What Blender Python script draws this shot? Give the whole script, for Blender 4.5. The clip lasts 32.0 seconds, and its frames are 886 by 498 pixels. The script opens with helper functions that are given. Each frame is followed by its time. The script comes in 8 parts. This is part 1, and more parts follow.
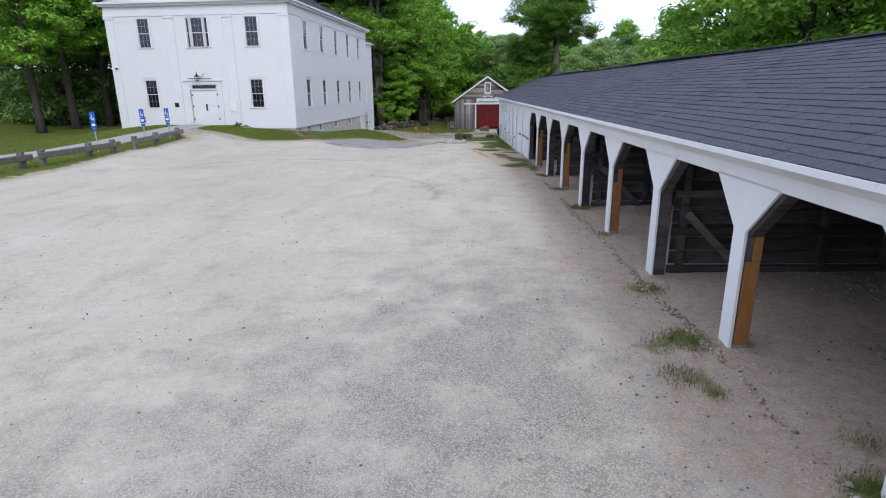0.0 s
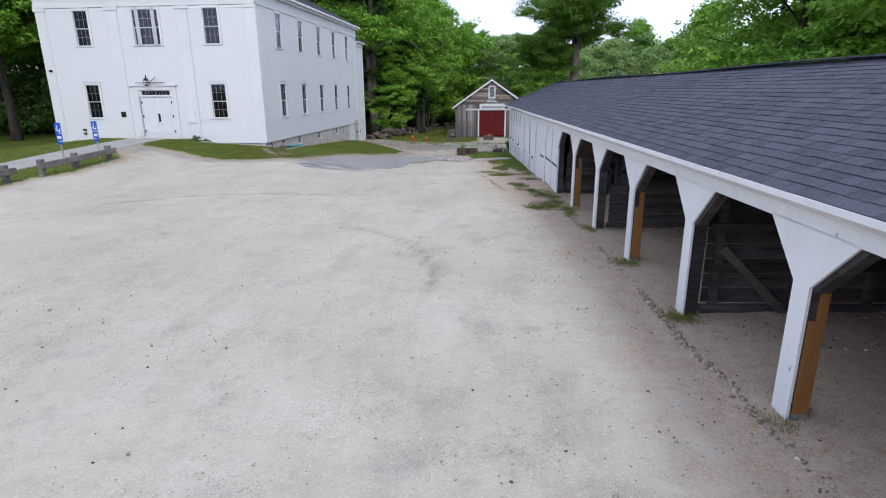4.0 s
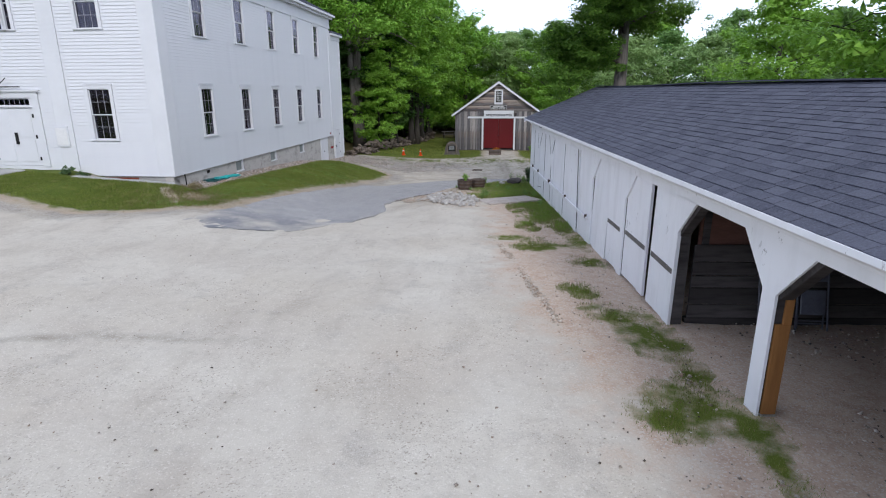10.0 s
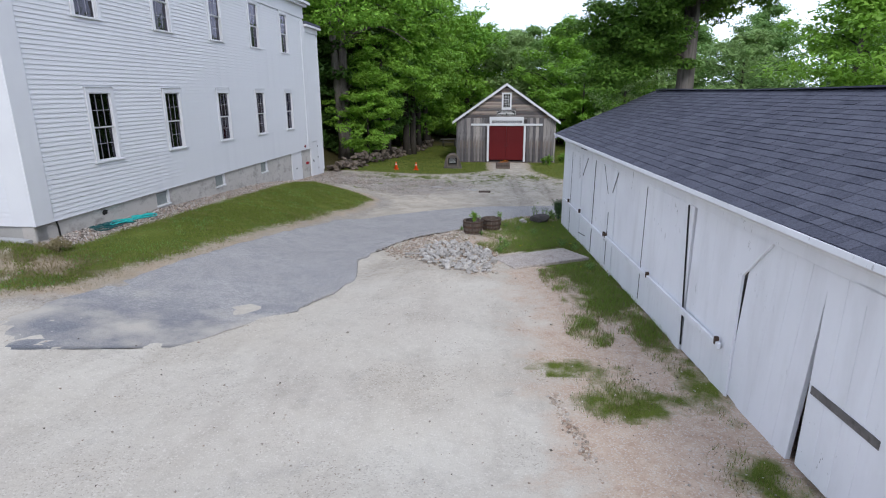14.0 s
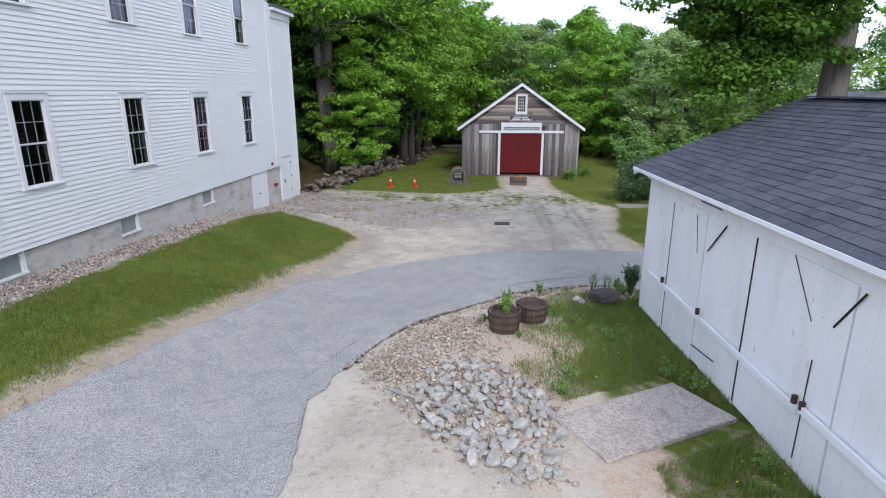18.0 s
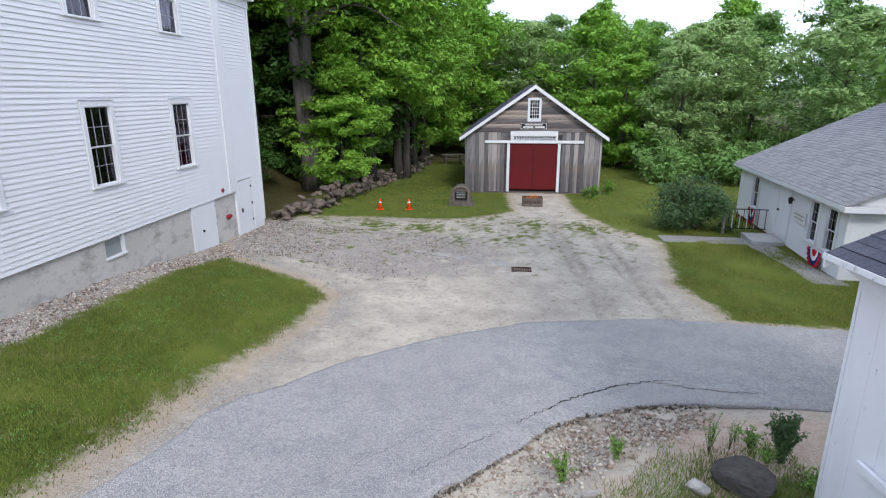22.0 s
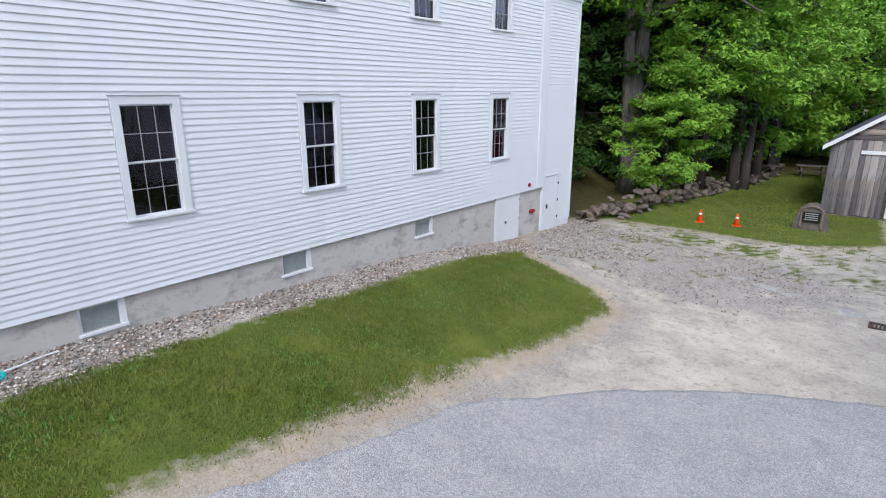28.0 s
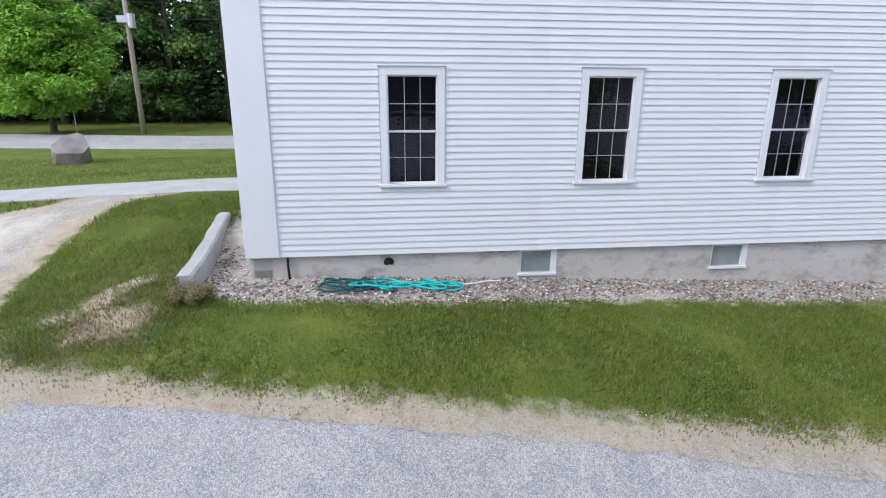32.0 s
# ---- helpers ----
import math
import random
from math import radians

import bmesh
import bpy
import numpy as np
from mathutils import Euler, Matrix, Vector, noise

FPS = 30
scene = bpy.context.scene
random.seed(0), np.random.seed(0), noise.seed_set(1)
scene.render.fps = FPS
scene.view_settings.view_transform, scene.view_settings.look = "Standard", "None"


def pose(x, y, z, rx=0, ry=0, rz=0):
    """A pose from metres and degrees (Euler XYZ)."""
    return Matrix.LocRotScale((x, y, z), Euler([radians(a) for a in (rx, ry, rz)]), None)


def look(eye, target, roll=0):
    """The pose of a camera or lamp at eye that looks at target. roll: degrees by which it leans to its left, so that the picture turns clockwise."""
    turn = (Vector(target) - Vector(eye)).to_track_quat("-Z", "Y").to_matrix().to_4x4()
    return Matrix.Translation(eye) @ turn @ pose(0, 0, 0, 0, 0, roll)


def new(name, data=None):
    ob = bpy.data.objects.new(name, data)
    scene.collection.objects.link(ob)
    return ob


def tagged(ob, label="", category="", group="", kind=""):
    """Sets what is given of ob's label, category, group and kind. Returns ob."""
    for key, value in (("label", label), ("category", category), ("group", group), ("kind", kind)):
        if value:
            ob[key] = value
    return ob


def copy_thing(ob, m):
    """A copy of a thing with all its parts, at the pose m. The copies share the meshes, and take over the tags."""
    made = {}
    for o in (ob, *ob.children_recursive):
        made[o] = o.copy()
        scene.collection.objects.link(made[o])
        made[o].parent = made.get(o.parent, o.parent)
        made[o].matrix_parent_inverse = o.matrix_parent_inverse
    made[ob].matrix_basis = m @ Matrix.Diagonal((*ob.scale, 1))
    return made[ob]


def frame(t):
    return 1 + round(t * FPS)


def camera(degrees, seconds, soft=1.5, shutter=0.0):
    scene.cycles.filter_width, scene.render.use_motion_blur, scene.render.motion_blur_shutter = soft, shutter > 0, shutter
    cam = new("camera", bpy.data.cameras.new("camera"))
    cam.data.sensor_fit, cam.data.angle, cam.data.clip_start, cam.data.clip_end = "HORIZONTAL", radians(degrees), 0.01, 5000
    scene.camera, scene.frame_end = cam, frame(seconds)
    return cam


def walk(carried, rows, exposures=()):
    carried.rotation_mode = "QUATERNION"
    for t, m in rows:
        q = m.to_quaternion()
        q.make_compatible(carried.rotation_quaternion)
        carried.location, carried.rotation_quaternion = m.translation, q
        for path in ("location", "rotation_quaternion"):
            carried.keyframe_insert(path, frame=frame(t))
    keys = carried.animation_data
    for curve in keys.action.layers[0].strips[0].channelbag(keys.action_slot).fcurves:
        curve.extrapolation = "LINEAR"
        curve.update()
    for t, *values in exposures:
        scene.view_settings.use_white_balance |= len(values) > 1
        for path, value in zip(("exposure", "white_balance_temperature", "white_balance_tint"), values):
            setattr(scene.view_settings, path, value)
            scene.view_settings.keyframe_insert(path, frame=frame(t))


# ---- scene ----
cam = camera(77.1, 32.0, 1.1)
METRES, EYE, TILT, LEAN, TURN = 36.5, 2.8, 0.0, 0.0, 3.3
ROWS = [
    (0, -0.0015, -0.0001, 0.0008, -0.08, -16.15, 0.51),
    (0.5, -0.0012, 0.0210, 0.0016, -0.09, -16.11, 0.50),
    (1, -0.0013, 0.0422, 0.0028, -0.11, -16.07, 0.47),
    (1.5, -0.0019, 0.0632, 0.0038, -0.11, -16.06, 0.45),
    (2, -0.0031, 0.0846, 0.0048, -0.16, -16.04, 0.43),
    (2.5, -0.0040, 0.1058, 0.0055, -0.18, -16.02, 0.40),
    (3, -0.0032, 0.1260, 0.0062, -0.15, -16.02, 0.38),
    (3.5, -0.0027, 0.1460, 0.0071, -0.13, -16.01, 0.40),
    (5.5, -0.0002, 0.2300, 0.0100, -0.13, -16.00, 0.32),
    (6, -0.0004, 0.2523, 0.0103, -0.14, -16.00, 0.31),
    (6.5, -0.0005, 0.2747, 0.0108, -0.17, -15.99, 0.29),
    (7, -0.0004, 0.2970, 0.0111, -0.18, -15.98, 0.22),
    (7.5, -0.0000, 0.3187, 0.0117, -0.17, -16.00, 0.24),
    (8, 0.0004, 0.3409, 0.0124, -0.20, -16.00, 0.20),
    (8.5, 0.0005, 0.3634, 0.0128, -0.19, -15.99, 0.22),
    (9, 0.0010, 0.3862, 0.0137, -0.21, -15.98, 0.19),
    (9.5, 0.0017, 0.4111, 0.0148, -0.20, -15.94, 0.19),
    (10, 0.0031, 0.4337, 0.0149, -0.19, -15.90, 0.21),
    (10.5, 0.0040, 0.4558, 0.0147, -0.19, -15.89, 0.16),
    (11, 0.0036, 0.4788, 0.0152, -0.21, -15.87, 0.18),
    (11.5, 0.0028, 0.5023, 0.0158, -0.23, -15.83, 0.15),
    (12, 0.0025, 0.5248, 0.0166, -0.22, -15.78, 0.18),
    (12.5, 0.0026, 0.5477, 0.0167, -0.20, -15.76, 0.16),
    (13, 0.0034, 0.5709, 0.0169, -0.17, -15.76, 0.18),
    (13.5, 0.0041, 0.5949, 0.0169, -0.20, -15.74, 0.18),
    (14, 0.0034, 0.6196, 0.0171, -0.26, -15.70, 0.18),
    (14.5, 0.0008, 0.6434, 0.0177, -0.29, -15.67, 0.13),
    (16.5, -0.0028, 0.7388, 0.0193, -0.22, -15.78, 0.05),
    (17, -0.0024, 0.7613, 0.0209, -0.18, -15.81, 0.11),
    (17.5, -0.0015, 0.7822, 0.0211, -0.20, -15.83, 0.09),
    (18, -0.0021, 0.8026, 0.0219, -0.27, -15.83, 0.09),
    (18.5, -0.0036, 0.8233, 0.0224, -0.30, -15.83, 0.12),
    (19, -0.0061, 0.8443, 0.0235, -0.36, -15.84, 0.10),
    (19.5, -0.0075, 0.8651, 0.0250, -0.40, -15.85, 0.09),
    (20, -0.0078, 0.8844, 0.0262, -0.41, -15.84, 0.10),
    (20.5, -0.0065, 0.9028, 0.0259, -0.42, -15.82, 0.08),
    (21, -0.0048, 0.9207, 0.0255, -0.42, -15.80, 0.13),
    (21.5, -0.0043, 0.9381, 0.0256, -0.41, -15.76, 0.14),
    (22, -0.0035, 0.9525, 0.0253, -0.45, -15.73, 0.16),
    (22.5, -0.0015, 0.9632, 0.0254, -0.46, -15.73, 0.16),
    (23, 0.0004, 0.9709, 0.0259, -0.43, -15.78, 0.15),
    (23.5, 0.0016, 0.9773, 0.0261, -0.44, -15.77, 0.15),
    (24, 0.0027, 0.9810, 0.0255, -0.26, -15.74, 0.12),
    (24.5, 0.0030, 0.9816, 0.0249, 0.60, -15.75, 0.13),
    (26.5, 0.0039, 0.9813, 0.0244, 12.67, -15.82, 0.25),
    (27, 0.0039, 0.9811, 0.0241, 19.30, -15.80, 0.18),
    (27.5, 0.0043, 0.9821, 0.0236, 25.93, -15.79, 0.14),
    (28, 0.0049, 0.9827, 0.0227, 32.41, -15.80, 0.06),
    (28.5, 0.0056, 0.9829, 0.0218, 38.91, -15.81, 0.00),
    (29, 0.0062, 0.9837, 0.0208, 45.10, -15.83, -0.09),
    (29.5, 0.0067, 0.9842, 0.0194, 51.04, -15.93, -0.17),
    (30, 0.0069, 0.9838, 0.0179, 56.95, -16.02, -0.29),
    (30.5, 0.0064, 0.9839, 0.0170, 62.88, -16.16, -0.31),
    (31, 0.0062, 0.9843, 0.0160, 68.73, -16.27, -0.31),
    (31.5, 0.0065, 0.9850, 0.0151, 73.91, -16.38, -0.27),
    (32, 0.0068, 0.9859, 0.0139, 76.81, -16.47, -0.29),
]
walk(cam, [(t, pose(0, 0, EYE, TILT, LEAN, TURN) @ pose(METRES * x, METRES * y, METRES * z, 90 + pitch, roll, yaw)) for t, x, y, z, yaw, pitch, roll in ROWS],
     [(0.0, 0.06), (8.0, 0.07), (14.0, 0.14), (18.0, 0.43), (24.0, 0.53), (27.5, 0.57), (29.0, 0.76), (32.0, 0.68)])

# ---- world, sun, exposure ----
world = bpy.data.worlds.new("overcast_sky")
scene.world = world
world.use_nodes = True
wn, wl = world.node_tree.nodes, world.node_tree.links
wn.clear()
sky = wn.new("ShaderNodeTexSky")
sky.sky_type = "NISHITA"
sky.sun_disc = False
sky.sun_elevation, sky.sun_rotation = radians(39), radians(160)
sky.air_density, sky.dust_density, sky.ozone_density = 1.0, 2.0, 1.0
wco = wn.new("ShaderNodeTexCoord")
wno = wn.new("ShaderNodeTexNoise")
wno.inputs["Scale"].default_value, wno.inputs["Detail"].default_value = 3.2, 6.0
wra = wn.new("ShaderNodeMapRange")
wra.inputs["From Min"].default_value, wra.inputs["From Max"].default_value = 0.32, 0.6
wra.inputs["To Min"].default_value, wra.inputs["To Max"].default_value = 0.35, 1.0
wmi = wn.new("ShaderNodeMix")
wmi.data_type = "RGBA"
wmi.inputs["B"].default_value = (8.9, 9.9, 12.6, 1)
wbg = wn.new("ShaderNodeBackground")
wbg.inputs["Strength"].default_value = 0.12
wou = wn.new("ShaderNodeOutputWorld")
wl.new(wco.outputs["Generated"], wno.inputs["Vector"])
wl.new(wno.outputs["Fac"], wra.inputs["Value"])
wl.new(wra.outputs["Result"], wmi.inputs["Factor"])
wl.new(sky.outputs["Color"], wmi.inputs["A"])
wse = wn.new("ShaderNodeSeparateXYZ")
wl.new(wco.outputs["Generated"], wse.inputs["Vector"])
whz = wn.new("ShaderNodeMapRange")
whz.inputs["From Min"].default_value, whz.inputs["From Max"].default_value = 0.0, 0.9
whz.inputs["To Min"].default_value, whz.inputs["To Max"].default_value = 1.35, 0.78
wl.new(wse.outputs["Z"], whz.inputs["Value"])
wmu = wn.new("ShaderNodeVectorMath")
wmu.operation = "SCALE"
wl.new(wmi.outputs["Result"], wmu.inputs[0])
wl.new(whz.outputs["Result"], wmu.inputs["Scale"])
wl.new(wmu.outputs["Vector"], wbg.inputs["Color"])
wl.new(wbg.outputs["Background"], wou.inputs["Surface"])
sun_data = bpy.data.lights.new("sun", "SUN")
sun_data.energy, sun_data.angle, sun_data.color = 1.4, radians(16), (1.0, 0.975, 0.94)
sun = new("sun", sun_data)
sun.matrix_world = look((27, -53, 64), (0, 20, 0))


# ---- helpers of the scene ----
def rgb(r, g_, b):
    """Linear colour from sRGB 0..255."""
    return tuple(((c / 255 + 0.055) / 1.055) ** 2.4 if c > 10 else c / 255 / 12.92 for c in (r, g_, b)) + (1.0,)


class Mat:
    """A node material: layered noise colours, roughness and bump."""

    def __init__(self, name, rough=0.8, metal=0.0, spec=0.3):
        self.m = bpy.data.materials.new(name)
        self.m.use_nodes = True
        self.n, self.l = self.m.node_tree.nodes, self.m.node_tree.links
        self.b = self.n["Principled BSDF"]
        self.b.inputs["Roughness"].default_value = rough
        self.b.inputs["Metallic"].default_value = metal
        self.b.inputs["Specular IOR Level"].default_value = spec
        self.co = self.n.new("ShaderNodeTexCoord").outputs["Object"]
        self.col = None
        self.h = None

    def noise(self, scale, detail=4.0, stretch=None, rough=0.6, vec=None):
        t = self.n.new("ShaderNodeTexNoise")
        t.inputs["Scale"].default_value, t.inputs["Detail"].default_value, t.inputs["Roughness"].default_value = scale, detail, rough
        v = vec or self.co
        if stretch:
            mp = self.n.new("ShaderNodeMapping")
            mp.inputs["Scale"].default_value = stretch
            self.l.new(v, mp.inputs["Vector"])
            v = mp.outputs["Vector"]
        self.l.new(v, t.inputs["Vector"])
        return t.outputs["Fac"]

    def ramp(self, fac, a, b, lo=0.0, hi=1.0):
        r = self.n.new("ShaderNodeMapRange")
        r.inputs["From Min"].default_value, r.inputs["From Max"].default_value = a, b
        r.inputs["To Min"].default_value, r.inputs["To Max"].default_value = lo, hi
        self.l.new(fac, r.inputs["Value"])
        return r.outputs["Result"]

    def math(self, op, a, b):
        m = self.n.new("ShaderNodeMath")
        m.operation = op
        for i, v in enumerate((a, b)):
            if isinstance(v, (int, float)):
                m.inputs[i].default_value = v
            else:
                self.l.new(v, m.inputs[i])
        return m.outputs[0]

    def mix(self, fac, a, b):
        m = self.n.new("ShaderNodeMix")
        m.data_type = "RGBA"
        if isinstance(fac, (int, float)):
            m.inputs["Factor"].default_value = fac
        else:
            self.l.new(fac, m.inputs["Factor"])
        for key, v in (("A", a), ("B", b)):
            if isinstance(v, tuple):
                m.inputs[key].default_value = v
            else:
                self.l.new(v, m.inputs[key])
        return m.outputs["Result"]

    def cells(self, scale, rnd=1.0):
        """Random grey per pebble-sized cell, and the distance from its middle."""
        t = self.n.new("ShaderNodeTexVoronoi")
        t.inputs["Scale"].default_value, t.inputs["Randomness"].default_value = scale, rnd
        self.l.new(self.co, t.inputs["Vector"])
        sp = self.n.new("ShaderNodeSeparateColor")
        self.l.new(t.outputs["Color"], sp.inputs["Color"])
        return sp.outputs["Red"], t.outputs["Distance"]

    def attr(self, name):
        a = self.n.new("ShaderNodeAttribute")
        a.attribute_name = name
        return a.outputs["Fac"]

    def rand(self):
        return self.n.new("ShaderNodeObjectInfo").outputs["Random"]

    def island(self):
        return self.n.new("ShaderNodeNewGeometry").outputs["Random Per Island"]

    def color(self, c):
        if isinstance(c, tuple):
            self.b.inputs["Base Color"].default_value = c
        else:
            self.l.new(c, self.b.inputs["Base Color"])
        return self

    def bump(self, h, strength=0.4, dist=0.02):
        bp = self.n.new("ShaderNodeBump")
        bp.inputs["Strength"].default_value, bp.inputs["Distance"].default_value = strength, dist
        self.l.new(h, bp.inputs["Height"])
        self.l.new(bp.outputs["Normal"], self.b.inputs["Normal"])
        return self


def simple(name, a, b, scale=6.0, rough=0.8, metal=0.0, stretch=None, bump=0.25, fine=40.0, spec=0.3, vary=0.0):
    """Two-tone noisy material with fine grain; vary: brightness spread from object to object."""
    k = Mat(name, rough, metal, spec)
    f = k.ramp(k.noise(scale, 5, stretch), 0.3, 0.7)
    c = k.mix(f, a, b)
    g2 = k.noise(fine, 3, stretch)
    c = k.mix(k.ramp(g2, 0.35, 0.75, 0.0, 0.35), c, tuple(x * 0.55 for x in a[:3]) + (1,))
    if vary:
        c = k.mix(k.ramp(k.rand(), 0, 1, 0, vary), c, tuple(x * 0.35 for x in a[:3]) + (1,))
    k.color(c).bump(g2, bump, 0.01)
    return k.m


def smooth(t):
    t = np.clip(t, 0.0, 1.0)
    return t * t * (3 - 2 * t)


def inside_dist(px, py, poly):
    """Distance to a polygon's edge, positive inside."""
    best = np.full(px.shape, 1e9)
    ins = np.zeros(px.shape, bool)
    for (ax, ay), (bx, by) in zip(poly, poly[1:] + poly[:1]):
        dx, dy = bx - ax, by - ay
        t = np.clip(((px - ax) * dx + (py - ay) * dy) / (dx * dx + dy * dy + 1e-12), 0, 1)
        best = np.minimum(best, np.hypot(px - ax - t * dx, py - ay - t * dy))
        ins ^= ((ay > py) != (by > py)) & (px < (bx - ax) * (py - ay) / (by - ay + 1e-12) + ax)
    return np.where(ins, best, -best)


BENCH = [(-4.1, 36.0), (-3.85, 37.6), (-3.75, 38.3), (-3.15, 39.75), (-1.85, 41.2), (-0.85, 42.28), (0.3, 42.95), (1.8, 43.05), (6, 43.3), (12, 43.3), (12, 26), (-4.6, 26)]


def ground_z(x, y):
    """Height of the ground: level yard, drive falling to the barn, bank along the hall, higher to the west."""
    x, y = np.asarray(x, float), np.asarray(y, float)
    road = -1.5 * smooth((y - 22) / 27) - 0.35 * smooth((y - 49) / 20)
    yy = np.clip(y - 34.3, 0, 24)
    wall = 0.14 - 0.047 * np.maximum(0, yy - 1.5) - 0.35 * smooth((yy - 11) / 6.5)
    k = smooth((x + 9.6) / 4.6)
    a = road * k + wall * (1 - k)
    west = 0.32 + 0.43 * smooth((y - 23) / 10)
    far = smooth((-19.5 - x) / 6)
    west = west * (1 - far) + 0.15 * far
    q = smooth((-11.3 - x) / 4)
    shed_pad = smooth((x - 0.6) / 1.6) * smooth((40.6 - y) / 2.0) * smooth((9.5 - x) / 2.0)
    a = a * (1 - shed_pad) + (-0.62 * np.clip((y - 18) / 22, 0, 1) ** 1.15) * shed_pad
    # bench level with the shed's foot, breaking off in a stony bank above the drive
    bench = smooth((inside_dist(np.atleast_1d(x), np.atleast_1d(y), BENCH).reshape(x.shape) - 0.4) / 1.5)
    a = a * (1 - bench) + (-0.62 * np.clip((y - 18) / 22, 0, 1) ** 1.15) * bench
    z = a * (1 - q) + west * q
    # grass heaped against the kerb before the hall
    top = 0.43 + 0.067 * (-10.5 - x)
    m = smooth((y - 31.2) / 1.8) * smooth((33.46 - y) / 0.16) * smooth((-9.3 - x) / 1.3) * smooth((x + 15.2) / 1.0)
    return z + m * np.maximum(0, top - z)


def gz(x, y):
    return float(ground_z(x, y))


def empty(name, m, label="", category="", group="", kind=""):
    ob = new(name)
    ob.matrix_world = m
    ob.empty_display_size = 0.2
    return tagged(ob, label, category, group, kind)


def link(name, me, material, parent=None, label=""):
    if material and not me.materials:
        me.materials.append(material)
    ob = new(name, me)
    if parent:
        ob.parent = parent
    if label:
        ob["label"] = label
    return ob


def part(name, bm, material, parent=None, label="", flat=True):
    """Links a bmesh as one mesh object under a thing or part."""
    me = bpy.data.meshes.new(name)
    bm.to_mesh(me)
    bm.free()
    if not flat:
        me.shade_smooth()
    return link(name, me, material, parent, label)


def pydata(name, v, f, material, parent=None, label="", flat=True):
    me = bpy.data.meshes.new(name)
    me.from_pydata([tuple(p) for p in v], [], f)
    me.update()
    if not flat:
        me.shade_smooth()
    return link(name, me, material, parent, label)


def add_box(bm, x0, x1, y0, y1, z0, z1, bevel=0.0, m=None):
    vs = [bm.verts.new((x, y, z)) for x in (x0, x1) for y in (y0, y1) for z in (z0, z1)]
    if m:
        for v in vs:
            v.co = m @ v.co
    fs = [bm.faces.new([vs[i] for i in q]) for q in ((0, 1, 3, 2), (4, 6, 7, 5), (0, 4, 5, 1), (2, 3, 7, 6), (0, 2, 6, 4), (1, 5, 7, 3))]
    if bevel:
        es = {e for f in fs for e in f.edges}
        bmesh.ops.bevel(bm, geom=list(es), offset=bevel, segments=1, affect="EDGES")
    return vs


def add_tube(bm, pts, radii, sides=8, cap=True):
    """A tube along points with a radius each."""
    rings = []
    up = Vector((0.13, 0.21, 0.97))
    for i, p in enumerate(pts):
        d = (Vector(pts[min(i + 1, len(pts) - 1)]) - Vector(pts[max(i - 1, 0)])).normalized()
        s = d.cross(up)
        if s.length < 0.05:
            s = d.cross(Vector((1, 0, 0)))
        s.normalize()
        t = s.cross(d)
        rings.append([bm.verts.new(Vector(p) + radii[i] * (math.cos(a) * s + math.sin(a) * t)) for a in [2 * math.pi * k / sides for k in range(sides)]])
    for a, b in zip(rings, rings[1:]):
        for k in range(sides):
            bm.faces.new((a[k], a[(k + 1) % sides], b[(k + 1) % sides], b[k]))
    if cap:
        bm.faces.new(rings[0][::-1])
        bm.faces.new(rings[-1])


def box_part(name, x0, x1, y0, y1, z0, z1, material, parent, label="", bevel=0.004):
    bm = bmesh.new()
    add_box(bm, x0, x1, y0, y1, z0, z1, bevel)
    return part(name, bm, material, parent, label)


BOXES = {}


def piece(name, size, centre, material, parent, rot=None, bev=0.004):
    """One of many alike box pieces; alike ones share their mesh."""
    key = (tuple(round(s, 2) for s in size), material.name)
    if key not in BOXES:
        bm = bmesh.new()
        a, b, c = (s / 2 for s in key[0])
        add_box(bm, -a, a, -b, b, -c, c, min(bev, min(key[0]) * 0.2))
        me = bpy.data.meshes.new(name)
        bm.to_mesh(me)
        bm.free()
        me.materials.append(material)
        BOXES[key] = me
    ob = new(name, BOXES[key])
    ob.parent = parent
    ob.matrix_local = Matrix.Translation(centre) @ (rot.to_4x4() if rot else Matrix())
    return ob


def wall_mesh(name, length, z0, z1, openings, thick, material, parent, m=None, label="", top=None):
    """A wall in the x-z plane, outer face at y=0 looking to -y, with real openings (x0, x1, z0, z1)."""
    xs = sorted({0.0, length, *[o[i] for o in openings for i in (0, 1)]})
    zs = sorted({z0, z1, *[o[i] for o in openings for i in (2, 3)]})
    xs = [x for x in xs if 0 <= x <= length]
    zs = [z for z in zs if z0 <= z <= z1]

    def solid(i, j):
        if not (0 <= i < len(xs) - 1 and 0 <= j < len(zs) - 1):
            return False
        cx, cz = (xs[i] + xs[i + 1]) / 2, (zs[j] + zs[j + 1]) / 2
        return not any(o[0] < cx < o[1] and o[2] < cz < o[3] for o in openings)

    v, f = [], []

    def quad(*ps):
        v.extend(ps)
        f.append(tuple(range(len(v) - 4, len(v))))

    for i in range(len(xs) - 1):
        for j in range(len(zs) - 1):
            if not solid(i, j):
                continue
            a, b, c, d = xs[i], xs[i + 1], zs[j], zs[j + 1]
            quad((a, 0, c), (b, 0, c), (b, 0, d), (a, 0, d))
            quad((b, thick, c), (a, thick, c), (a, thick, d), (b, thick, d))
            if not solid(i - 1, j):
                quad((a, thick, c), (a, 0, c), (a, 0, d), (a, thick, d))
            if not solid(i + 1, j):
                quad((b, 0, c), (b, thick, c), (b, thick, d), (b, 0, d))
            if not solid(i, j - 1):
                quad((a, thick, c), (b, thick, c), (b, 0, c), (a, 0, c))
            if not solid(i, j + 1):
                quad((a, 0, d), (b, 0, d), (b, thick, d), (a, thick, d))
    ob = pydata(name, v, f, material, parent, label)
    if m:
        ob.matrix_local = m
    return ob


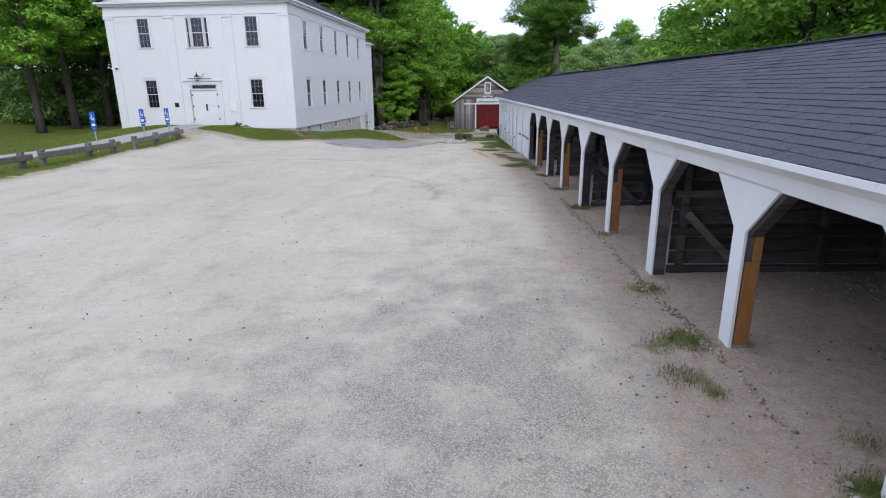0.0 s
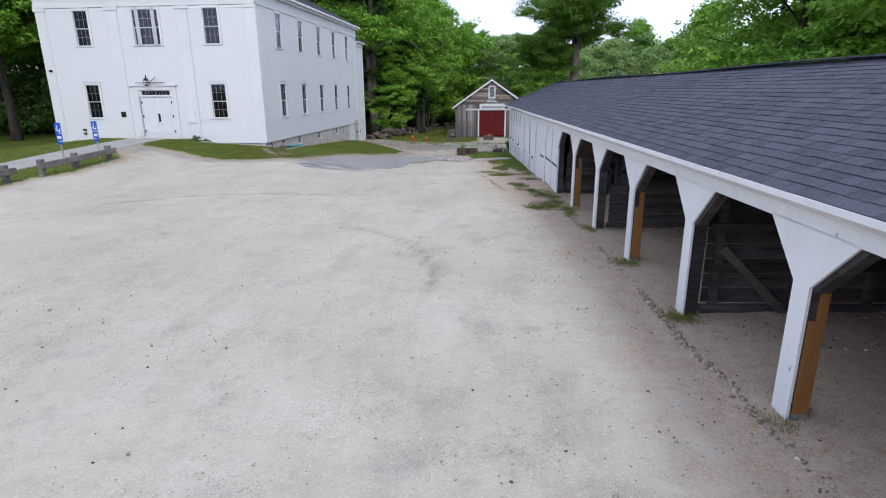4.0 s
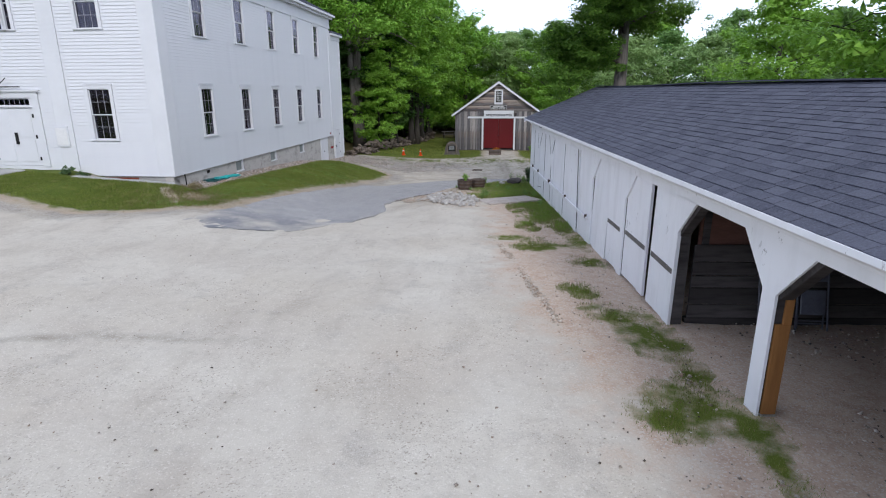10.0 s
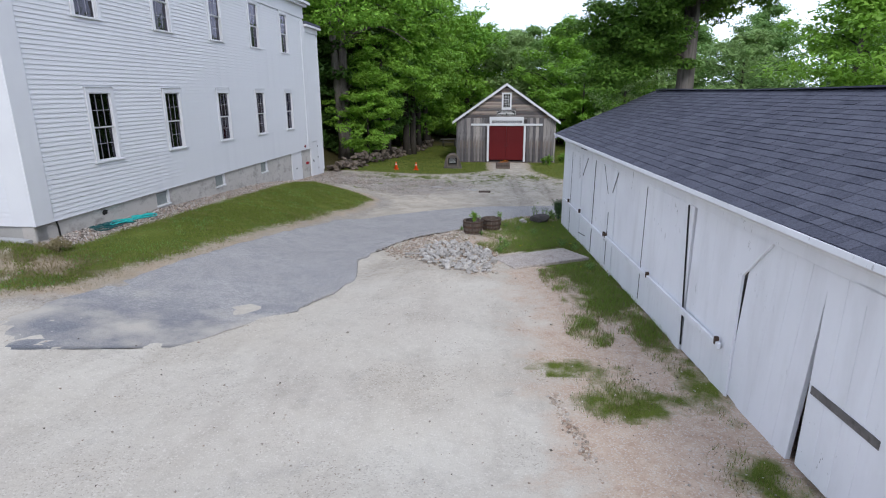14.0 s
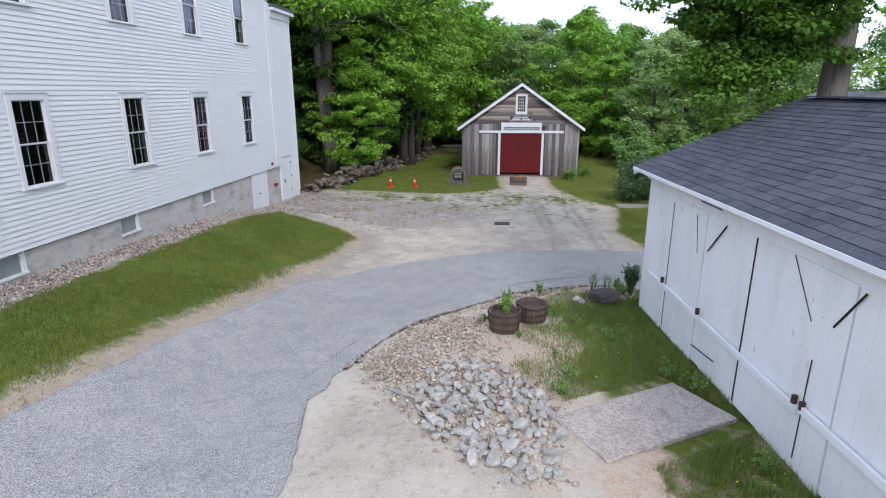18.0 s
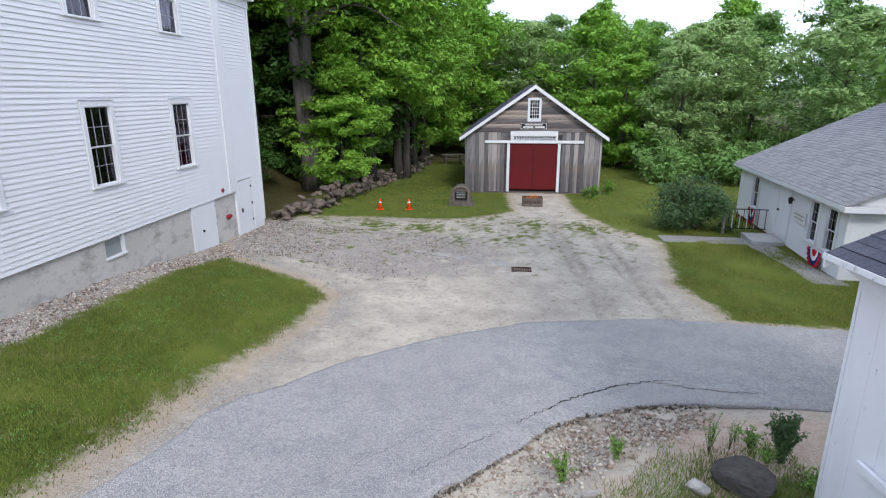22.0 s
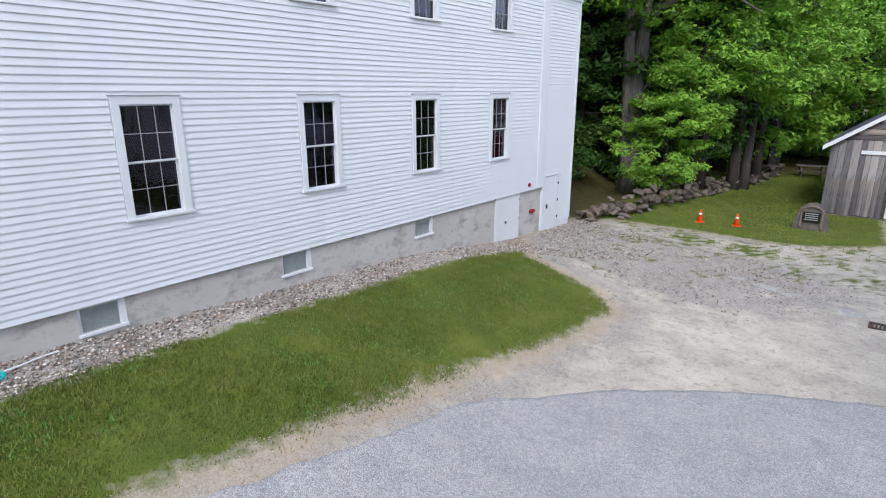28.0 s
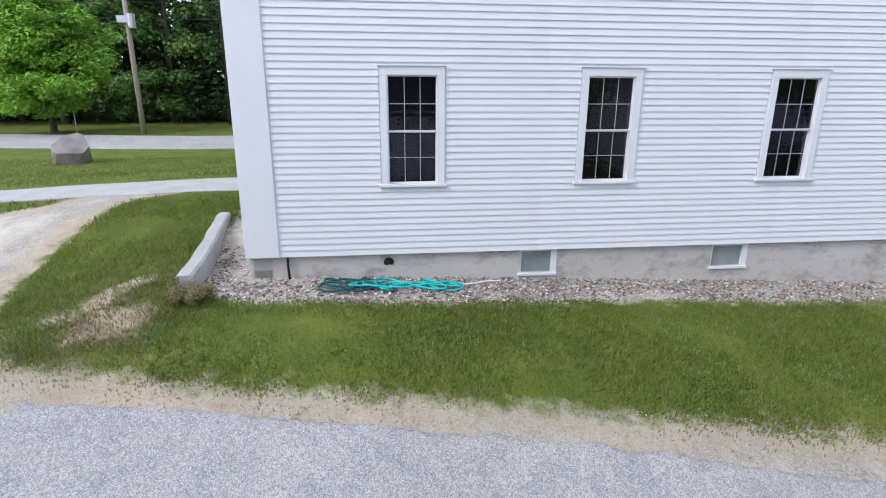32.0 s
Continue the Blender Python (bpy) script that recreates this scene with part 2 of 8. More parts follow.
# ---- materials ----
def white_paint(name, worn):
    k = Mat(name, 0.55, 0, 0.35)
    c = k.mix(k.ramp(k.noise(0.7, 5), 0.3, 0.75), (0.70, 0.71, 0.735, 1), (0.63, 0.64, 0.67, 1))
    c = k.mix(k.ramp(k.rand(), 0, 1, 0.0, 0.05), c, (0.55, 0.56, 0.58, 1))
    f = k.noise(9, 6, (1, 1, 0.35))
    c = k.mix(k.ramp(f, worn, worn + 0.12, 0, 0.75), c, (0.36, 0.34, 0.32, 1))
    return k.color(c).bump(k.noise(60, 3), 0.12, 0.004).m


def weathered(name, a, b, dark, axis, warm=None, pale=None):
    """Grey weathered boards; grain runs along the axis."""
    st = {"x": (0.12, 1, 1), "y": (1, 0.12, 1), "z": (1, 1, 0.12)}[axis]
    k = Mat(name, 0.9, 0, 0.15)
    c = k.mix(k.ramp(k.noise(3.0, 6, st), 0.3, 0.7), a, b)
    c = k.mix(k.ramp(k.noise(16, 6, st), 0.48, 0.72, 0, 0.75), c, dark)
    c = k.mix(k.ramp(k.rand(), 0, 1, 0, 0.7), c, dark)
    if pale:
        c = k.mix(k.ramp(k.rand(), 0.45, 0.0, 0, 0.5), c, pale)
        c = k.mix(k.ramp(k.noise(1.3, 5, st), 0.47, 0.62, 0, 0.75), c, dark)
    if warm:
        c = k.mix(k.ramp(k.noise(0.8, 4), 0.52, 0.7, 0, 0.55), c, warm)
    return k.color(c).bump(k.noise(45, 4, st), 0.5, 0.008).m


WHITE = white_paint("white_painted_clapboard", 0.74)
TRIM = white_paint("white_painted_trim", 0.76)


def peeling_paint():
    k = Mat("peeling_white_paint", 0.6, 0, 0.3)
    c = k.mix(k.ramp(k.noise(0.7, 5), 0.3, 0.75), (0.84, 0.85, 0.88, 1), (0.77, 0.78, 0.81, 1))
    c = k.mix(k.ramp(k.noise(2.5, 6, (1, 1, 0.2)), 0.5, 0.8, 0, 0.35), c, (0.52, 0.52, 0.52, 1))
    patch = k.ramp(k.noise(0.9, 4), 0.52, 0.66)
    flake = k.ramp(k.noise(11, 6, (1, 1, 0.4), rough=0.7), 0.62, 0.65)
    c = k.mix(k.math("MULTIPLY", patch, k.math("MULTIPLY", flake, 0.85)), c, (0.17, 0.16, 0.155, 1))
    return k.color(c).bump(k.noise(50, 3), 0.15, 0.004).m


SHEDWHITE = peeling_paint()
SHINGLE = None


def shingle_mat(name, a, b):
    k = Mat(name, 0.92, 0, 0.2)
    c = k.mix(k.ramp(k.island(), 0.15, 0.85), a, b)
    c = k.mix(k.ramp(k.noise(1.1, 4), 0.35, 0.75, 0, 0.45), c, tuple(x * 1.25 for x in b[:3]) + (1,))
    g2 = k.noise(40, 4, rough=0.8)
    c = k.mix(k.ramp(g2, 0.4, 0.7, 0, 0.6), c, tuple(x * 1.8 for x in b[:3]) + (1,))
    return k.color(c).bump(g2, 0.5, 0.004).m


SHINGLE = shingle_mat("charcoal_asphalt_shingle", (0.046, 0.049, 0.068, 1), (0.084, 0.088, 0.114, 1))
SHINGLE2 = shingle_mat("grey_asphalt_shingle", (0.15, 0.15, 0.16, 1), (0.23, 0.23, 0.24, 1))
CONCRETE = simple("grey_concrete", (0.34, 0.34, 0.33, 1), (0.46, 0.455, 0.44, 1), 1.5, 0.9, bump=0.3)


def foundation_mat():
    k = Mat("stained_foundation_concrete", 0.92, 0, 0.15)
    c = k.mix(k.ramp(k.noise(0.8, 5), 0.3, 0.7), (0.44, 0.42, 0.395, 1), (0.52, 0.50, 0.475, 1))
    c = k.mix(k.ramp(k.noise(1.6, 8, (1, 0.5, 1.6), rough=0.7), 0.5, 0.66, 0, 0.7), c, (0.22, 0.205, 0.19, 1))
    c = k.mix(k.ramp(k.noise(9, 5), 0.6, 0.7, 0, 0.5), c, (0.15, 0.145, 0.13, 1))
    return k.color(c).bump(k.noise(30, 4), 0.3, 0.006).m


FOUND = foundation_mat()
STONE = simple("pale_field_stone", (0.40, 0.375, 0.345, 1), (0.64, 0.615, 0.58, 1), 4, 0.9, bump=0.5, vary=0.45)
WALLSTONE = simple("lichen_grey_stone", (0.135, 0.108, 0.088, 1), (0.29, 0.235, 0.195, 1), 3, 0.95, bump=0.6, vary=0.8)
BOULDER = simple("dark_granite", (0.16, 0.14, 0.135, 1), (0.33, 0.29, 0.28, 1), 2.2, 0.9, bump=0.7)
# aged planks, colour lowered further to deepen the shade inside the shed
DARKWOOD = weathered("shade_toned_aged_planks", (0.06, 0.053, 0.053, 1), (0.15, 0.135, 0.134, 1), (0.02, 0.018, 0.018, 1), "x")
BARNV = weathered("weathered_vertical_boards", (0.17, 0.163, 0.178, 1), (0.36, 0.345, 0.35, 1), (0.05, 0.046, 0.052, 1), "z", rgb(128, 104, 88), rgb(196, 186, 178))
BARNH = weathered("weathered_gable_boards", (0.17, 0.158, 0.168, 1), (0.37, 0.34, 0.325, 1), (0.05, 0.045, 0.052, 1), "x", rgb(160, 112, 82), rgb(200, 180, 162))
RAILWOOD = weathered("grey_timber_rail", (0.13, 0.12, 0.115, 1), (0.24, 0.225, 0.215, 1), (0.07, 0.065, 0.06, 1), "x")
NEWWOOD = simple("yellow_new_lumber", rgb(136, 92, 52), rgb(164, 116, 68), 3, 0.75, stretch=(1, 1, 0.1), bump=0.2)
REDPAINT = simple("barn_red_paint", rgb(84, 9, 14), rgb(102, 15, 20), 1.2, 0.6, stretch=(1, 1, 0.3), bump=0.15)
BLACKIRON = simple("black_iron", (0.02, 0.02, 0.022, 1), (0.045, 0.043, 0.042, 1), 10, 0.55, 0.6)
RUST = simple("rusty_iron", (0.06, 0.045, 0.04, 1), (0.13, 0.08, 0.055, 1), 12, 0.85, 0.3)
GALV = simple("galvanised_steel", (0.42, 0.43, 0.44, 1), (0.55, 0.56, 0.57, 1), 8, 0.45, 0.8)
BRICK = simple("red_brick", rgb(120, 62, 48), rgb(150, 84, 66), 9, 0.9, vary=0.5)
# plaster toned low so the rooms look unlit behind the windows
INTERIOR = simple("shade_toned_plaster", (0.22, 0.21, 0.19, 1), (0.28, 0.265, 0.24, 1), 1, 0.9)
CONE = simple("orange_plastic", rgb(235, 80, 30), rgb(245, 100, 45), 4, 0.5, bump=0.05)
BLUE = simple("blue_sign_face", rgb(28, 84, 178), rgb(34, 92, 190), 5, 0.5, bump=0.03)
WHITEPL = simple("white_sign_paint", (0.8, 0.8, 0.8, 1), (0.72, 0.72, 0.72, 1), 5, 0.5, bump=0.03)
HOSE = simple("teal_rubber_hose", rgb(20, 165, 165), rgb(42, 190, 185), 20, 0.45, bump=0.05)
DHOSE = simple("dark_green_hose", rgb(12, 70, 72), rgb(22, 90, 90), 20, 0.45, bump=0.05)
REDPL = simple("red_enamel", rgb(120, 26, 36), rgb(148, 34, 46), 8, 0.6, bump=0.05)
NAVY = simple("navy_cloth", rgb(26, 36, 92), rgb(34, 46, 108), 10, 0.9, bump=0.1)
REDCLOTH = simple("red_cloth", rgb(178, 24, 40), rgb(196, 36, 50), 10, 0.9, bump=0.1)
WHITECLOTH = simple("white_cloth", (0.78, 0.78, 0.78, 1), (0.68, 0.68, 0.69, 1), 10, 0.9, bump=0.1)
# black for painted faces and for sheets that stand for unlit hollows
BLACK = simple("black_paint_and_shade", (0.012, 0.012, 0.013, 1), (0.02, 0.02, 0.02, 1), 6, 0.8)
CHAIRGREY = simple("slate_enamel", (0.10, 0.105, 0.135, 1), (0.15, 0.155, 0.19, 1), 9, 0.45)
SOIL = simple("dark_potting_soil", (0.05, 0.035, 0.025, 1), (0.10, 0.075, 0.055, 1), 12, 0.95, bump=0.6)
BARREL = weathered("barrel_oak", (0.11, 0.088, 0.076, 1), (0.22, 0.175, 0.15, 1), (0.035, 0.028, 0.025, 1), "z")
MAPLEBARK = weathered("grey_maple_bark", (0.13, 0.115, 0.105, 1), (0.25, 0.228, 0.208, 1), (0.04, 0.034, 0.03, 1), "z")
BARK = weathered("grey_bark", (0.06, 0.052, 0.045, 1), (0.13, 0.115, 0.10, 1), (0.022, 0.019, 0.017, 1), "z")


def glass_mat():
    m = bpy.data.materials.new("window_glass")
    m.use_nodes = True
    n, l = m.node_tree.nodes, m.node_tree.links
    n.clear()
    o = n.new("ShaderNodeOutputMaterial")
    mix = n.new("ShaderNodeMixShader")
    tr = n.new("ShaderNodeBsdfTransparent")
    # dark violet tint puts the rooms' dimness into the glass colour
    tr.inputs["Color"].default_value = (0.28, 0.27, 0.36, 1)
    gl = n.new("ShaderNodeBsdfGlossy")
    gl.inputs["Roughness"].default_value = 0.03
    fr = n.new("ShaderNodeFresnel")
    fr.inputs["IOR"].default_value = 1.6
    gl.inputs["Color"].default_value = (0.88, 0.88, 1.0, 1)
    nz = n.new("ShaderNodeTexNoise")
    nz.inputs["Scale"].default_value = 2.5
    bp = n.new("ShaderNodeBump")
    bp.inputs["Strength"].default_value, bp.inputs["Distance"].default_value = 0.06, 0.05
    l.new(nz.outputs["Fac"], bp.inputs["Height"])
    l.new(bp.outputs["Normal"], gl.inputs["Normal"])
    l.new(fr.outputs["Fac"], mix.inputs["Fac"])
    l.new(tr.outputs["BSDF"], mix.inputs[1])
    l.new(gl.outputs["BSDF"], mix.inputs[2])
    l.new(mix.outputs["Shader"], o.inputs["Surface"])
    return m


GLASS = glass_mat()
# whitish muntins, greyed to put the shade of the sash into the colour
MUNTIN = simple("shade_grey_muntin", (0.34, 0.34, 0.38, 1), (0.42, 0.42, 0.46, 1), 8, 0.6)
# opaque pale grey pane with a slight gloss
GREYPANE = simple("grey_basement_pane", (0.20, 0.23, 0.235, 1), (0.30, 0.33, 0.33, 1), 3, 0.25, bump=0.03, spec=0.5)


def ground_mat():
    k = Mat("yard_gravel_and_soil", 0.95, 0, 0.15)
    fine, mid, big = k.noise(30, 4, rough=0.75), k.noise(5.5, 7, rough=0.68), k.noise(0.42, 6)
    cell, dist = k.cells(58)
    gap = k.ramp(dist, 0.35, 0.65)
    # pale sandy gravel, rolled smooth in places, stony in others
    c = k.mix(k.ramp(big, 0.35, 0.7), rgb(199, 193, 181), rgb(187, 179, 167))
    c = k.mix(k.ramp(k.noise(0.16, 4), 0.48, 0.7, 0, 0.5), c, rgb(178, 166, 148))
    c = k.mix(k.ramp(k.noise(1.5, 6, (1, 0.35, 1)), 0.5, 0.72, 0, 0.45), c, rgb(160, 151, 140))
    tan = k.ramp(k.math("ADD", k.attr("tan"), k.math("MULTIPLY", k.math("SUBTRACT", k.noise(0.8, 7), 0.5), 1.6)), 0.1, 0.8, 0, 0.9)
    c = k.mix(tan, c, k.mix(k.ramp(k.noise(1.1, 7), 0.35, 0.65), rgb(194, 185, 170), rgb(164, 155, 143)))
    c = k.mix(k.ramp(mid, 0.5, 0.8, 0, 0.4), c, rgb(150, 141, 130))
    c = k.mix(k.math("MULTIPLY", k.attr("track"), k.ramp(k.noise(4, 5), 0.3, 0.6)), c, rgb(118, 109, 98))
    stony = k.ramp(k.math("ADD", k.attr("damp"), k.math("MULTIPLY", k.math("SUBTRACT", k.noise(1.2, 7, rough=0.65), 0.5), 2.5)), 0.2, 0.9)
    peb = k.mix(cell, rgb(148, 142, 135), rgb(190, 184, 176))
    peb = k.mix(k.math("MULTIPLY", gap, 0.7), peb, rgb(104, 98, 92))
    c = k.mix(k.math("MULTIPLY", stony, 0.85), c, peb)
    scat = k.ramp(k.noise(0.9, 5), 0.42, 0.62)
    c = k.mix(k.math("MULTIPLY", k.math("MULTIPLY", k.ramp(cell, 0.9, 0.93), scat), 0.5), c, rgb(136, 127, 117))
    c = k.mix(k.math("MULTIPLY", k.ramp(cell, 0.1, 0.07), 0.3), c, rgb(224, 219, 211))
    rough_ = k.ramp(k.noise(7.5, 8, rough=0.78), 0.52, 0.68)
    c = k.mix(k.math("MULTIPLY", k.math("ADD", k.math("MULTIPLY", tan, 0.7), k.math("MULTIPLY", scat, 0.2)), rough_), c, rgb(118, 105, 91))
    # grey stone chips
    grey = k.mix(cell, rgb(152, 145, 139), rgb(192, 184, 177))
    grey = k.mix(k.math("MULTIPLY", gap, 0.7), grey, rgb(92, 88, 86))
    e1 = k.ramp(k.math("ADD", k.attr("chips"), k.math("MULTIPLY", k.math("SUBTRACT", k.noise(2.4, 7), 0.5), 2.4)), -0.3, 0.4, 0, 0.85)
    c = k.mix(e1, c, grey)
    # brown soil with stones in it
    soil = k.mix(k.ramp(mid, 0.3, 0.7), rgb(172, 146, 126), rgb(198, 180, 163))
    soil = k.mix(k.ramp(fine, 0.5, 0.72, 0, 0.5), soil, rgb(128, 105, 88))
    soil = k.mix(k.math("MULTIPLY", k.ramp(cell, 0.8, 0.86), 0.75), soil, rgb(196, 188, 178))
    e2 = k.ramp(k.math("ADD", k.attr("soil"), k.math("MULTIPLY", k.math("SUBTRACT", k.noise(1.6, 7), 0.5), 2.2)), -0.25, 0.35, 0, 0.92)
    c = k.mix(e2, c, soil)
    # straw-coloured fringe of the turf
    straw = k.mix(k.ramp(fine, 0.35, 0.7), rgb(172, 158, 134), rgb(140, 124, 100))
    e4 = k.ramp(k.math("ADD", k.attr("straw"), k.math("MULTIPLY", k.math("SUBTRACT", k.noise(4.0, 7), 0.5), 1.5)), 0.35, 0.95, 0, 0.6)
    c = k.mix(e4, c, straw)
    # turf
    turf = k.mix(k.ramp(k.noise(0.9, 5), 0.3, 0.7), rgb(76, 92, 35), rgb(104, 112, 48))
    turf = k.mix(k.ramp(fine, 0.45, 0.75, 0, 0.5), turf, rgb(66, 82, 30))
    turf = k.mix(k.ramp(k.noise(2.2, 4), 0.6, 0.78, 0, 0.5), turf, rgb(150, 136, 86))
    e3 = k.ramp(k.math("ADD", k.attr("turf"), k.math("MULTIPLY", k.math("SUBTRACT", k.noise(3.2, 8), 0.5), 0.9)), -0.12, 0.16)
    c = k.mix(e3, c, turf)
    # leaf litter under the woods
    lit = k.mix(k.ramp(mid, 0.3, 0.7), rgb(66, 58, 38), rgb(88, 84, 52))
    c = k.mix(k.ramp(k.attr("litter"), 0.2, 0.8), c, lit)
    h = k.math("ADD", k.math("MULTIPLY", fine, 0.5), k.math("MULTIPLY", mid, 1.0))
    k.color(c).bump(k.math("SUBTRACT", h, k.math("MULTIPLY", dist, 0.2)), 0.55, 0.025)
    return k.m


GROUND = ground_mat()


def asphalt_mat():
    k = Mat("worn_grey_asphalt", 0.92, 0, 0.2)
    cell, dist = k.cells(78)
    c = k.mix(k.ramp(k.noise(0.5, 6), 0.3, 0.7), rgb(168, 164, 160), rgb(184, 180, 176))
    c = k.mix(k.ramp(k.noise(2.4, 7), 0.45, 0.7, 0, 0.5), c, rgb(132, 134, 138))
    c = k.mix(k.math("MULTIPLY", k.ramp(cell, 0.62, 0.9), 0.6), c, rgb(204, 203, 202))
    c = k.mix(k.math("MULTIPLY", k.ramp(cell, 0.38, 0.08), 0.6), c, rgb(112, 115, 122))
    c = k.mix(k.math("MULTIPLY", k.ramp(dist, 0.42, 0.7), 0.45), c, rgb(90, 93, 100))
    c = k.mix(k.ramp(k.noise(14, 6, rough=0.75), 0.5, 0.7, 0, 0.4), c, rgb(108, 110, 116))
    # damp dark patch and sand washed over the low end
    w = k.math("ADD", k.attr("wet"), k.math("MULTIPLY", k.math("SUBTRACT", k.noise(0.8, 6), 0.5), 1.8))
    c = k.mix(k.ramp(w, 0.3, 0.75, 0, 0.6), c, rgb(104, 108, 118))
    s = k.math("ADD", k.attr("sand"), k.math("MULTIPLY", k.math("SUBTRACT", k.noise(0.9, 7), 0.5), 2.0))
    c = k.mix(k.ramp(s, 0.1, 0.6, 0, 0.85), c, rgb(190, 183, 172))
    return k.color(c).bump(k.math("SUBTRACT", k.noise(20, 4), dist), 0.5, 0.015).m


ASPHALT = asphalt_mat()


def leaf_mat(name, a, b, rough=0.55, dry=None):
    k = Mat(name, rough, 0, 0.3)
    c = k.mix(k.island(), a, b)
    c = k.mix(k.ramp(k.noise(0.35, 3), 0.35, 0.7, 0, 0.6), c, tuple(x * 0.7 for x in a[:3]) + (1,))
    c = k.mix(k.ramp(k.rand(), 0, 1, 0, 0.5), c, tuple(x * 0.8 for x in b[:3]) + (1,))
    if dry:
        c = k.mix(k.ramp(k.noise(2.6, 6, rough=0.7), 0.52, 0.72, 0, 0.6), c, dry)
        c = k.mix(k.ramp(k.noise(5.0, 5), 0.55, 0.7, 0, 0.5), c, tuple(x * 0.6 for x in a[:3]) + (1,))
    k.color(c)
    tl = k.n.new("ShaderNodeBsdfTranslucent")
    k.l.new(c, tl.inputs["Color"])
    mx = k.n.new("ShaderNodeMixShader")
    mx.inputs["Fac"].default_value = 0.3
    k.l.new(k.b.outputs["BSDF"], mx.inputs[1])
    k.l.new(tl.outputs["BSDF"], mx.inputs[2])
    k.l.new(mx.outputs["Shader"], k.n["Material Output"].inputs["Surface"])
    return k.m


LEAF1 = leaf_mat("maple_leaf", (0.125, 0.31, 0.032, 1), (0.35, 0.60, 0.085, 1))
# leaf colour lowered to stand for the shade inside the wood
LEAFD = leaf_mat("shade_toned_wood_leaf", (0.045, 0.11, 0.022, 1), (0.12, 0.24, 0.05, 1))
LEAFN = leaf_mat("near_maple_leaf", (0.075, 0.18, 0.024, 1), (0.20, 0.37, 0.055, 1))
LEAF2 = leaf_mat("dark_leaf", (0.13, 0.27, 0.075, 1), (0.28, 0.46, 0.13, 1))
LEAF3 = leaf_mat("pale_leaf", (0.23, 0.38, 0.13, 1), (0.39, 0.54, 0.20, 1))
NEEDLE = leaf_mat("conifer_needle", (0.02, 0.05, 0.02, 1), (0.045, 0.085, 0.03, 1))
GRASS = leaf_mat("grass_blade", (0.115, 0.175, 0.03, 1), (0.24, 0.29, 0.06, 1), 0.7, (0.34, 0.31, 0.13, 1))
GRASS2 = leaf_mat("dry_lawn_blade", (0.16, 0.21, 0.04, 1), (0.30, 0.335, 0.08, 1), 0.7, (0.38, 0.31, 0.14, 1))
RANK = leaf_mat("rank_grass_blade", (0.13, 0.24, 0.035, 1), (0.29, 0.40, 0.085, 1), 0.7, (0.36, 0.33, 0.14, 1))
DRYGRASS = leaf_mat("dry_grass", (0.19, 0.165, 0.08, 1), (0.33, 0.275, 0.145, 1), 0.8)


# ---- ground ----
YARD = [(-14.6, -30), (-14.3, 18), (-14.6, 20.4), (-15.3, 23.9), (-14.8, 25.0), (-14.75, 28.0), (-15.6, 29.1), (-16.8, 29.7), (-16.7, 32.4), (-16.15, 32.1), (-15.7, 31.3), (-15.0, 30.9), (-14.2, 30.7), (-13.0, 30.5), (-11.6, 30.5), (-9.7, 30.95), (-8.5, 32.0), (-8.15, 33.6), (-7.8, 35.1), (-7.5, 37.2), (-7.2, 39.6), (-7.0, 41.2),
        (-6.72, 42.9), (-6.4, 44.5), (-6.05, 46.3), (-5.93, 48.2), (-6.6, 48.9), (-7.4, 49.05), (-8.7, 49.25), (-9.6, 50.2), (-10.4, 52), (-10.2, 56), (-8.6, 57.4), (-6, 58.8), (-2.5, 58.9), (-0.2, 60.5), (-0.1, 66.6),
        (3.1, 66.6), (2.9, 61), (3.6, 57.5), (4.9, 54.6), (3.7, 49.8), (4.15, 47.2), (6, 46.8), (16, 45.4), (16, 38), (8.5, 38), (8.5, -30)]
ISLAND = [(-0.6, 40.0), (-0.5, 39.0), (-0.45, 38.2), (-0.6, 37.4), (-0.5, 36.4), (0.16, 35.0), (0.8, 33.4), (1.6, 31.0), (2.2, 31), (1.9, 40.6), (0.4, 40.6)]
CHIPS = [(-14.3, 34.3), (-14.2, 33.65), (-12.0, 33.4), (-10.5, 33.7), (-9.95, 34.5), (-9.72, 36.6), (-9.65, 40), (-9.45, 44), (-9.35, 47.6), (-9.1, 49.3), (-8.2, 50.4), (-6.6, 52.5), (-6.4, 55.4), (-9.2, 56.2), (-10.5, 56.5), (-11.5, 52), (-11.6, 34.5)]
MIDCHIPS = [(-7.6, 50.6), (-3.4, 49.8), (-1.2, 51.6), (-2.0, 54.8), (-5.6, 56.8), (-8.6, 55.6)]


def yard_noise(x, y, s):
    return np.sin(x * s * 1.7 + 1.3 * np.sin(y * s * 1.1)) * np.sin(y * s * 1.3 + 1.7 * np.sin(x * s * 0.9 + 2.0))


POST_TUFTS = ((2.42, 7.75, 0.28, 0.1), (2.45, 6.05, 0.3, 0.18), (2.05, 5.9, 0.3, 0.03), (2.1, 5.2, 0.3, 0.04), (2.27, 4.85, 0.16, 0.12), (2.85, 3.45, 0.3, 0.15), (3.15, 4.15, 0.2, 0.05), (2.5, 10.9, 0.2, 0.05), (2.5, 13.5, 0.3, 0.12), (2.42, 16.0, 0.3, 0.15))
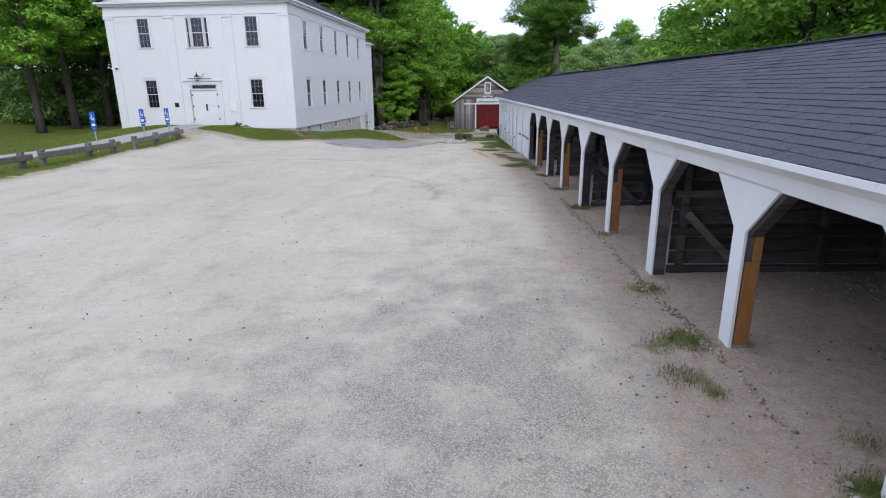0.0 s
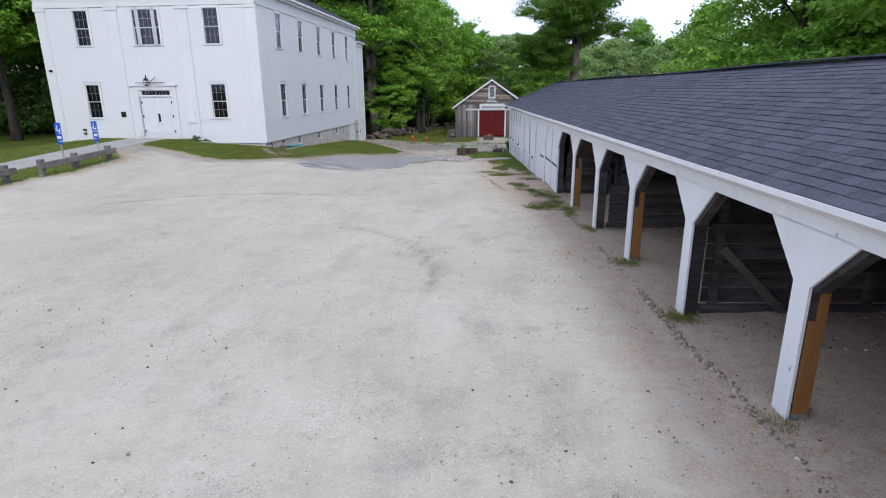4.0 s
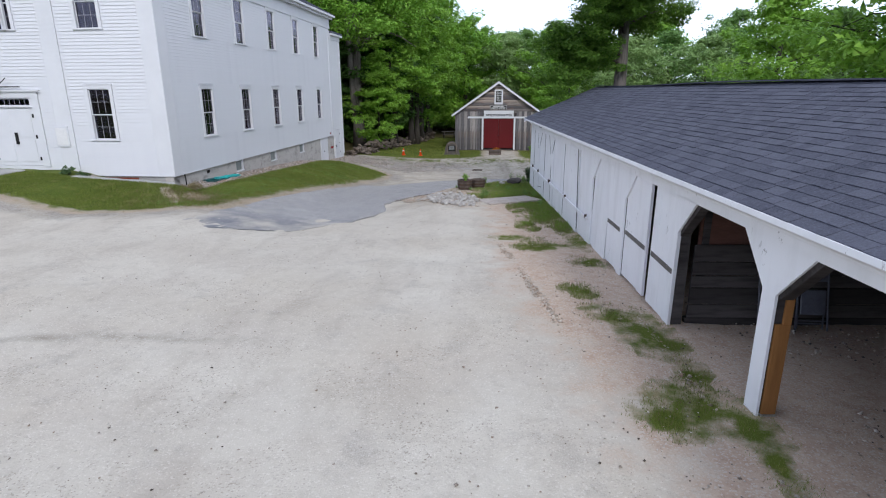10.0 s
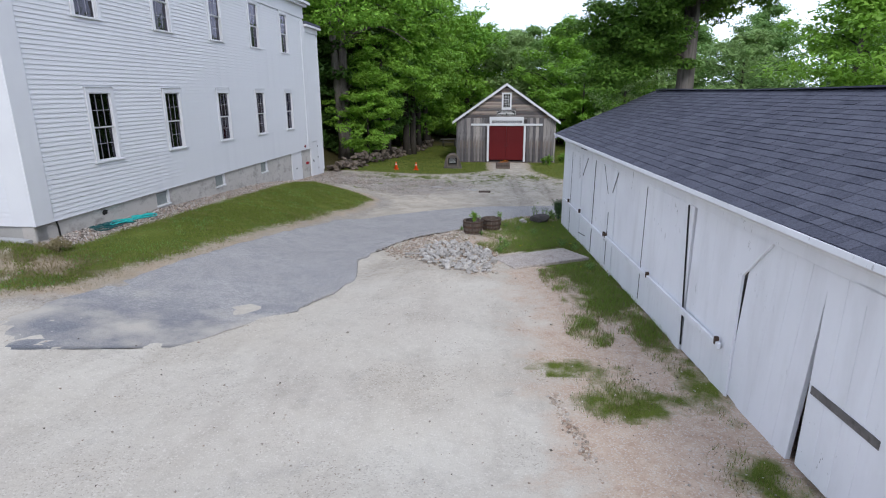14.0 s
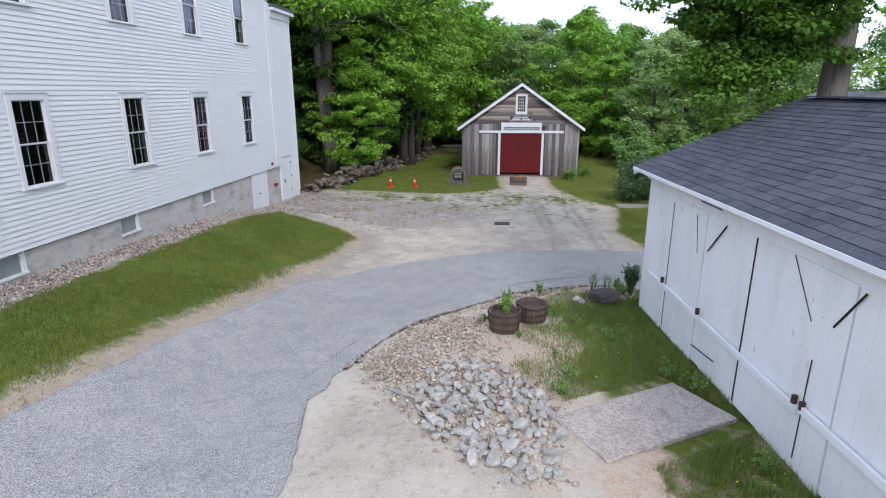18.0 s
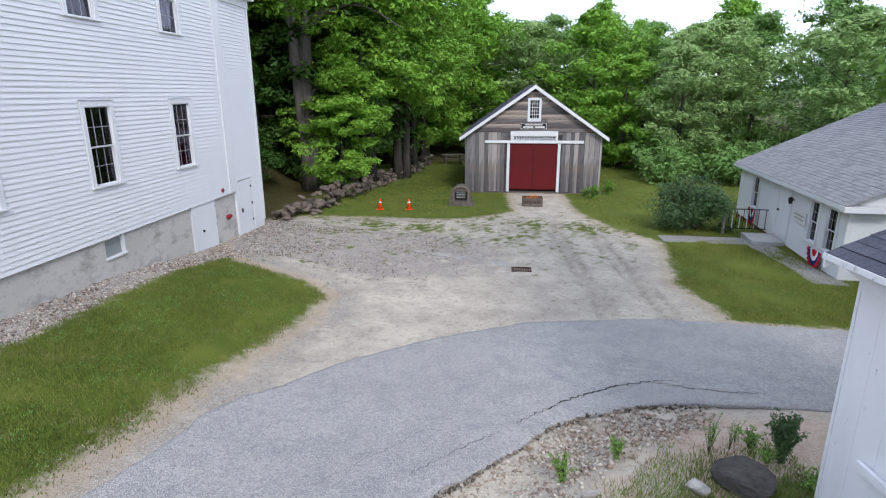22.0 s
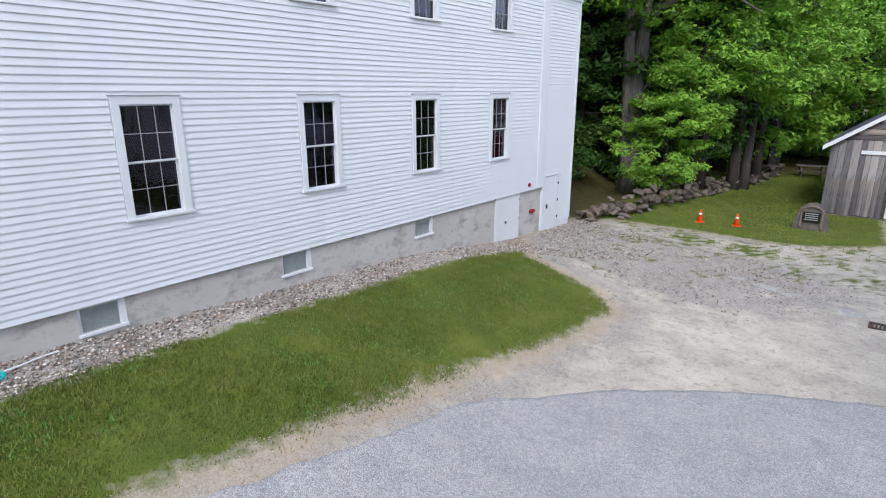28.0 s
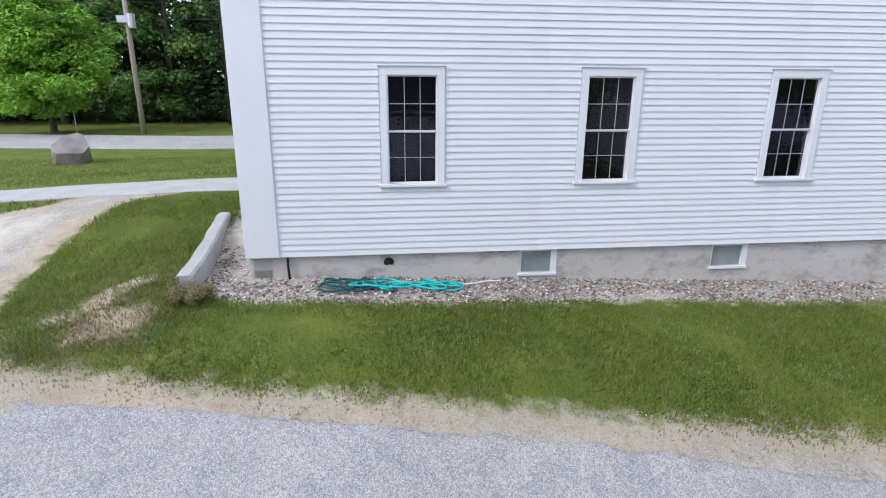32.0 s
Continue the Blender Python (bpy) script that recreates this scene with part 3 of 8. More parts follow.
# weed patches before the shed: centre and half extents
WEEDS = ((1.25, 34.2, 0.6, 1.4), (1.35, 32.6, 0.55, 1.0), (1.75, 31.2, 0.25, 1.2), (0.75, 31.3, 0.25, 0.6), (0.3, 29.7, 0.5, 0.25), (0.9, 28.8, 0.55, 0.4), (1.85, 29.5, 0.25, 0.8), (1.72, 27.4, 0.36, 0.4), (1.1, 25.3, 0.25, 0.35), (1.5, 24.1, 0.42, 0.4), (1.75, 23.3, 0.36, 0.65), (1.92, 22.4, 0.22, 0.5), (1.35, 21.2, 0.34, 0.36), (1.75, 21.4, 0.45, 0.45), (2.1, 21.1, 0.26, 0.5), (2.05, 20.4, 0.16, 0.45), (2.2, 18.6, 0.15, 0.3))


def turf_value(x, y):
    yard = inside_dist(x, y, YARD)
    t = np.clip(-yard, -1.5, 1.5)
    t = np.minimum(t, 0.4 * np.hypot((x + 9.6) / 1.6, (y - 32.7) / 1.0) - 0.14 + 0.22 * yard_noise(x, y, 2.3))
    isl = inside_dist(x, y, ISLAND) - 0.15 + 0.22 * yard_noise(x + 1, y, 1.5) + 0.12 * yard_noise(x, y + 2, 3.4) - 0.38 * smooth((1.5 - x) / 1.1)
    t = np.maximum(t, np.clip(isl, -1.5, 0.15))
    # weeds along the foot of the shed
    for a, b, p, q in WEEDS:
        r = np.hypot((x - a) / p, (y - b) / q)
        t = np.maximum(t, np.where(r < 1.6, 0.2 * (1 - r) + 0.1 * yard_noise(x, y + 5, 2.6) + 0.09 * yard_noise(x + 2, y, 6.3), -1.5))
    for a, b, r, q in POST_TUFTS:
        t = np.maximum(t, np.where(np.hypot(x - a, y - b) < 1.5, q - 0.22 * (np.hypot(x - a, y - b) / r) ** 2, -1.5))
    t = np.minimum(t, -inside_dist(x, y, CHIPS))
    # thin tufts on the far gravel
    far = -0.03 + 0.12 * yard_noise(x, y, 1.1) + 0.16 * yard_noise(x + 2, y, 3.7) + 0.2 * yard_noise(x, y + 3, 7.9) - np.abs(y - 57.0) * 0.05
    t = np.maximum(t, np.where((yard > 0) & (x > -9) & (x < 4), np.clip(far, -1.5, 0.3), -1.5))
    return t


def build_ground():
    def axis(lo, hi, step, far):
        c = list(np.arange(lo, hi, step))
        s, a, b = step, lo, hi
        left, right = [], []
        while a > -far:
            s *= 1.22
            a -= s
            left.append(a)
        s = step
        while b < far:
            right.append(b)
            s *= 1.22
            b += s
        return np.array(left[::-1] + c + right + [b])

    xs, ys = axis(-19.0, 9.5, 0.17, 900), axis(1.5, 69.0, 0.19, 900)
    X, Y = np.meshgrid(xs, ys, indexing="ij")
    Z = ground_z(X, Y)
    near = smooth((22 - np.abs(X + 4)) / 6)
    Z = Z + near * (0.022 * yard_noise(X, Y, 0.9) + 0.010 * yard_noise(X + 5, Y, 3.1) + 0.006 * yard_noise(X, Y + 9, 7.3))
    # wheel ruts to the barn
    for cx in (1.1, 2.6):
        w = np.exp(-((X - cx - 0.07 * (Y - 52) - 0.3 * np.sin(Y * 0.42 + cx * 0.3)) / 0.18) ** 2) * smooth((Y - 46.5) / 2) * smooth((60 - Y) / 4)
        Z -= 0.085 * w
        Z += 0.03 * np.exp(-((X - cx - 0.27 - 0.04 * (Y - 52)) / 0.1) ** 2) * smooth((Y - 46.5) / 2) * smooth((60 - Y) / 4)
    # the slope climbs gently under the far woods
    Z = Z + 1.0 * smooth((Y - 80) / 60) + 5.0 * smooth((X - 30) / 80) + 4.0 * smooth((-62 - X) / 60) * smooth((X + 700) / 100)
    nx, ny = len(xs), len(ys)
    co = np.stack([X, Y, Z], -1).reshape(-1, 3)
    i = np.arange(nx * ny).reshape(nx, ny)
    q = np.stack([i[:-1, :-1], i[1:, :-1], i[1:, 1:], i[:-1, 1:]], -1).reshape(-1, 4)
    me = bpy.data.meshes.new("ground")
    me.vertices.add(len(co))
    me.vertices.foreach_set("co", co.ravel())
    me.loops.add(q.size)
    me.loops.foreach_set("vertex_index", q.ravel())
    me.polygons.add(len(q))
    me.polygons.foreach_set("loop_start", np.arange(0, q.size, 4))
    me.update(calc_edges=True)
    me.shade_smooth()
    x, y = co[:, 0], co[:, 1]
    fx = x - (3.03 - 0.0335 * y)
    soil = np.clip((fx + 1.15 + 1.15 * smooth((y - 18) / 8) - 0.9 * smooth((y - 34) / 3)) * 0.75, -1.2, 1.1) * smooth((9.0 - fx) / 1.5) - 3 * smooth((y - 42) / 2)
    soil = np.maximum(soil, 0.35 - 0.5 * np.hypot((x + 0.6) / 1.6, (y - 37.6) / 2.4))
    edge = 0.75 - np.abs(inside_dist(x, y, YARD) - 0.25) * 1.1
    soil = np.maximum(soil, np.where((x < -5) & (y > 26), edge - 0.75, -1.2))
    soil = np.maximum(soil, 0.75 - 0.9 * np.hypot((x + 9.7) / 1.3, (y - 32.4) / 0.9))
    damp = 0.8 * np.exp(-((x - 0.6) / 2.8) ** 2 - ((y - 5.5) / 4.5) ** 2) + 0.55 * np.exp(-((x + 3) / 3) ** 2 - ((y - 2.5) / 3) ** 2) + 0.15 * np.exp(-((x - 0.5) / 3) ** 2 - ((y - 17) / 4) ** 2)
    damp = np.maximum(damp, np.where((x < -4) & (y > 29), 0.85 * np.exp(-((inside_dist(x, y, YARD) - 0.5) / 0.7) ** 2), 0))
    chips = np.maximum(inside_dist(x, y, CHIPS), np.clip(inside_dist(x, y, MIDCHIPS) * 0.5, -1, 0.4))
    litter = np.maximum.reduce([smooth((x - 9.0) / 3) * smooth((44 - y) / 3), smooth((y - 78) / 6), smooth((-9.6 - x) / 0.8) * smooth((y - 55.5) / 1.5) * smooth((x + 40) / 8), smooth((-52 - x) / 5)])
    litter = np.maximum(litter, 0.62 * np.exp(-((x + 9.5) / 2.0) ** 2 - ((y - 32.5) / 1.2) ** 2) * (0.75 + 0.35 * yard_noise(x, y, 2.9)))
    track = np.zeros_like(x)
    for cx in (1.1, 1.45, 2.6, 2.95):
        track = np.maximum(track, 0.7 * np.exp(-((x - cx - 0.07 * (y - 52) - 0.3 * np.sin(y * 0.42 + cx * 0.3)) / 0.1) ** 2) * smooth((y - 46.5) / 2) * smooth((60 - y) / 4))
    for cx, cy, r, a0, a1 in ((-5.2, 14.9, 4.1, -0.3, 1.3), (-5.0, 15.4, 7.4, 1.3, 2.6)):
        an = np.arctan2(y - cy, x - cx)
        track = np.maximum(track, 0.6 * np.exp(-((np.hypot(x - cx, y - cy) - r) / 0.09) ** 2) * smooth((an - a0) / 0.3) * smooth((a1 - an) / 0.3))
    tan = np.clip(smooth((y - 39) / 8) + 0.9 * smooth((y - 32.5) / 3) * smooth((x + 4.5) / 1.5) + 0.8 * np.exp(-((inside_dist(x, y, YARD) - 0.3) / 0.7) ** 2) * (y > 26), 0, 1)
    for name, val in (("tan", tan), ("track", track), ("turf", turf_value(x, y)), ("soil", soil), ("straw", np.where(x < 10, np.exp(-((inside_dist(x, y, YARD) - 0.1) / 0.42) ** 2), 0) * np.where((x < -5) | (y > 44), 1.0, 0.0) + 1.1 * np.exp(-((x + 9.6) / 1.6) ** 2 - ((y - 32.6) / 1.1) ** 2)), ("damp", damp), ("chips", np.clip(chips, -1, 0.6)), ("litter", litter)):
        a = me.attributes.new(name, "FLOAT", "POINT")
        a.data.foreach_set("value", np.ascontiguousarray(val, np.float32))
    return tagged(link("ground", me, GROUND), "pale sandy gravel yard with soil and turf edges", "ground", kind="structure")


build_ground()


def resample(poly, n):
    """n points along a smoothed polyline."""
    p = np.array(poly, float)
    for _ in range(2):
        a, b = p[:-1] * 0.75 + p[1:] * 0.25, p[:-1] * 0.25 + p[1:] * 0.75
        p = np.concatenate([p[:1], np.stack([a, b], 1).reshape(-1, 2), p[-1:]])
    s = np.concatenate([[0], np.cumsum(np.hypot(*np.diff(p, axis=0).T))])
    t = np.linspace(0, s[-1], n)
    return np.stack([np.interp(t, s, p[:, 0]), np.interp(t, s, p[:, 1])], 1)


def ribbon(name, left, right, n, cross, lift, material, jag, label, category, sand=None, wet=None, taper=0):
    """A paved strip between two edge lines, laid on the ground, with broken edges and a real thickness."""
    rng = np.random.default_rng(5)
    L, R = resample(left, n), resample(right, n)
    if taper:
        d0 = (L[14] - L[0] + R[14] - R[0]) / 2
        L[:3] -= d0 * 0.1
    if jag:
        for e, o in ((L, R), (R, L)):
            w = np.convolve(rng.normal(0, 1, n + 6), np.ones(7) / 7, "valid") * jag * 1.6 + rng.normal(0, jag * 0.25, n)
            d = e - o
            e += d / np.linalg.norm(d, axis=1)[:, None] * w[:, None]
    v, f, sd, wt = [], [], [], []
    prof = [0.0, 0.0, 0.004] + list(np.linspace(0.03, 0.97, cross)) + [0.996, 1.0, 1.0]
    drop = [-0.12, 0.6, 0.9] + [1.0] * cross + [0.9, 0.6, -0.12]
    m = len(prof)
    for i in range(n):
        for t, k in zip(prof, drop):
            x, y = L[i] * (1 - t) + R[i] * t
            up = lift * k * (min(1.0, (i + 0.3) / taper) if taper and k > 0 else 1.0)
            v.append((x, y, gz(x, y) + up + 0.012 * math.sin(x * 2.1) * math.sin(y * 1.7)))
            sd.append(0.0 if sand is None else sand(x, y))
            wt.append(0.0 if wet is None else wet(x, y))
    for i in range(n - 1):
        for j in range(m - 1):
            a = i * m + j
            f.append((a, a + 1, a + m + 1, a + m))
    f.append(tuple(range(m)))
    f.append(tuple(range((n - 1) * m, n * m))[::-1])
    ob = pydata(name, v, f, material, None, "", flat=False)
    if sand:
        a = ob.data.attributes.new("sand", "FLOAT", "POINT")
        a.data.foreach_set("value", np.array(sd, np.float32))
        a = ob.data.attributes.new("wet", "FLOAT", "POINT")
        a.data.foreach_set("value", np.array(wt, np.float32))
    return tagged(ob, label, category, kind="structure")


OUTER = [(-8.5, 29.3), (-8.05, 32.0), (-7.65, 33.8), (-7.3, 36.2), (-6.9, 38.7), (-6.45, 40.9), (-5.76, 43.0), (-4.5, 44.7), (-1.8, 46.55), (1.2, 47.2), (4.2, 46.9), (9, 46.1), (18, 44.9), (40, 42)]
INNER = [(-5.7, 30.1), (-5.1, 31.3), (-4.4, 31.9), (-4.05, 33.2), (-3.85, 34.3), (-4.05, 36.2), (-3.8, 38.0), (-3.1, 39.8), (-1.8, 41.25), (-0.8, 42.35), (0.35, 42.95), (2, 43.1), (4, 43.05), (9, 42.3), (18, 41), (40, 38)]
ribbon("road", OUTER, INNER, 260, 16, 0.055, ASPHALT, 0.085, "worn light grey asphalt drive with crumbling edges", "road",
       lambda x, y: 0.7 * math.exp(-((y - 30.6) / 1.6) ** 2) - 0.4, lambda x, y: 0.9 * math.exp(-((y - 30.2) / 1.6) ** 2), 22)
ribbon("street", [(-35.5, -40), (-34.0, 10), (-33.4, 18.8), (-32.1, 24.6), (-31.2, 30.8), (-33.5, 36.5), (-41, 42), (-60, 48), (-110, 54)], [(-44.5, -40), (-42.4, 10), (-41.4, 17), (-40.1, 22), (-38.5, 28), (-40.0, 31.5), (-45, 34.5), (-61, 40), (-110, 46)], 80, 6, 0.03, ASPHALT, 0, "grey asphalt street beyond the lawn", "road")
ribbon("path", [(-16.2, 34.15), (-16.0, 32), (-16.4, 29), (-16.9, 26), (-17.6, 21), (-18.2, 14), (-19, -10)], [(-18.2, 34.2), (-18.0, 32), (-18.3, 29), (-18.8, 26), (-19.5, 21), (-20.1, 14), (-21, -10)], 90, 4, 0.04, CONCRETE, 0, "pale concrete footpath to the hall door", "path")
WALKGRAVEL = simple("grey_walk_gravel", (0.20, 0.195, 0.19, 1), (0.40, 0.39, 0.375, 1), 45, 0.95, bump=0.6, fine=90)
ribbon("walkway", [(5.05, 55.85), (6.6, 55.65), (8.3, 55.45)], [(4.95, 54.75), (6.6, 54.6), (8.3, 54.3)], 24, 4, 0.02, WALKGRAVEL, 0.02, "narrow grey gravel walkway to the side door", "path")
ribbon("gravel_strip", [(7.72, 54.4), (7.75, 52.0), (7.5, 50.0)], [(8.6, 54.4), (8.42, 52.0), (8.5, 49.8)], 24, 4, 0.015, WALKGRAVEL, 0.03, "grey gravel strip along the side house wall", "path")

# ---- town hall ----
HALL = empty("town_hall", pose(-11.02, 34.3, 0, 0, 0, -3.015), "two-storey white clapboard town hall on a concrete foundation", "building")
HW, HL, Z_SILL, Z_TOP = 11.45, 18.6, 0.56, 7.05
SIDE_C = [2.73, 6.0, 9.33, 12.59, 15.88]
LO, UP = (1.79, 3.44), (5.33, 6.97)
FRONT_M = pose(-HW, 0, 0)
SIDE_M = pose(0, 0, 0, 0, 0, 90)


def fx_(a, b):
    """Front wall x range from distances left of the street corner."""
    return (HW - max(a, b), HW - min(a, b))


front_open = [(*fx_(1.9, 2.66), *LO), (*fx_(8.7, 9.44), *LO), (*fx_(1.9, 2.66), *UP), (*fx_(8.7, 9.44), *UP), (*fx_(5.27, 6.04), *UP), (*fx_(4.98, 5.2), *UP), (*fx_(6.11, 6.33), *UP),
              (*fx_(4.78, 6.58), 0.86, 2.84), (*fx_(4.9, 6.46), 2.9, 3.14)]
side_open = [(c - 0.4, c + 0.4, z[0] - 0.05, z[1] + 0.01) for c in SIDE_C for z in (LO, UP)]
wall_front = wall_mesh("wall_front", HW, Z_SILL, 8.0, front_open, 0.18, TRIM, HALL, FRONT_M, "white clapboard street front")
wall_side = wall_mesh("wall_side", HL, Z_SILL, 8.0, side_open, 0.18, TRIM, HALL, SIDE_M, "white clapboard side wall")
wall_mesh("wall_far_side", HL, Z_SILL, 8.0, [], 0.18, WHITE, HALL, pose(-HW, HL, 0, 0, 0, -90))
wall_mesh("wall_back", HW, Z_SILL, 8.0, [], 0.18, WHITE, HALL, pose(0, HL, 0, 0, 0, 180))
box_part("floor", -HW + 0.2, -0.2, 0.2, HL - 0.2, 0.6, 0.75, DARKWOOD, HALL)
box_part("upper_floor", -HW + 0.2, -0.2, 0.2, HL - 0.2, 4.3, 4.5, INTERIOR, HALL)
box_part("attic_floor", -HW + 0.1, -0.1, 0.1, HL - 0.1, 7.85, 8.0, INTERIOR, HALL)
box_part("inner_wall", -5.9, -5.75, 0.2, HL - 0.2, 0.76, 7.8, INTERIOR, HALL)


BOARDS = {}


def clapboard(length, x, z, parent, m, expose=0.107):
    """One bevelled clapboard in wall coordinates, lapped over the one below."""
    key = round(length, 2)
    if key not in BOARDS:
        a, t, b = key / 2, expose + 0.012, 0.023
        v = [(-a, 0, 0), (a, 0, 0), (a, -b, 0), (-a, -b, 0), (-a, 0, t), (a, 0, t), (a, -0.003, t), (-a, -0.003, t)]
        me = bpy.data.meshes.new("clapboard")
        me.from_pydata(v, [], [(3, 2, 6, 7), (0, 1, 2, 3), (7, 6, 5, 4), (0, 3, 7, 4), (1, 5, 6, 2)])
        me.materials.append(WHITE)
        BOARDS[key] = me
    ob = new("clapboard", BOARDS[key])
    ob.parent = parent
    ob.matrix_local = pose(x, -0.002, z)
    return ob


def side_boards(parent, x0, x1, z0, z1, openings, expose=0.107):
    z = z0
    while z < z1 - 0.03:
        cuts = sorted((o[0], o[1]) for o in openings if o[2] < z + expose * 0.5 < o[3])
        a = x0
        for c, d in cuts + [(x1, x1)]:
            if c - a > 0.06:
                # long runs are butted from shorter boards
                n = max(1, round((c - a) / 4.9))
                for i in range(n):
                    w = (c - a) / n
                    clapboard(w - 0.003, a + w * (i + 0.5), z, parent, None, expose)
            a = max(a, d)
        z += expose


def grown(o, s=0.125, t=0.15, b=0.07):
    return (o[0] - s, o[1] + s, o[2] - b, o[3] + t)


PANES = {}


def window(parent, o, rows=2, cols=3, double=True, label="", trim=True, name="window", mat=None):
    """A sash window in wall coordinates: casing with its cap and sill, sashes with muntins, and each pane."""
    mat = mat or TRIM
    x0, x1, z0, z1 = o
    bm = bmesh.new()
    if trim:
        ring = [(x0 - 0.115, z0), (x0, z0), (x0, z1), (x1, z1), (x1, z0), (x1 + 0.115, z0), (x1 + 0.115, z1 + 0.13), (x0 - 0.115, z1 + 0.13)]
        fr_, bk_ = [bm.verts.new((a, -0.045, b)) for a, b in ring], [bm.verts.new((a, 0.04, b)) for a, b in ring]
        bm.faces.new(fr_)
        bm.faces.new(bk_[::-1])
        for i in range(8):
            bm.faces.new((fr_[i], bk_[i], bk_[(i + 1) % 8], fr_[(i + 1) % 8]))
        bmesh.ops.recalc_face_normals(bm, faces=bm.faces)
    w = part(name, bm, mat, parent, label or "twelve-pane wooden sash window with dark glass") if trim else parent
    if trim:
        box_part("window_cap", x0 - 0.15, x1 + 0.15, -0.066, 0.0, z1 + 0.132, z1 + 0.15, mat, w)
        box_part("window_sill", x0 - 0.15, x1 + 0.15, -0.075, 0.05, z0 - 0.045, z0 - 0.002, mat, w)
    halves = [(z0, (z0 + z1) / 2 - 0.012, 0.042), ((z0 + z1) / 2 - 0.018, z1, 0.004)] if double else [(z0, z1, 0.04)]
    for a, b, d in halves:
        bm = bmesh.new()
        r = 0.023
        add_box(bm, x0 + 0.002, x0 + r, d, d + 0.035, a, b)
        add_box(bm, x1 - r, x1 - 0.002, d, d + 0.035, a, b)
        add_box(bm, x0 + r, x1 - r, d, d + 0.035, a + 0.001, a + r)
        add_box(bm, x0 + r, x1 - r, d, d + 0.035, b - r, b - 0.001)
        iw, ih = (x1 - x0 - 2 * r) / cols, (b - a - 2 * r) / rows
        part("sash", bm, mat, w)
        bm = bmesh.new()
        for k in range(1, cols):
            add_box(bm, x0 + r + k * iw - 0.0055, x0 + r + k * iw + 0.0055, d + 0.012, d + 0.023, a + r, b - r)
        for k in range(1, rows):
            add_box(bm, x0 + r, x1 - r, d + 0.013, d + 0.022, a + r + k * ih - 0.0055, a + r + k * ih + 0.0055)
        if cols > 1 or rows > 1:
            part("muntins", bm, MUNTIN, w)
        key = (round(iw, 3), round(ih, 3))
        if key not in PANES:
            me = bpy.data.meshes.new("pane")
            p, q = iw / 2 - 0.004, ih / 2 - 0.004
            me.from_pydata([(-p, 0, -q), (p, 0, -q), (p, 0, q), (-p, 0, q), (-p, 0.004, -q), (p, 0.004, -q), (p, 0.004, q), (-p, 0.004, q)], [],
                           [(0, 1, 2, 3), (5, 4, 7, 6), (0, 4, 5, 1), (3, 2, 6, 7), (0, 3, 7, 4), (1, 5, 6, 2)])
            me.materials.append(GLASS)
            PANES[key] = me
        for i in range(cols):
            for j in range(rows):
                g = new("pane", PANES[key])
                g.parent = w
                g.matrix_local = pose(x0 + r + (i + 0.5) * iw, d + 0.016, a + r + (j + 0.5) * ih, random.uniform(-0.15, 0.15), 0, random.uniform(-0.15, 0.15))
                g.visible_shadow = False
    return w


FRONT, SIDE = wall_front, wall_side
for o in side_open:
    window(SIDE, o)
for i, o in enumerate(front_open[:5]):
    window(FRONT, o)
for o in front_open[5:7]:
    window(FRONT, o, 2, 1, label="narrow sidelight beside the upper window", trim=True)
# siding between corner boards
side_boards(SIDE, 0.5, HL - 0.42, Z_SILL - 0.02, 6.95 + 0.1, [grown(o) for o in side_open])
front_sid = [grown(o) for o in front_open[:7]] + [(*fx_(4.5, 6.85), 0.8, 3.42)] + [(*fx_(3.42, 4.02), 0, 9), (*fx_(7.08, 7.68), 0, 9)]
side_boards(FRONT, 0.52, HW - 0.52, Z_SILL - 0.02, 7.05, front_sid)
# corner pilasters and frieze
for a, b in ((0.0, 0.52), (3.43, 4.01), (7.09, 7.67), (HW - 0.52, HW)):
    p = box_part("pilaster", *fx_(a, b), -0.045, 0.0, Z_SILL - 0.02, 6.95, TRIM, FRONT, "flat white pilaster")
    box_part("capital", HW - b - 0.06, HW - a + 0.06, -0.085, 0.0, 6.952, 7.1, TRIM, p)
box_part("corner_board", 0.0 - 0.045, 0.5, -0.045, 0.0, Z_SILL - 0.02, 7.0, TRIM, SIDE)
box_part("corner_board", HL - 0.42, HL, -0.045, 0.0, Z_SILL - 0.02, 7.0, TRIM, SIDE)
for w, ln in ((FRONT, HW), (SIDE, HL)):
    box_part("architrave", -0.06, ln + 0.06, -0.06, 0.0, 7.11, 7.3, TRIM, w, "white moulded frieze")
    box_part("frieze", -0.04, ln + 0.04, -0.04, 0.0, 7.302, 7.66, TRIM, w)
    box_part("cornice", -0.2, ln + 0.2, -0.22, 0.0, 7.662, 7.78, TRIM, w)
    box_part("crown", -0.34, ln + 0.34, -0.36, 0.0, 7.782, 7.9, TRIM, w)
# foundation
found = wall_mesh("foundation", HL, -2.2, Z_SILL - 0.03, [(4.6, 5.28, 0.1, 0.53), (8.22, 8.94, 0.1, 0.53), (12.2, 12.9, 0.08, 0.53), (15.8, 17.25, -1.3, 0.53)], 0.3, FOUND, HALL, pose(-0.05, 0, 0, 0, 0, 90), "grey poured concrete foundation")
wall_mesh("foundation", HW - 0.1, -1.2, Z_SILL - 0.03, [], 0.3, CONCRETE, HALL, pose(-HW + 0.05, 0.05, 0))
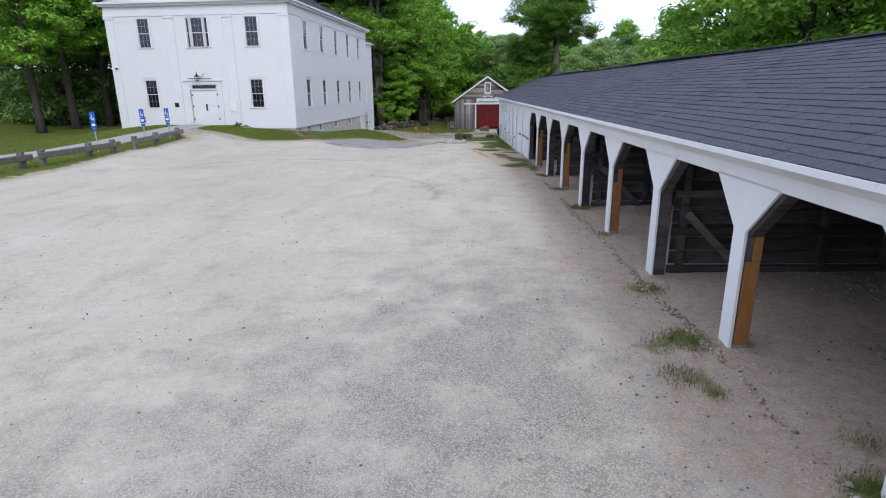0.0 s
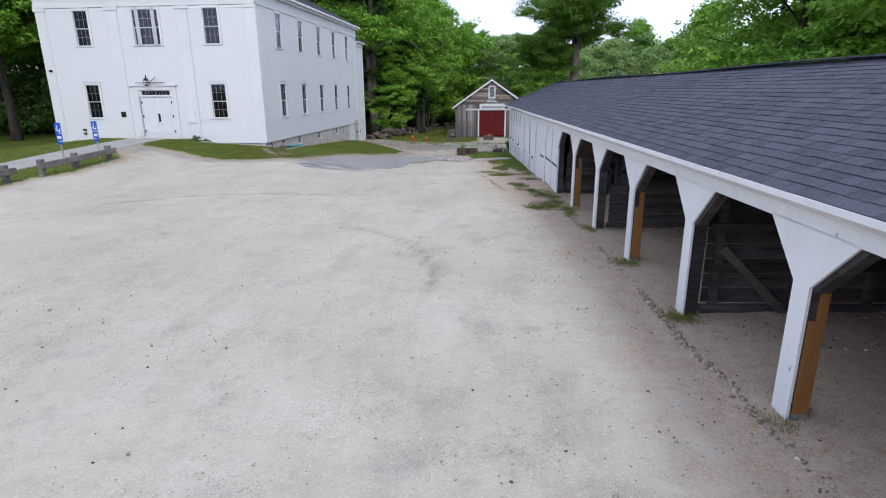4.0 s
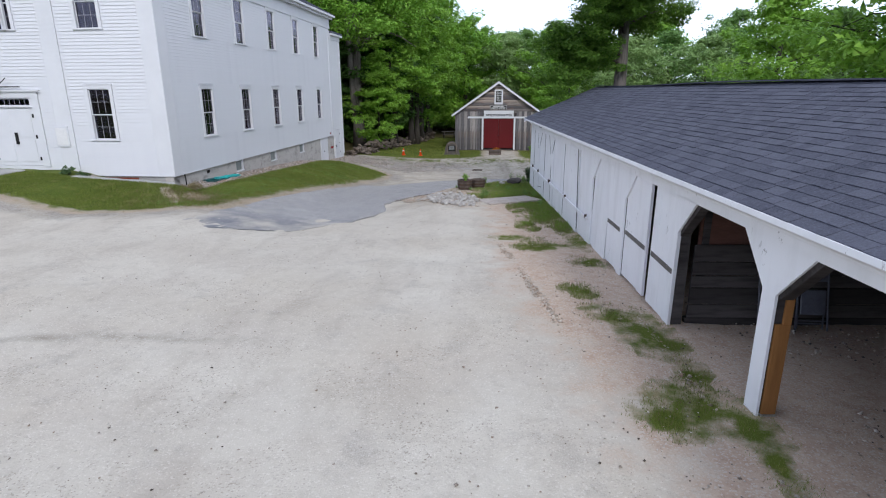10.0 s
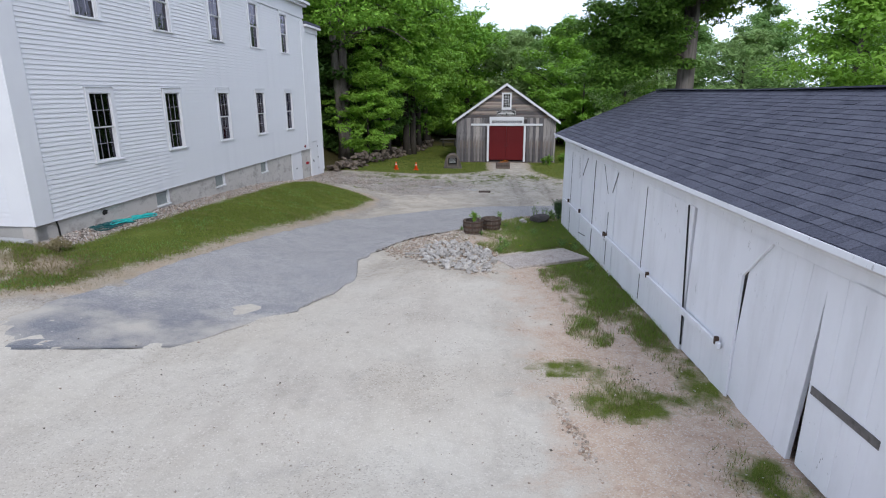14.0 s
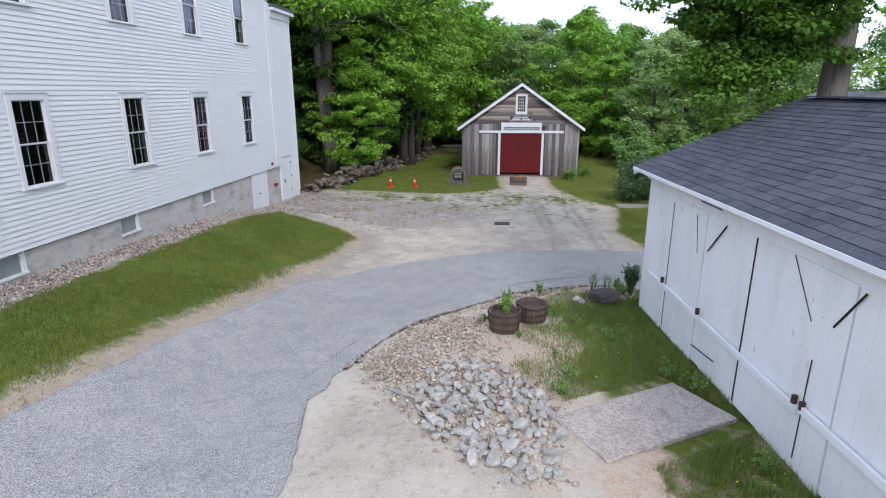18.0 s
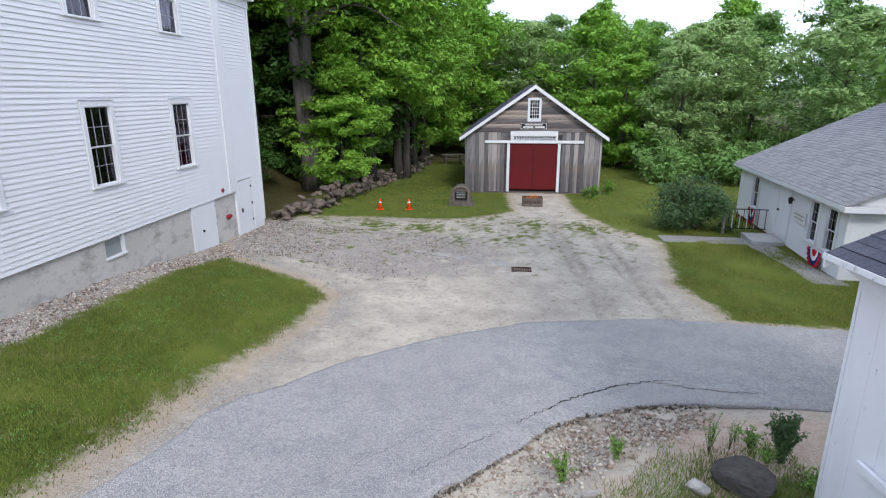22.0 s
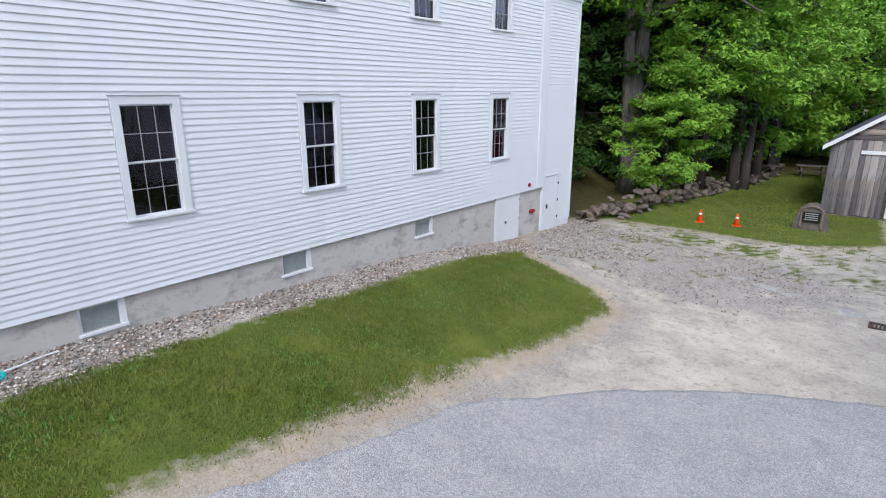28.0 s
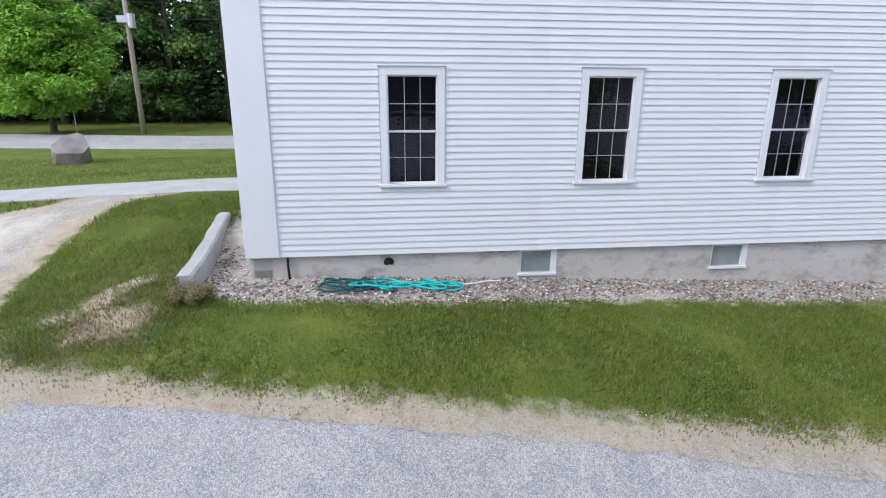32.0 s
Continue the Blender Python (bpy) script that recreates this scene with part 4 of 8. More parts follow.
for o in ((4.6, 5.28, 0.1, 0.53), (8.22, 8.94, 0.1, 0.53), (12.2, 12.9, 0.08, 0.53)):
    bm = bmesh.new()
    add_box(bm, o[0] + 0.002, o[0] + 0.045, 0.03, 0.09, o[2], o[3])
    add_box(bm, o[1] - 0.1, o[1] - 0.002, 0.0, 0.16, o[2], o[3])
    add_box(bm, o[0] + 0.045, o[1] - 0.1, 0.03, 0.09, o[3] - 0.05, o[3] - 0.001)
    bw = part("basement_window", bm, TRIM, found, "small basement window in a white frame")
    box_part("window_sill", o[0] - 0.03, o[1], -0.04, 0.12, o[2] - 0.05, o[2] - 0.001, TRIM, bw)
    pb = box_part("pane", o[0] + 0.046, o[1] - 0.101, 0.05, 0.056, o[2] + 0.002, o[3] - 0.051, GREYPANE, bw, bevel=0)
    box_part("blind", o[0] + 0.03, o[1] - 0.08, 0.08, 0.088, o[2], o[3], WHITEPL, bw)
bd = box_part("basement_door", 15.84, 17.21, -0.03, 0.05, -1.28, 0.55, TRIM, found, "white flush basement door")
box_part("door_handle", 16.35, 16.41, -0.07, -0.03, -0.32, -0.26, BLACKIRON, bd)
for z in (-0.9, -0.3, 0.3):
    box_part("hinge", 17.17, 17.22, -0.05, -0.03, z, z + 0.06, GALV, bd)
# fire hose inlet and bell in red enamel
for i, (y, z, r) in enumerate(((17.95, -0.2, 0.07), (18.06, -0.18, 0.05), (17.7, 0.72, 0.07))):
    bm = bmesh.new()
    add_tube(bm, [(y, 0.0, z), (y, -0.1, z), (y, -0.12, z)], [r, r, r * 0.6], 10)
    part("inlet" if i < 2 else "alarm_bell", bm, REDPL, found, "small red enamel fitting")

# rear wing
wing_wall = wall_mesh("wall_wing", 2.1, -1.1, 6.75, [(0.22, 1.2, -1.1, 0.85)], 0.18, TRIM, HALL, pose(0.0, HL, 0, 0, 0, 90), "white clapboard rear wing")
side_boards(wing_wall, 0.02, 1.99, -0.85, 6.5, [(0.15, 1.27, -1.1, 0.9)])
box_part("corner_board", 1.99, 2.12, -0.04, 0.0, -0.85, 6.6, TRIM, wing_wall)
box_part("frieze", 0.0, 2.16, -0.06, 0.0, 6.5, 6.75, TRIM, wing_wall)
box_part("crown", 0.0, 2.3, -0.22, 0.0, 6.75, 6.86, TRIM, wing_wall)
wd = box_part("side_door", 0.24, 1.18, 0.0, 0.06, -1.08, 0.83, WHITE, wing_wall, "white boarded side door with black hinges")
for z in (-0.7, -0.1, 0.5):
    box_part("hinge", 1.12, 1.19, -0.02, -0.002, z, z + 0.08, BLACKIRON, wd)
box_part("latch", 0.34, 0.39, -0.04, -0.002, -0.26, -0.12, BLACKIRON, wd)
box_part("wing_block", -8.5, -0.19, HL + 0.01, HL + 2.1, -1.6, 6.75, WHITE, HALL)
box_part("wing_roof", -8.6, 0.2, HL + 0.01, HL + 2.3, 6.87, 7.0, SHINGLE, HALL)
wall_mesh("foundation", 2.05, -2.4, -0.87, [], 0.3, CONCRETE, HALL, pose(-0.04, HL, 0, 0, 0, 90))


def roof_slope(name, parent, eave, ridge, y0, y1, z_eave, z_ridge, material, course=0.145, tab=0.33, lead=(0, 0), label="", keep=None, thick=0.05):
    """One slope of a roof: a deck and lapped shingle tabs. eave and ridge are x; shingles inside keep=(y0, y1) are pieces of their own."""
    bm = bmesh.new()
    s = 1 if ridge > eave else -1
    run, rise = abs(ridge - eave), z_ridge - z_eave
    ln = math.hypot(run, rise)
    ux, uz = (ridge - eave) / ln, rise / ln
    nx, nz = -uz * s, abs(ux)
    vs = []
    for x, z in ((eave, z_eave), (ridge, z_ridge)):
        for y in (y0, y1):
            vs.append((x, y, z))
            vs.append((x - nx * thick, y, z - nz * thick))
    deck = pydata(name, vs, [(0, 2, 6, 4), (1, 5, 7, 3), (0, 4, 5, 1), (2, 3, 7, 6), (0, 1, 3, 2), (4, 6, 7, 5)], material, parent, label)
    rng = random.Random(3)
    n = int(ln / course) + 1
    V, F = [], []
    for c in range(n):
        d0, d1 = c * course, min(ln, c * course + course + 0.02)
        y = y0 + (0.5 * tab if c % 2 else 0.0) - rng.uniform(0, 0.12)
        while y < y1:
            w = tab * rng.choice((0.45, 0.6, 0.8, 1.0))
            a, b = max(y, y0) + 0.003, min(y + w, y1) - 0.003
            y += w
            if b - a < 0.03:
                continue
            t = 0.005 + rng.choice((0.0, 0.002, 0.005, 0.007))
            sag = rng.uniform(-0.006, 0.006)
            q = []
            for dd, h in ((d0 + sag, t + 0.003), (d1, 0.002)):
                for yy in (a, b):
                    q.append((eave + ux * dd + nx * h, yy, z_eave + uz * dd + nz * h))
            for yy in (a, b):
                q.append((eave + ux * (d0 + sag), yy, z_eave + uz * (d0 + sag)))
            if keep and keep[0] < a < keep[1] and c < keep[2]:
                pydata("shingle", q, [(0, 1, 3, 2), (0, 4, 5, 1), (0, 2, 4), (1, 5, 3)], material, deck)
            else:
                i = len(V)
                V.extend(q)
                F.extend([(i, i + 1, i + 3, i + 2), (i, i + 4, i + 5, i + 1), (i, i + 2, i + 4), (i + 1, i + 5, i + 3)])
    sh = pydata("shingles", V, F, material, deck)
    sh["kind"] = "stuff"
    return deck


# hall roof, gable to the street
ridge_z = 7.9 + 5.9 * 0.52
roof_slope("roof", HALL, 0.36, -HW / 2, -0.36, HL + 0.36, 7.92, ridge_z, SHINGLE, 0.3, 0.6, label="dark charcoal shingle roof")
roof_slope("roof", HALL, -HW - 0.36, -HW / 2, -0.36, HL + 0.36, 7.92, ridge_z, SHINGLE, 0.6, 1.2)
for y, d in ((0.0, 0.12), (HL, -0.12)):
    pydata("pediment", [(0.2, y, 7.9), (-HW - 0.2, y, 7.9), (-HW / 2, y, ridge_z - 0.1), (0.2, y + d, 7.9), (-HW - 0.2, y + d, 7.9), (-HW / 2, y + d, ridge_z - 0.1)],
           [(0, 2, 1), (3, 4, 5), (0, 1, 4, 3), (1, 2, 5, 4), (2, 0, 3, 5)], WHITE, HALL)

# street door and its fittings
door = box_part("double_door", *fx_(4.82, 6.54), 0.03, 0.09, 0.87, 2.82, TRIM, FRONT, "white double door with iron handle")
for a, b in ((4.86, 5.66), (5.7, 6.5)):
    x0, x1 = fx_(a, b)
    for z0, z1 in ((1.0, 1.75), (1.85, 2.7)):
        box_part("door_panel", x0 + 0.1, x1 - 0.1, 0.015, 0.03, z0, z1, TRIM, door)
box_part("door_handle", *fx_(5.58, 5.66), -0.03, 0.03, 1.6, 2.0, BLACKIRON, door)
for a in (4.84, 6.46):
    for z in (1.05, 1.8, 2.5):
        box_part("hinge", *fx_(a, a + 0.06), 0.005, 0.03, z, z + 0.12, BLACKIRON, door)
bm = bmesh.new()
add_box(bm, *fx_(4.52, 4.78), -0.05, 0.02, 0.84, 3.16, 0.004)
add_box(bm, *fx_(6.58, 6.84), -0.05, 0.02, 0.84, 3.16, 0.004)
add_box(bm, *fx_(4.52, 6.84), -0.055, 0.02, 3.162, 3.36, 0.004)
add_box(bm, *fx_(4.782, 6.578), -0.03, 0.06, 2.842, 2.898, 0.003)
casing = part("door_casing", bm, TRIM, FRONT)
box_part("door_cap", *fx_(4.4, 6.96), -0.12, 0.0, 3.362, 3.42, TRIM, casing)
window(FRONT, front_open[8], 1, 8, False, "", False)
# bracket lantern over the door
bm = bmesh.new()
x = HW - 5.85
add_tube(bm, [(x - 0.75, -0.1, 3.52), (x + 0.8, -0.1, 3.52)], [0.018, 0.018], 6)
add_tube(bm, [(x, 0.0, 3.5), (x, -0.3, 3.55)], [0.02, 0.02], 6)
add_tube(bm, [(x + 0.1, -0.2, 3.55), (x + 0.42, -0.2, 3.8)], [0.014, 0.014], 6)
br = part("lantern_bracket", bm, BLACKIRON, FRONT, "black iron lantern bracket over the door")
bm = bmesh.new()
for dx, dy in ((-0.1, -0.1), (0.1, -0.1), (0.1, 0.1), (-0.1, 0.1)):
    add_tube(bm, [(x + dx * 0.7, -0.34 + dy * 0.7, 3.4), (x + dx, -0.34 + dy, 3.64)], [0.012, 0.012], 5)
add_tube(bm, [(x, -0.34, 3.62), (x, -0.34, 3.72), (x, -0.34, 3.78), (x, -0.34, 3.9)], [0.17, 0.07, 0.03, 0.02], 8)
add_tube(bm, [(x, -0.34, 3.37), (x, -0.34, 3.41)], [0.09, 0.09], 8)
part("lantern", bm, BLACKIRON, br)
nb = box_part("notice_board", *fx_(3.6, 4.08), -0.09, -0.02, 1.54, 2.22, TRIM, FRONT, "white framed notice board")
box_part("notice_face", HW - 4.04, HW - 3.64, -0.1, -0.091, 1.6, 2.16, WHITEPL, nb)
box_part("plaque", *fx_(7.4, 7.66), -0.075, -0.046, 1.83, 2.1, BLACK, FRONT, "small dark square plaque")
for x, z in ((HW - 11.2, 4.1), (HW - 9.9, 1.15), (HW - 9.9, 0.95)):
    box_part("wall_fitting", x, x + 0.14, -0.14, -0.04, z, z + 0.09, BLACKIRON, FRONT, "small dark fitting")

# brick course under the street front
for r in range(4):
    for c in range(11):
        piece("brick", (0.2, 0.06, 0.06), (-1.35 - c * 0.212 - 0.1 * (r % 2), 0.02, 0.24 + r * 0.072), BRICK, wall_front.parent)

# ---- carriage shed ----
SHED = empty("carriage_shed", pose(2.98, 0, 0, 0, 0, 1.92), "long open-fronted white carriage shed with charcoal shingle roof", "shed")
PITCH, Y0, YEND = 2.575, 5.95, 39.97
POSTS = [Y0 + PITCH * k for k in range(-4, 10)]
NECK, FASC = 1.34, 1.86


def shed_base(y):
    return -0.62 * max(0.0, min(1.0, (y - 18) / 22)) ** 1.15


def shed_post(k, y):
    """A white posted bay division with its flared haunches; alternate posts stand on new lumber."""
    zb = shed_base(y) - 0.05
    w, t = 0.125, 0.03
    half = 0.53
    ys = [y - w, y - w, y - w - half, y + w + half, y + w, y + w]
    zs = [zb, NECK, FASC + 0.02, FASC + 0.02, NECK, zb]
    v = [(0.0, a, b) for a, b in zip(ys, zs)] + [(t, a, b) for a, b in zip(ys, zs)]
    f = [(5, 4, 1, 0), (4, 3, 2, 1), (6, 7, 10, 11), (7, 8, 9, 10)] + [(i, (i + 1) % 6, (i + 1) % 6 + 6, i + 6) for i in range(6)]
    p = pydata("post_facing", v, f, SHEDWHITE, SHED, "white painted post with flared haunches")
    bm = bmesh.new()
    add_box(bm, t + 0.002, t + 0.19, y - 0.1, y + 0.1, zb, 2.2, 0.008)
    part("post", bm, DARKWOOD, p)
    for s in (-1, 1):
        bm = bmesh.new()
        m = Matrix.Translation((0.11, y + s * (w + 0.28), 1.62)) @ Matrix.Rotation(s * -0.80, 4, "X")
        add_box(bm, -0.07, 0.07, -0.05, 0.05, -0.42, 0.42, 0.006, m)
        part("knee_brace", bm, DARKWOOD, p)
    if k % 2 == 0:
        bm = bmesh.new()
        add_box(bm, t + 0.02, t + 0.175, y - 0.135, y - 0.102, zb + 0.1, 1.02, 0.004)
        add_box(bm, t + 0.09, t + 0.175, y - 0.136, y - 0.103, 1.02, 1.3, 0.004)
        part("sister_post", bm, NEWWOOD, p, "new yellow lumber splice")
        box_part("post_anchor", t + 0.015, t + 0.18, y - 0.14, y - 0.098, zb - 0.02, zb + 0.1, GALV, p)
    return p


for k, y in enumerate(POSTS):
    if y < 29.5:
        shed_post(k, y)
# front beam, fascia and soffit
ya = POSTS[0] - 0.4
box_part("front_beam", 0.0, 0.03, ya, YEND, FASC, 2.16, SHEDWHITE, SHED, "white fascia boards over the bays", 0.003)
box_part("plate_beam", 0.035, 0.2, ya, YEND, 1.95, 2.12, DARKWOOD, SHED)
# coved cornice in butted lengths, from the fascia out to the drip edge
COVE = ((-0.002, 1.99), (-0.032, 1.99), (-0.04, 2.02), (-0.085, 2.045), (-0.15, 2.085), (-0.215, 2.125), (-0.25, 2.135), (-0.25, 2.15), (-0.285, 2.158), (-0.29, 2.205), (-0.002, 2.205))
n = 11
for i in range(n):
    a, b = ya + (YEND + 0.14 - ya) * i / n + 0.002, ya + (YEND + 0.14 - ya) * (i + 1) / n - 0.002
    v = [(p, a, q) for p, q in COVE] + [(p, b, q) for p, q in COVE]
    k = len(COVE)
    pydata("cornice", v, [tuple(range(k))[::-1], tuple(range(k, 2 * k))] + [(j, (j + 1) % k, (j + 1) % k + k, j + k) for j in range(k)], SHEDWHITE, SHED)
box_part("drip_edge", -0.334, -0.3165, ya, YEND + 0.14, 2.158, 2.217, SHEDWHITE, SHED, bevel=0.001)
RX, RZ, EX, EZ = 2.62, 3.47, -0.315, 2.215
roof_slope("roof", SHED, EX, RX, ya, YEND + 0.14, EZ, RZ, SHINGLE, 0.145, 0.34, label="charcoal asphalt shingle roof", keep=(3.2, 8.4, 17))
roof_slope("roof", SHED, 2 * RX - EX, RX, ya, YEND + 0.14, EZ, RZ, SHINGLE, 0.3, 0.6)
bm = bmesh.new()
for i in range(int((YEND - ya) / 0.28)):
    y = ya + i * 0.28
    z = RZ + 0.015 + 0.02 * math.sin(y * 0.5)
    add_box(bm, RX - 0.13, RX + 0.13, y, y + 0.3, z - 0.01, z + 0.012 + 0.004 * (i % 2))
part("ridge_cap", bm, SHINGLE, SHED)
# rake boards and gable end
for y in (YEND, ya):
    s = 0.04 if y > 10 else -0.04
    vs = []
    for yy in (y, y + s):
        vs += [(0.0, yy, -1.0), (5.24, yy, -1.0), (5.24, yy, EZ + 0.0), (RX, yy, RZ - 0.06), (0.0, yy, EZ + 0.05)]
    pydata("gable_wall", vs, [(0, 1, 2, 3, 4), (9, 8, 7, 6, 5)] + [(i, i + 5, (i + 1) % 5 + 5, (i + 1) % 5) for i in range(5)], SHEDWHITE, SHED)
for s in (0, 1):
    bm = bmesh.new()
    a, b = (EX, EZ), (RX, RZ)
    if s:
        a = (2 * RX - EX, EZ)
    vs = [(a[0], YEND + 0.11, a[1] - 0.02), (b[0], YEND + 0.11, b[1] - 0.02), (b[0], YEND + 0.11, b[1] - 0.18), (a[0], YEND + 0.11, a[1] - 0.15)]
    vs += [(x, y + 0.03, z) for x, y, z in vs]
    pydata("rake_board", vs, [(0, 1, 2, 3), (7, 6, 5, 4), (0, 4, 5, 1), (1, 5, 6, 2), (2, 6, 7, 3), (3, 7, 4, 0)], SHEDWHITE, SHED)
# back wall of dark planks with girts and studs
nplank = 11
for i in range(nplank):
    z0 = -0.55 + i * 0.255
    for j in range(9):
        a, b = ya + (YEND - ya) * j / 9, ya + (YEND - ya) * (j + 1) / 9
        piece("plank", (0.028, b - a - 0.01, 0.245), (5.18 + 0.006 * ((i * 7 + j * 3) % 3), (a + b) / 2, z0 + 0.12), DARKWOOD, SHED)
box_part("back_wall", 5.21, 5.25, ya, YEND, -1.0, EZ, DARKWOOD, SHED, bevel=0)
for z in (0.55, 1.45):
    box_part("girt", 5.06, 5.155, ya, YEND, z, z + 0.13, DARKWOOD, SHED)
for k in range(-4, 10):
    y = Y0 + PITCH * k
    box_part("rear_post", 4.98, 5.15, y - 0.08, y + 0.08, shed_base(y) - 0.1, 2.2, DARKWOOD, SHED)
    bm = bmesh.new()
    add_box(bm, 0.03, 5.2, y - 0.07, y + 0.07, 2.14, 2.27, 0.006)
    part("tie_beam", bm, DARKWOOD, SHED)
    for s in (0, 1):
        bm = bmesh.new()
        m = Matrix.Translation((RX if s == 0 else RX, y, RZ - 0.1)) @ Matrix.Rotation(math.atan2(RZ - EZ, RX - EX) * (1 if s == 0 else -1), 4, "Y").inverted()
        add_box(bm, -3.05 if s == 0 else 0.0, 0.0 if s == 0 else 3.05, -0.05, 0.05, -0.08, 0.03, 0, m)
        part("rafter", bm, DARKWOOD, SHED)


def partition(y, top, style):
    """A stall division across the shed: framed with rails and a brace, or boarded with planks."""
    zb = shed_base(y)
    p = box_part("partition_sill", 0.3, 5.0, y - 0.05, y + 0.05, zb - 0.02, zb + 0.1, DARKWOOD, SHED, "aged stall partition coloured dark for the shed's shade")
    if style == "frame":
        for x in (0.42, 1.55, 2.6, 3.6, 4.5):
            box_part("stud", x, x + 0.1, y - 0.05, y + 0.05, zb + 0.1, 2.14, DARKWOOD, p)
        for z in (0.62, 1.2):
            box_part("rail", 0.3, 4.98, y - 0.075, y - 0.051, z, z + 0.11, DARKWOOD, p)
        bm = bmesh.new()
        m = Matrix.Translation((1.0, y - 0.09, 0.45)) @ Matrix.Rotation(0.78, 4, "Y")
        add_box(bm, -0.72, 0.72, -0.02, 0.02, -0.06, 0.06, 0.004, m)
        part("brace", bm, RAILWOOD, p)
        for i in range(9):
            piece("plank", (4.66, 0.022, 0.21), (2.66, y + 0.065, zb + 0.22 + i * 0.22), DARKWOOD, p)
    else:
        i = 0
        z = zb + 0.1
        while z < top:
            h = (0.22, 0.27, 0.19)[i % 3]
            piece("plank", (4.66, 0.03, h - 0.008), (2.66, y - 0.03 + 0.004 * (i % 2), z + h / 2), DARKWOOD, p)
            z += h
            i += 1
        for x in (0.45, 2.5, 4.6):
            box_part("stud", x, x + 0.1, y + 0.0, y + 0.1, zb + 0.1, 2.14, DARKWOOD, p)


for k in range(-4, 8):
    y = Y0 + PITCH * k
    if k % 2:
        partition(y + 0.03, 0.95 if k > 3 else 2.0, "frame" if k < 4 else "plank")
box_part("hung_board", 0.4, 5.0, 24.04, 24.07, 1.0, 2.3, simple("brown_boards", rgb(100, 70, 62), rgb(120, 86, 76), 3, 0.9, stretch=(0.2, 1, 1)), SHED, "brown board wall above the partition")


def shed_door(y0, y1, z0, z1, x, lean, label, stripe=True):
    """A boarded white door standing in or before a bay."""
    bm = bmesh.new()
    n = max(3, round((y1 - y0) / 0.28))
    w = (y1 - y0) / n
    d = bmesh.new()
    add_box(d, x + 0.03, x + 0.05, y0, y1, z0, z1)
    m = Matrix.Translation((0, (y0 + y1) / 2, z0)) @ Matrix.Rotation(radians(lean), 4, "X") @ Matrix.Translation((0, -(y0 + y1) / 2, -z0))
    for v in d.verts:
        v.co = m @ v.co
    bm.free()
    ob = part("bay_door", d, SHEDWHITE, SHED, label)
    for i in range(n):
        b = bmesh.new()
        add_box(b, x, x + 0.03, y0 + i * w + 0.0008, y0 + (i + 1) * w - 0.0008, z0 + 0.02 * ((i * 5) % 3) * 0.4, z1, 0.003, m)
        part("board", b, SHEDWHITE, ob)
    if stripe:
        b = bmesh.new()
        add_box(b, x - 0.012, x - 0.001, y0 + 0.05, y1 - 0.05, z0 + 0.82, z0 + 0.9, 0, m)
        part("batten", b, RAILWOOD, ob, "bare grey batten")
    return ob


b24, b26, b29 = POSTS[11], POSTS[12], POSTS[13]
shed_door(b24 - 0.1, b24 + 0.92, -0.12, 1.9, 0.004, 1.5, "peeling white boarded door panel", True)
shed_door(b24 + 1.22, b26 - 0.14, -0.14, 1.9, 0.034, 0.6, "peeling white boarded door panel", True)
shed_door(b26 + 0.02, b26 + 1.0, -0.16, 1.9, 0.004, 0.0, "peeling white boarded door panel", True)
shed_door(b26 + 1.2, b29 - 0.05, -0.3, 1.9, 0.036, 4.6, "leaning white boarded door", False)
# flush doors at the far end
edges = [29.15, 30.42, 32.4, 34.3, 36.1, 37.48, 38.75, YEND]
for i, (a, b) in enumerate(zip(edges, edges[1:])):
    shed_door(a + 0.008 + 0.03 * (i == 1), b - 0.008 - 0.02 * (i == 0), shed_base((a + b) / 2) + 0.02, 1.875, -0.001 - 0.012 * (i % 2), 0.0, "tall white boarded door with peeling paint", False)
bm = bmesh.new()
add_box(bm, -0.075, -0.03, 29.2, 34.72, 0.29, 0.375, 0.004)
part("door_bar", bm, SHEDWHITE, SHED, "white wooden bar across the doors")
bm = bmesh.new()
add_box(bm, -0.075, -0.03, 34.76, 39.5, 0.24, 0.325, 0.004)
part("door_bar", bm, SHEDWHITE, SHED)
for y in (29.28, 31.92, 34.68, 34.82, 37.32, 38.8):
    box_part("hasp", -0.085, -0.03, y - 0.02, y + 0.02, 0.33, 0.43, RUST, SHED)
box_part("torn_fascia", -0.04, -0.036, 37.0, 37.7, 2.0, 2.025, BLACK, SHED, "splintered bare wood")

# ---- barn ----
BARN = empty("barn", pose(-2.45, 66.6, -1.86, 0, 0, -3.015), "small weathered board barn with red double door", "barn")
BWID, BEAVE, BPK, BLEN = 7.55, 3.3, 5.9, 9.5
DX0, DX1, DTOP = 2.5, 5.15, 2.83
rng = random.Random(11)
core = wall_mesh("front_wall", BWID, 0.0, BEAVE, [(DX0, DX1, 0.0, DTOP), (2.7, 5.0, 3.02, 3.22)], 0.12, DARKWOOD, BARN, pose(0, 0.03, 0), "weathered vertical board front")
x = 0.0
while x < BWID - 0.02:
    w = min(rng.uniform(0.2, 0.34), BWID - x)
    z0, z1 = 0.06 + rng.uniform(0, 0.05), BEAVE + 0.12
    if x + w > DX0 - 0.1 and x < DX1 + 0.1:
        z0 = DTOP + 0.02
    if z0 < 1 or x < DX0 - 0.25 or x > DX1:
        if z1 - z0 > 0.3:
            piece("board", (w - 0.012, 0.03, z1 - z0), (x + w / 2, 0.01 - rng.uniform(0, 0.012), (z0 + z1) / 2), BARNV, core)
    else:
        piece("board", (w - 0.012, 0.03, 0.1), (x + w / 2, 0.012, BEAVE + 0.06), BARNV, core)
    x += w
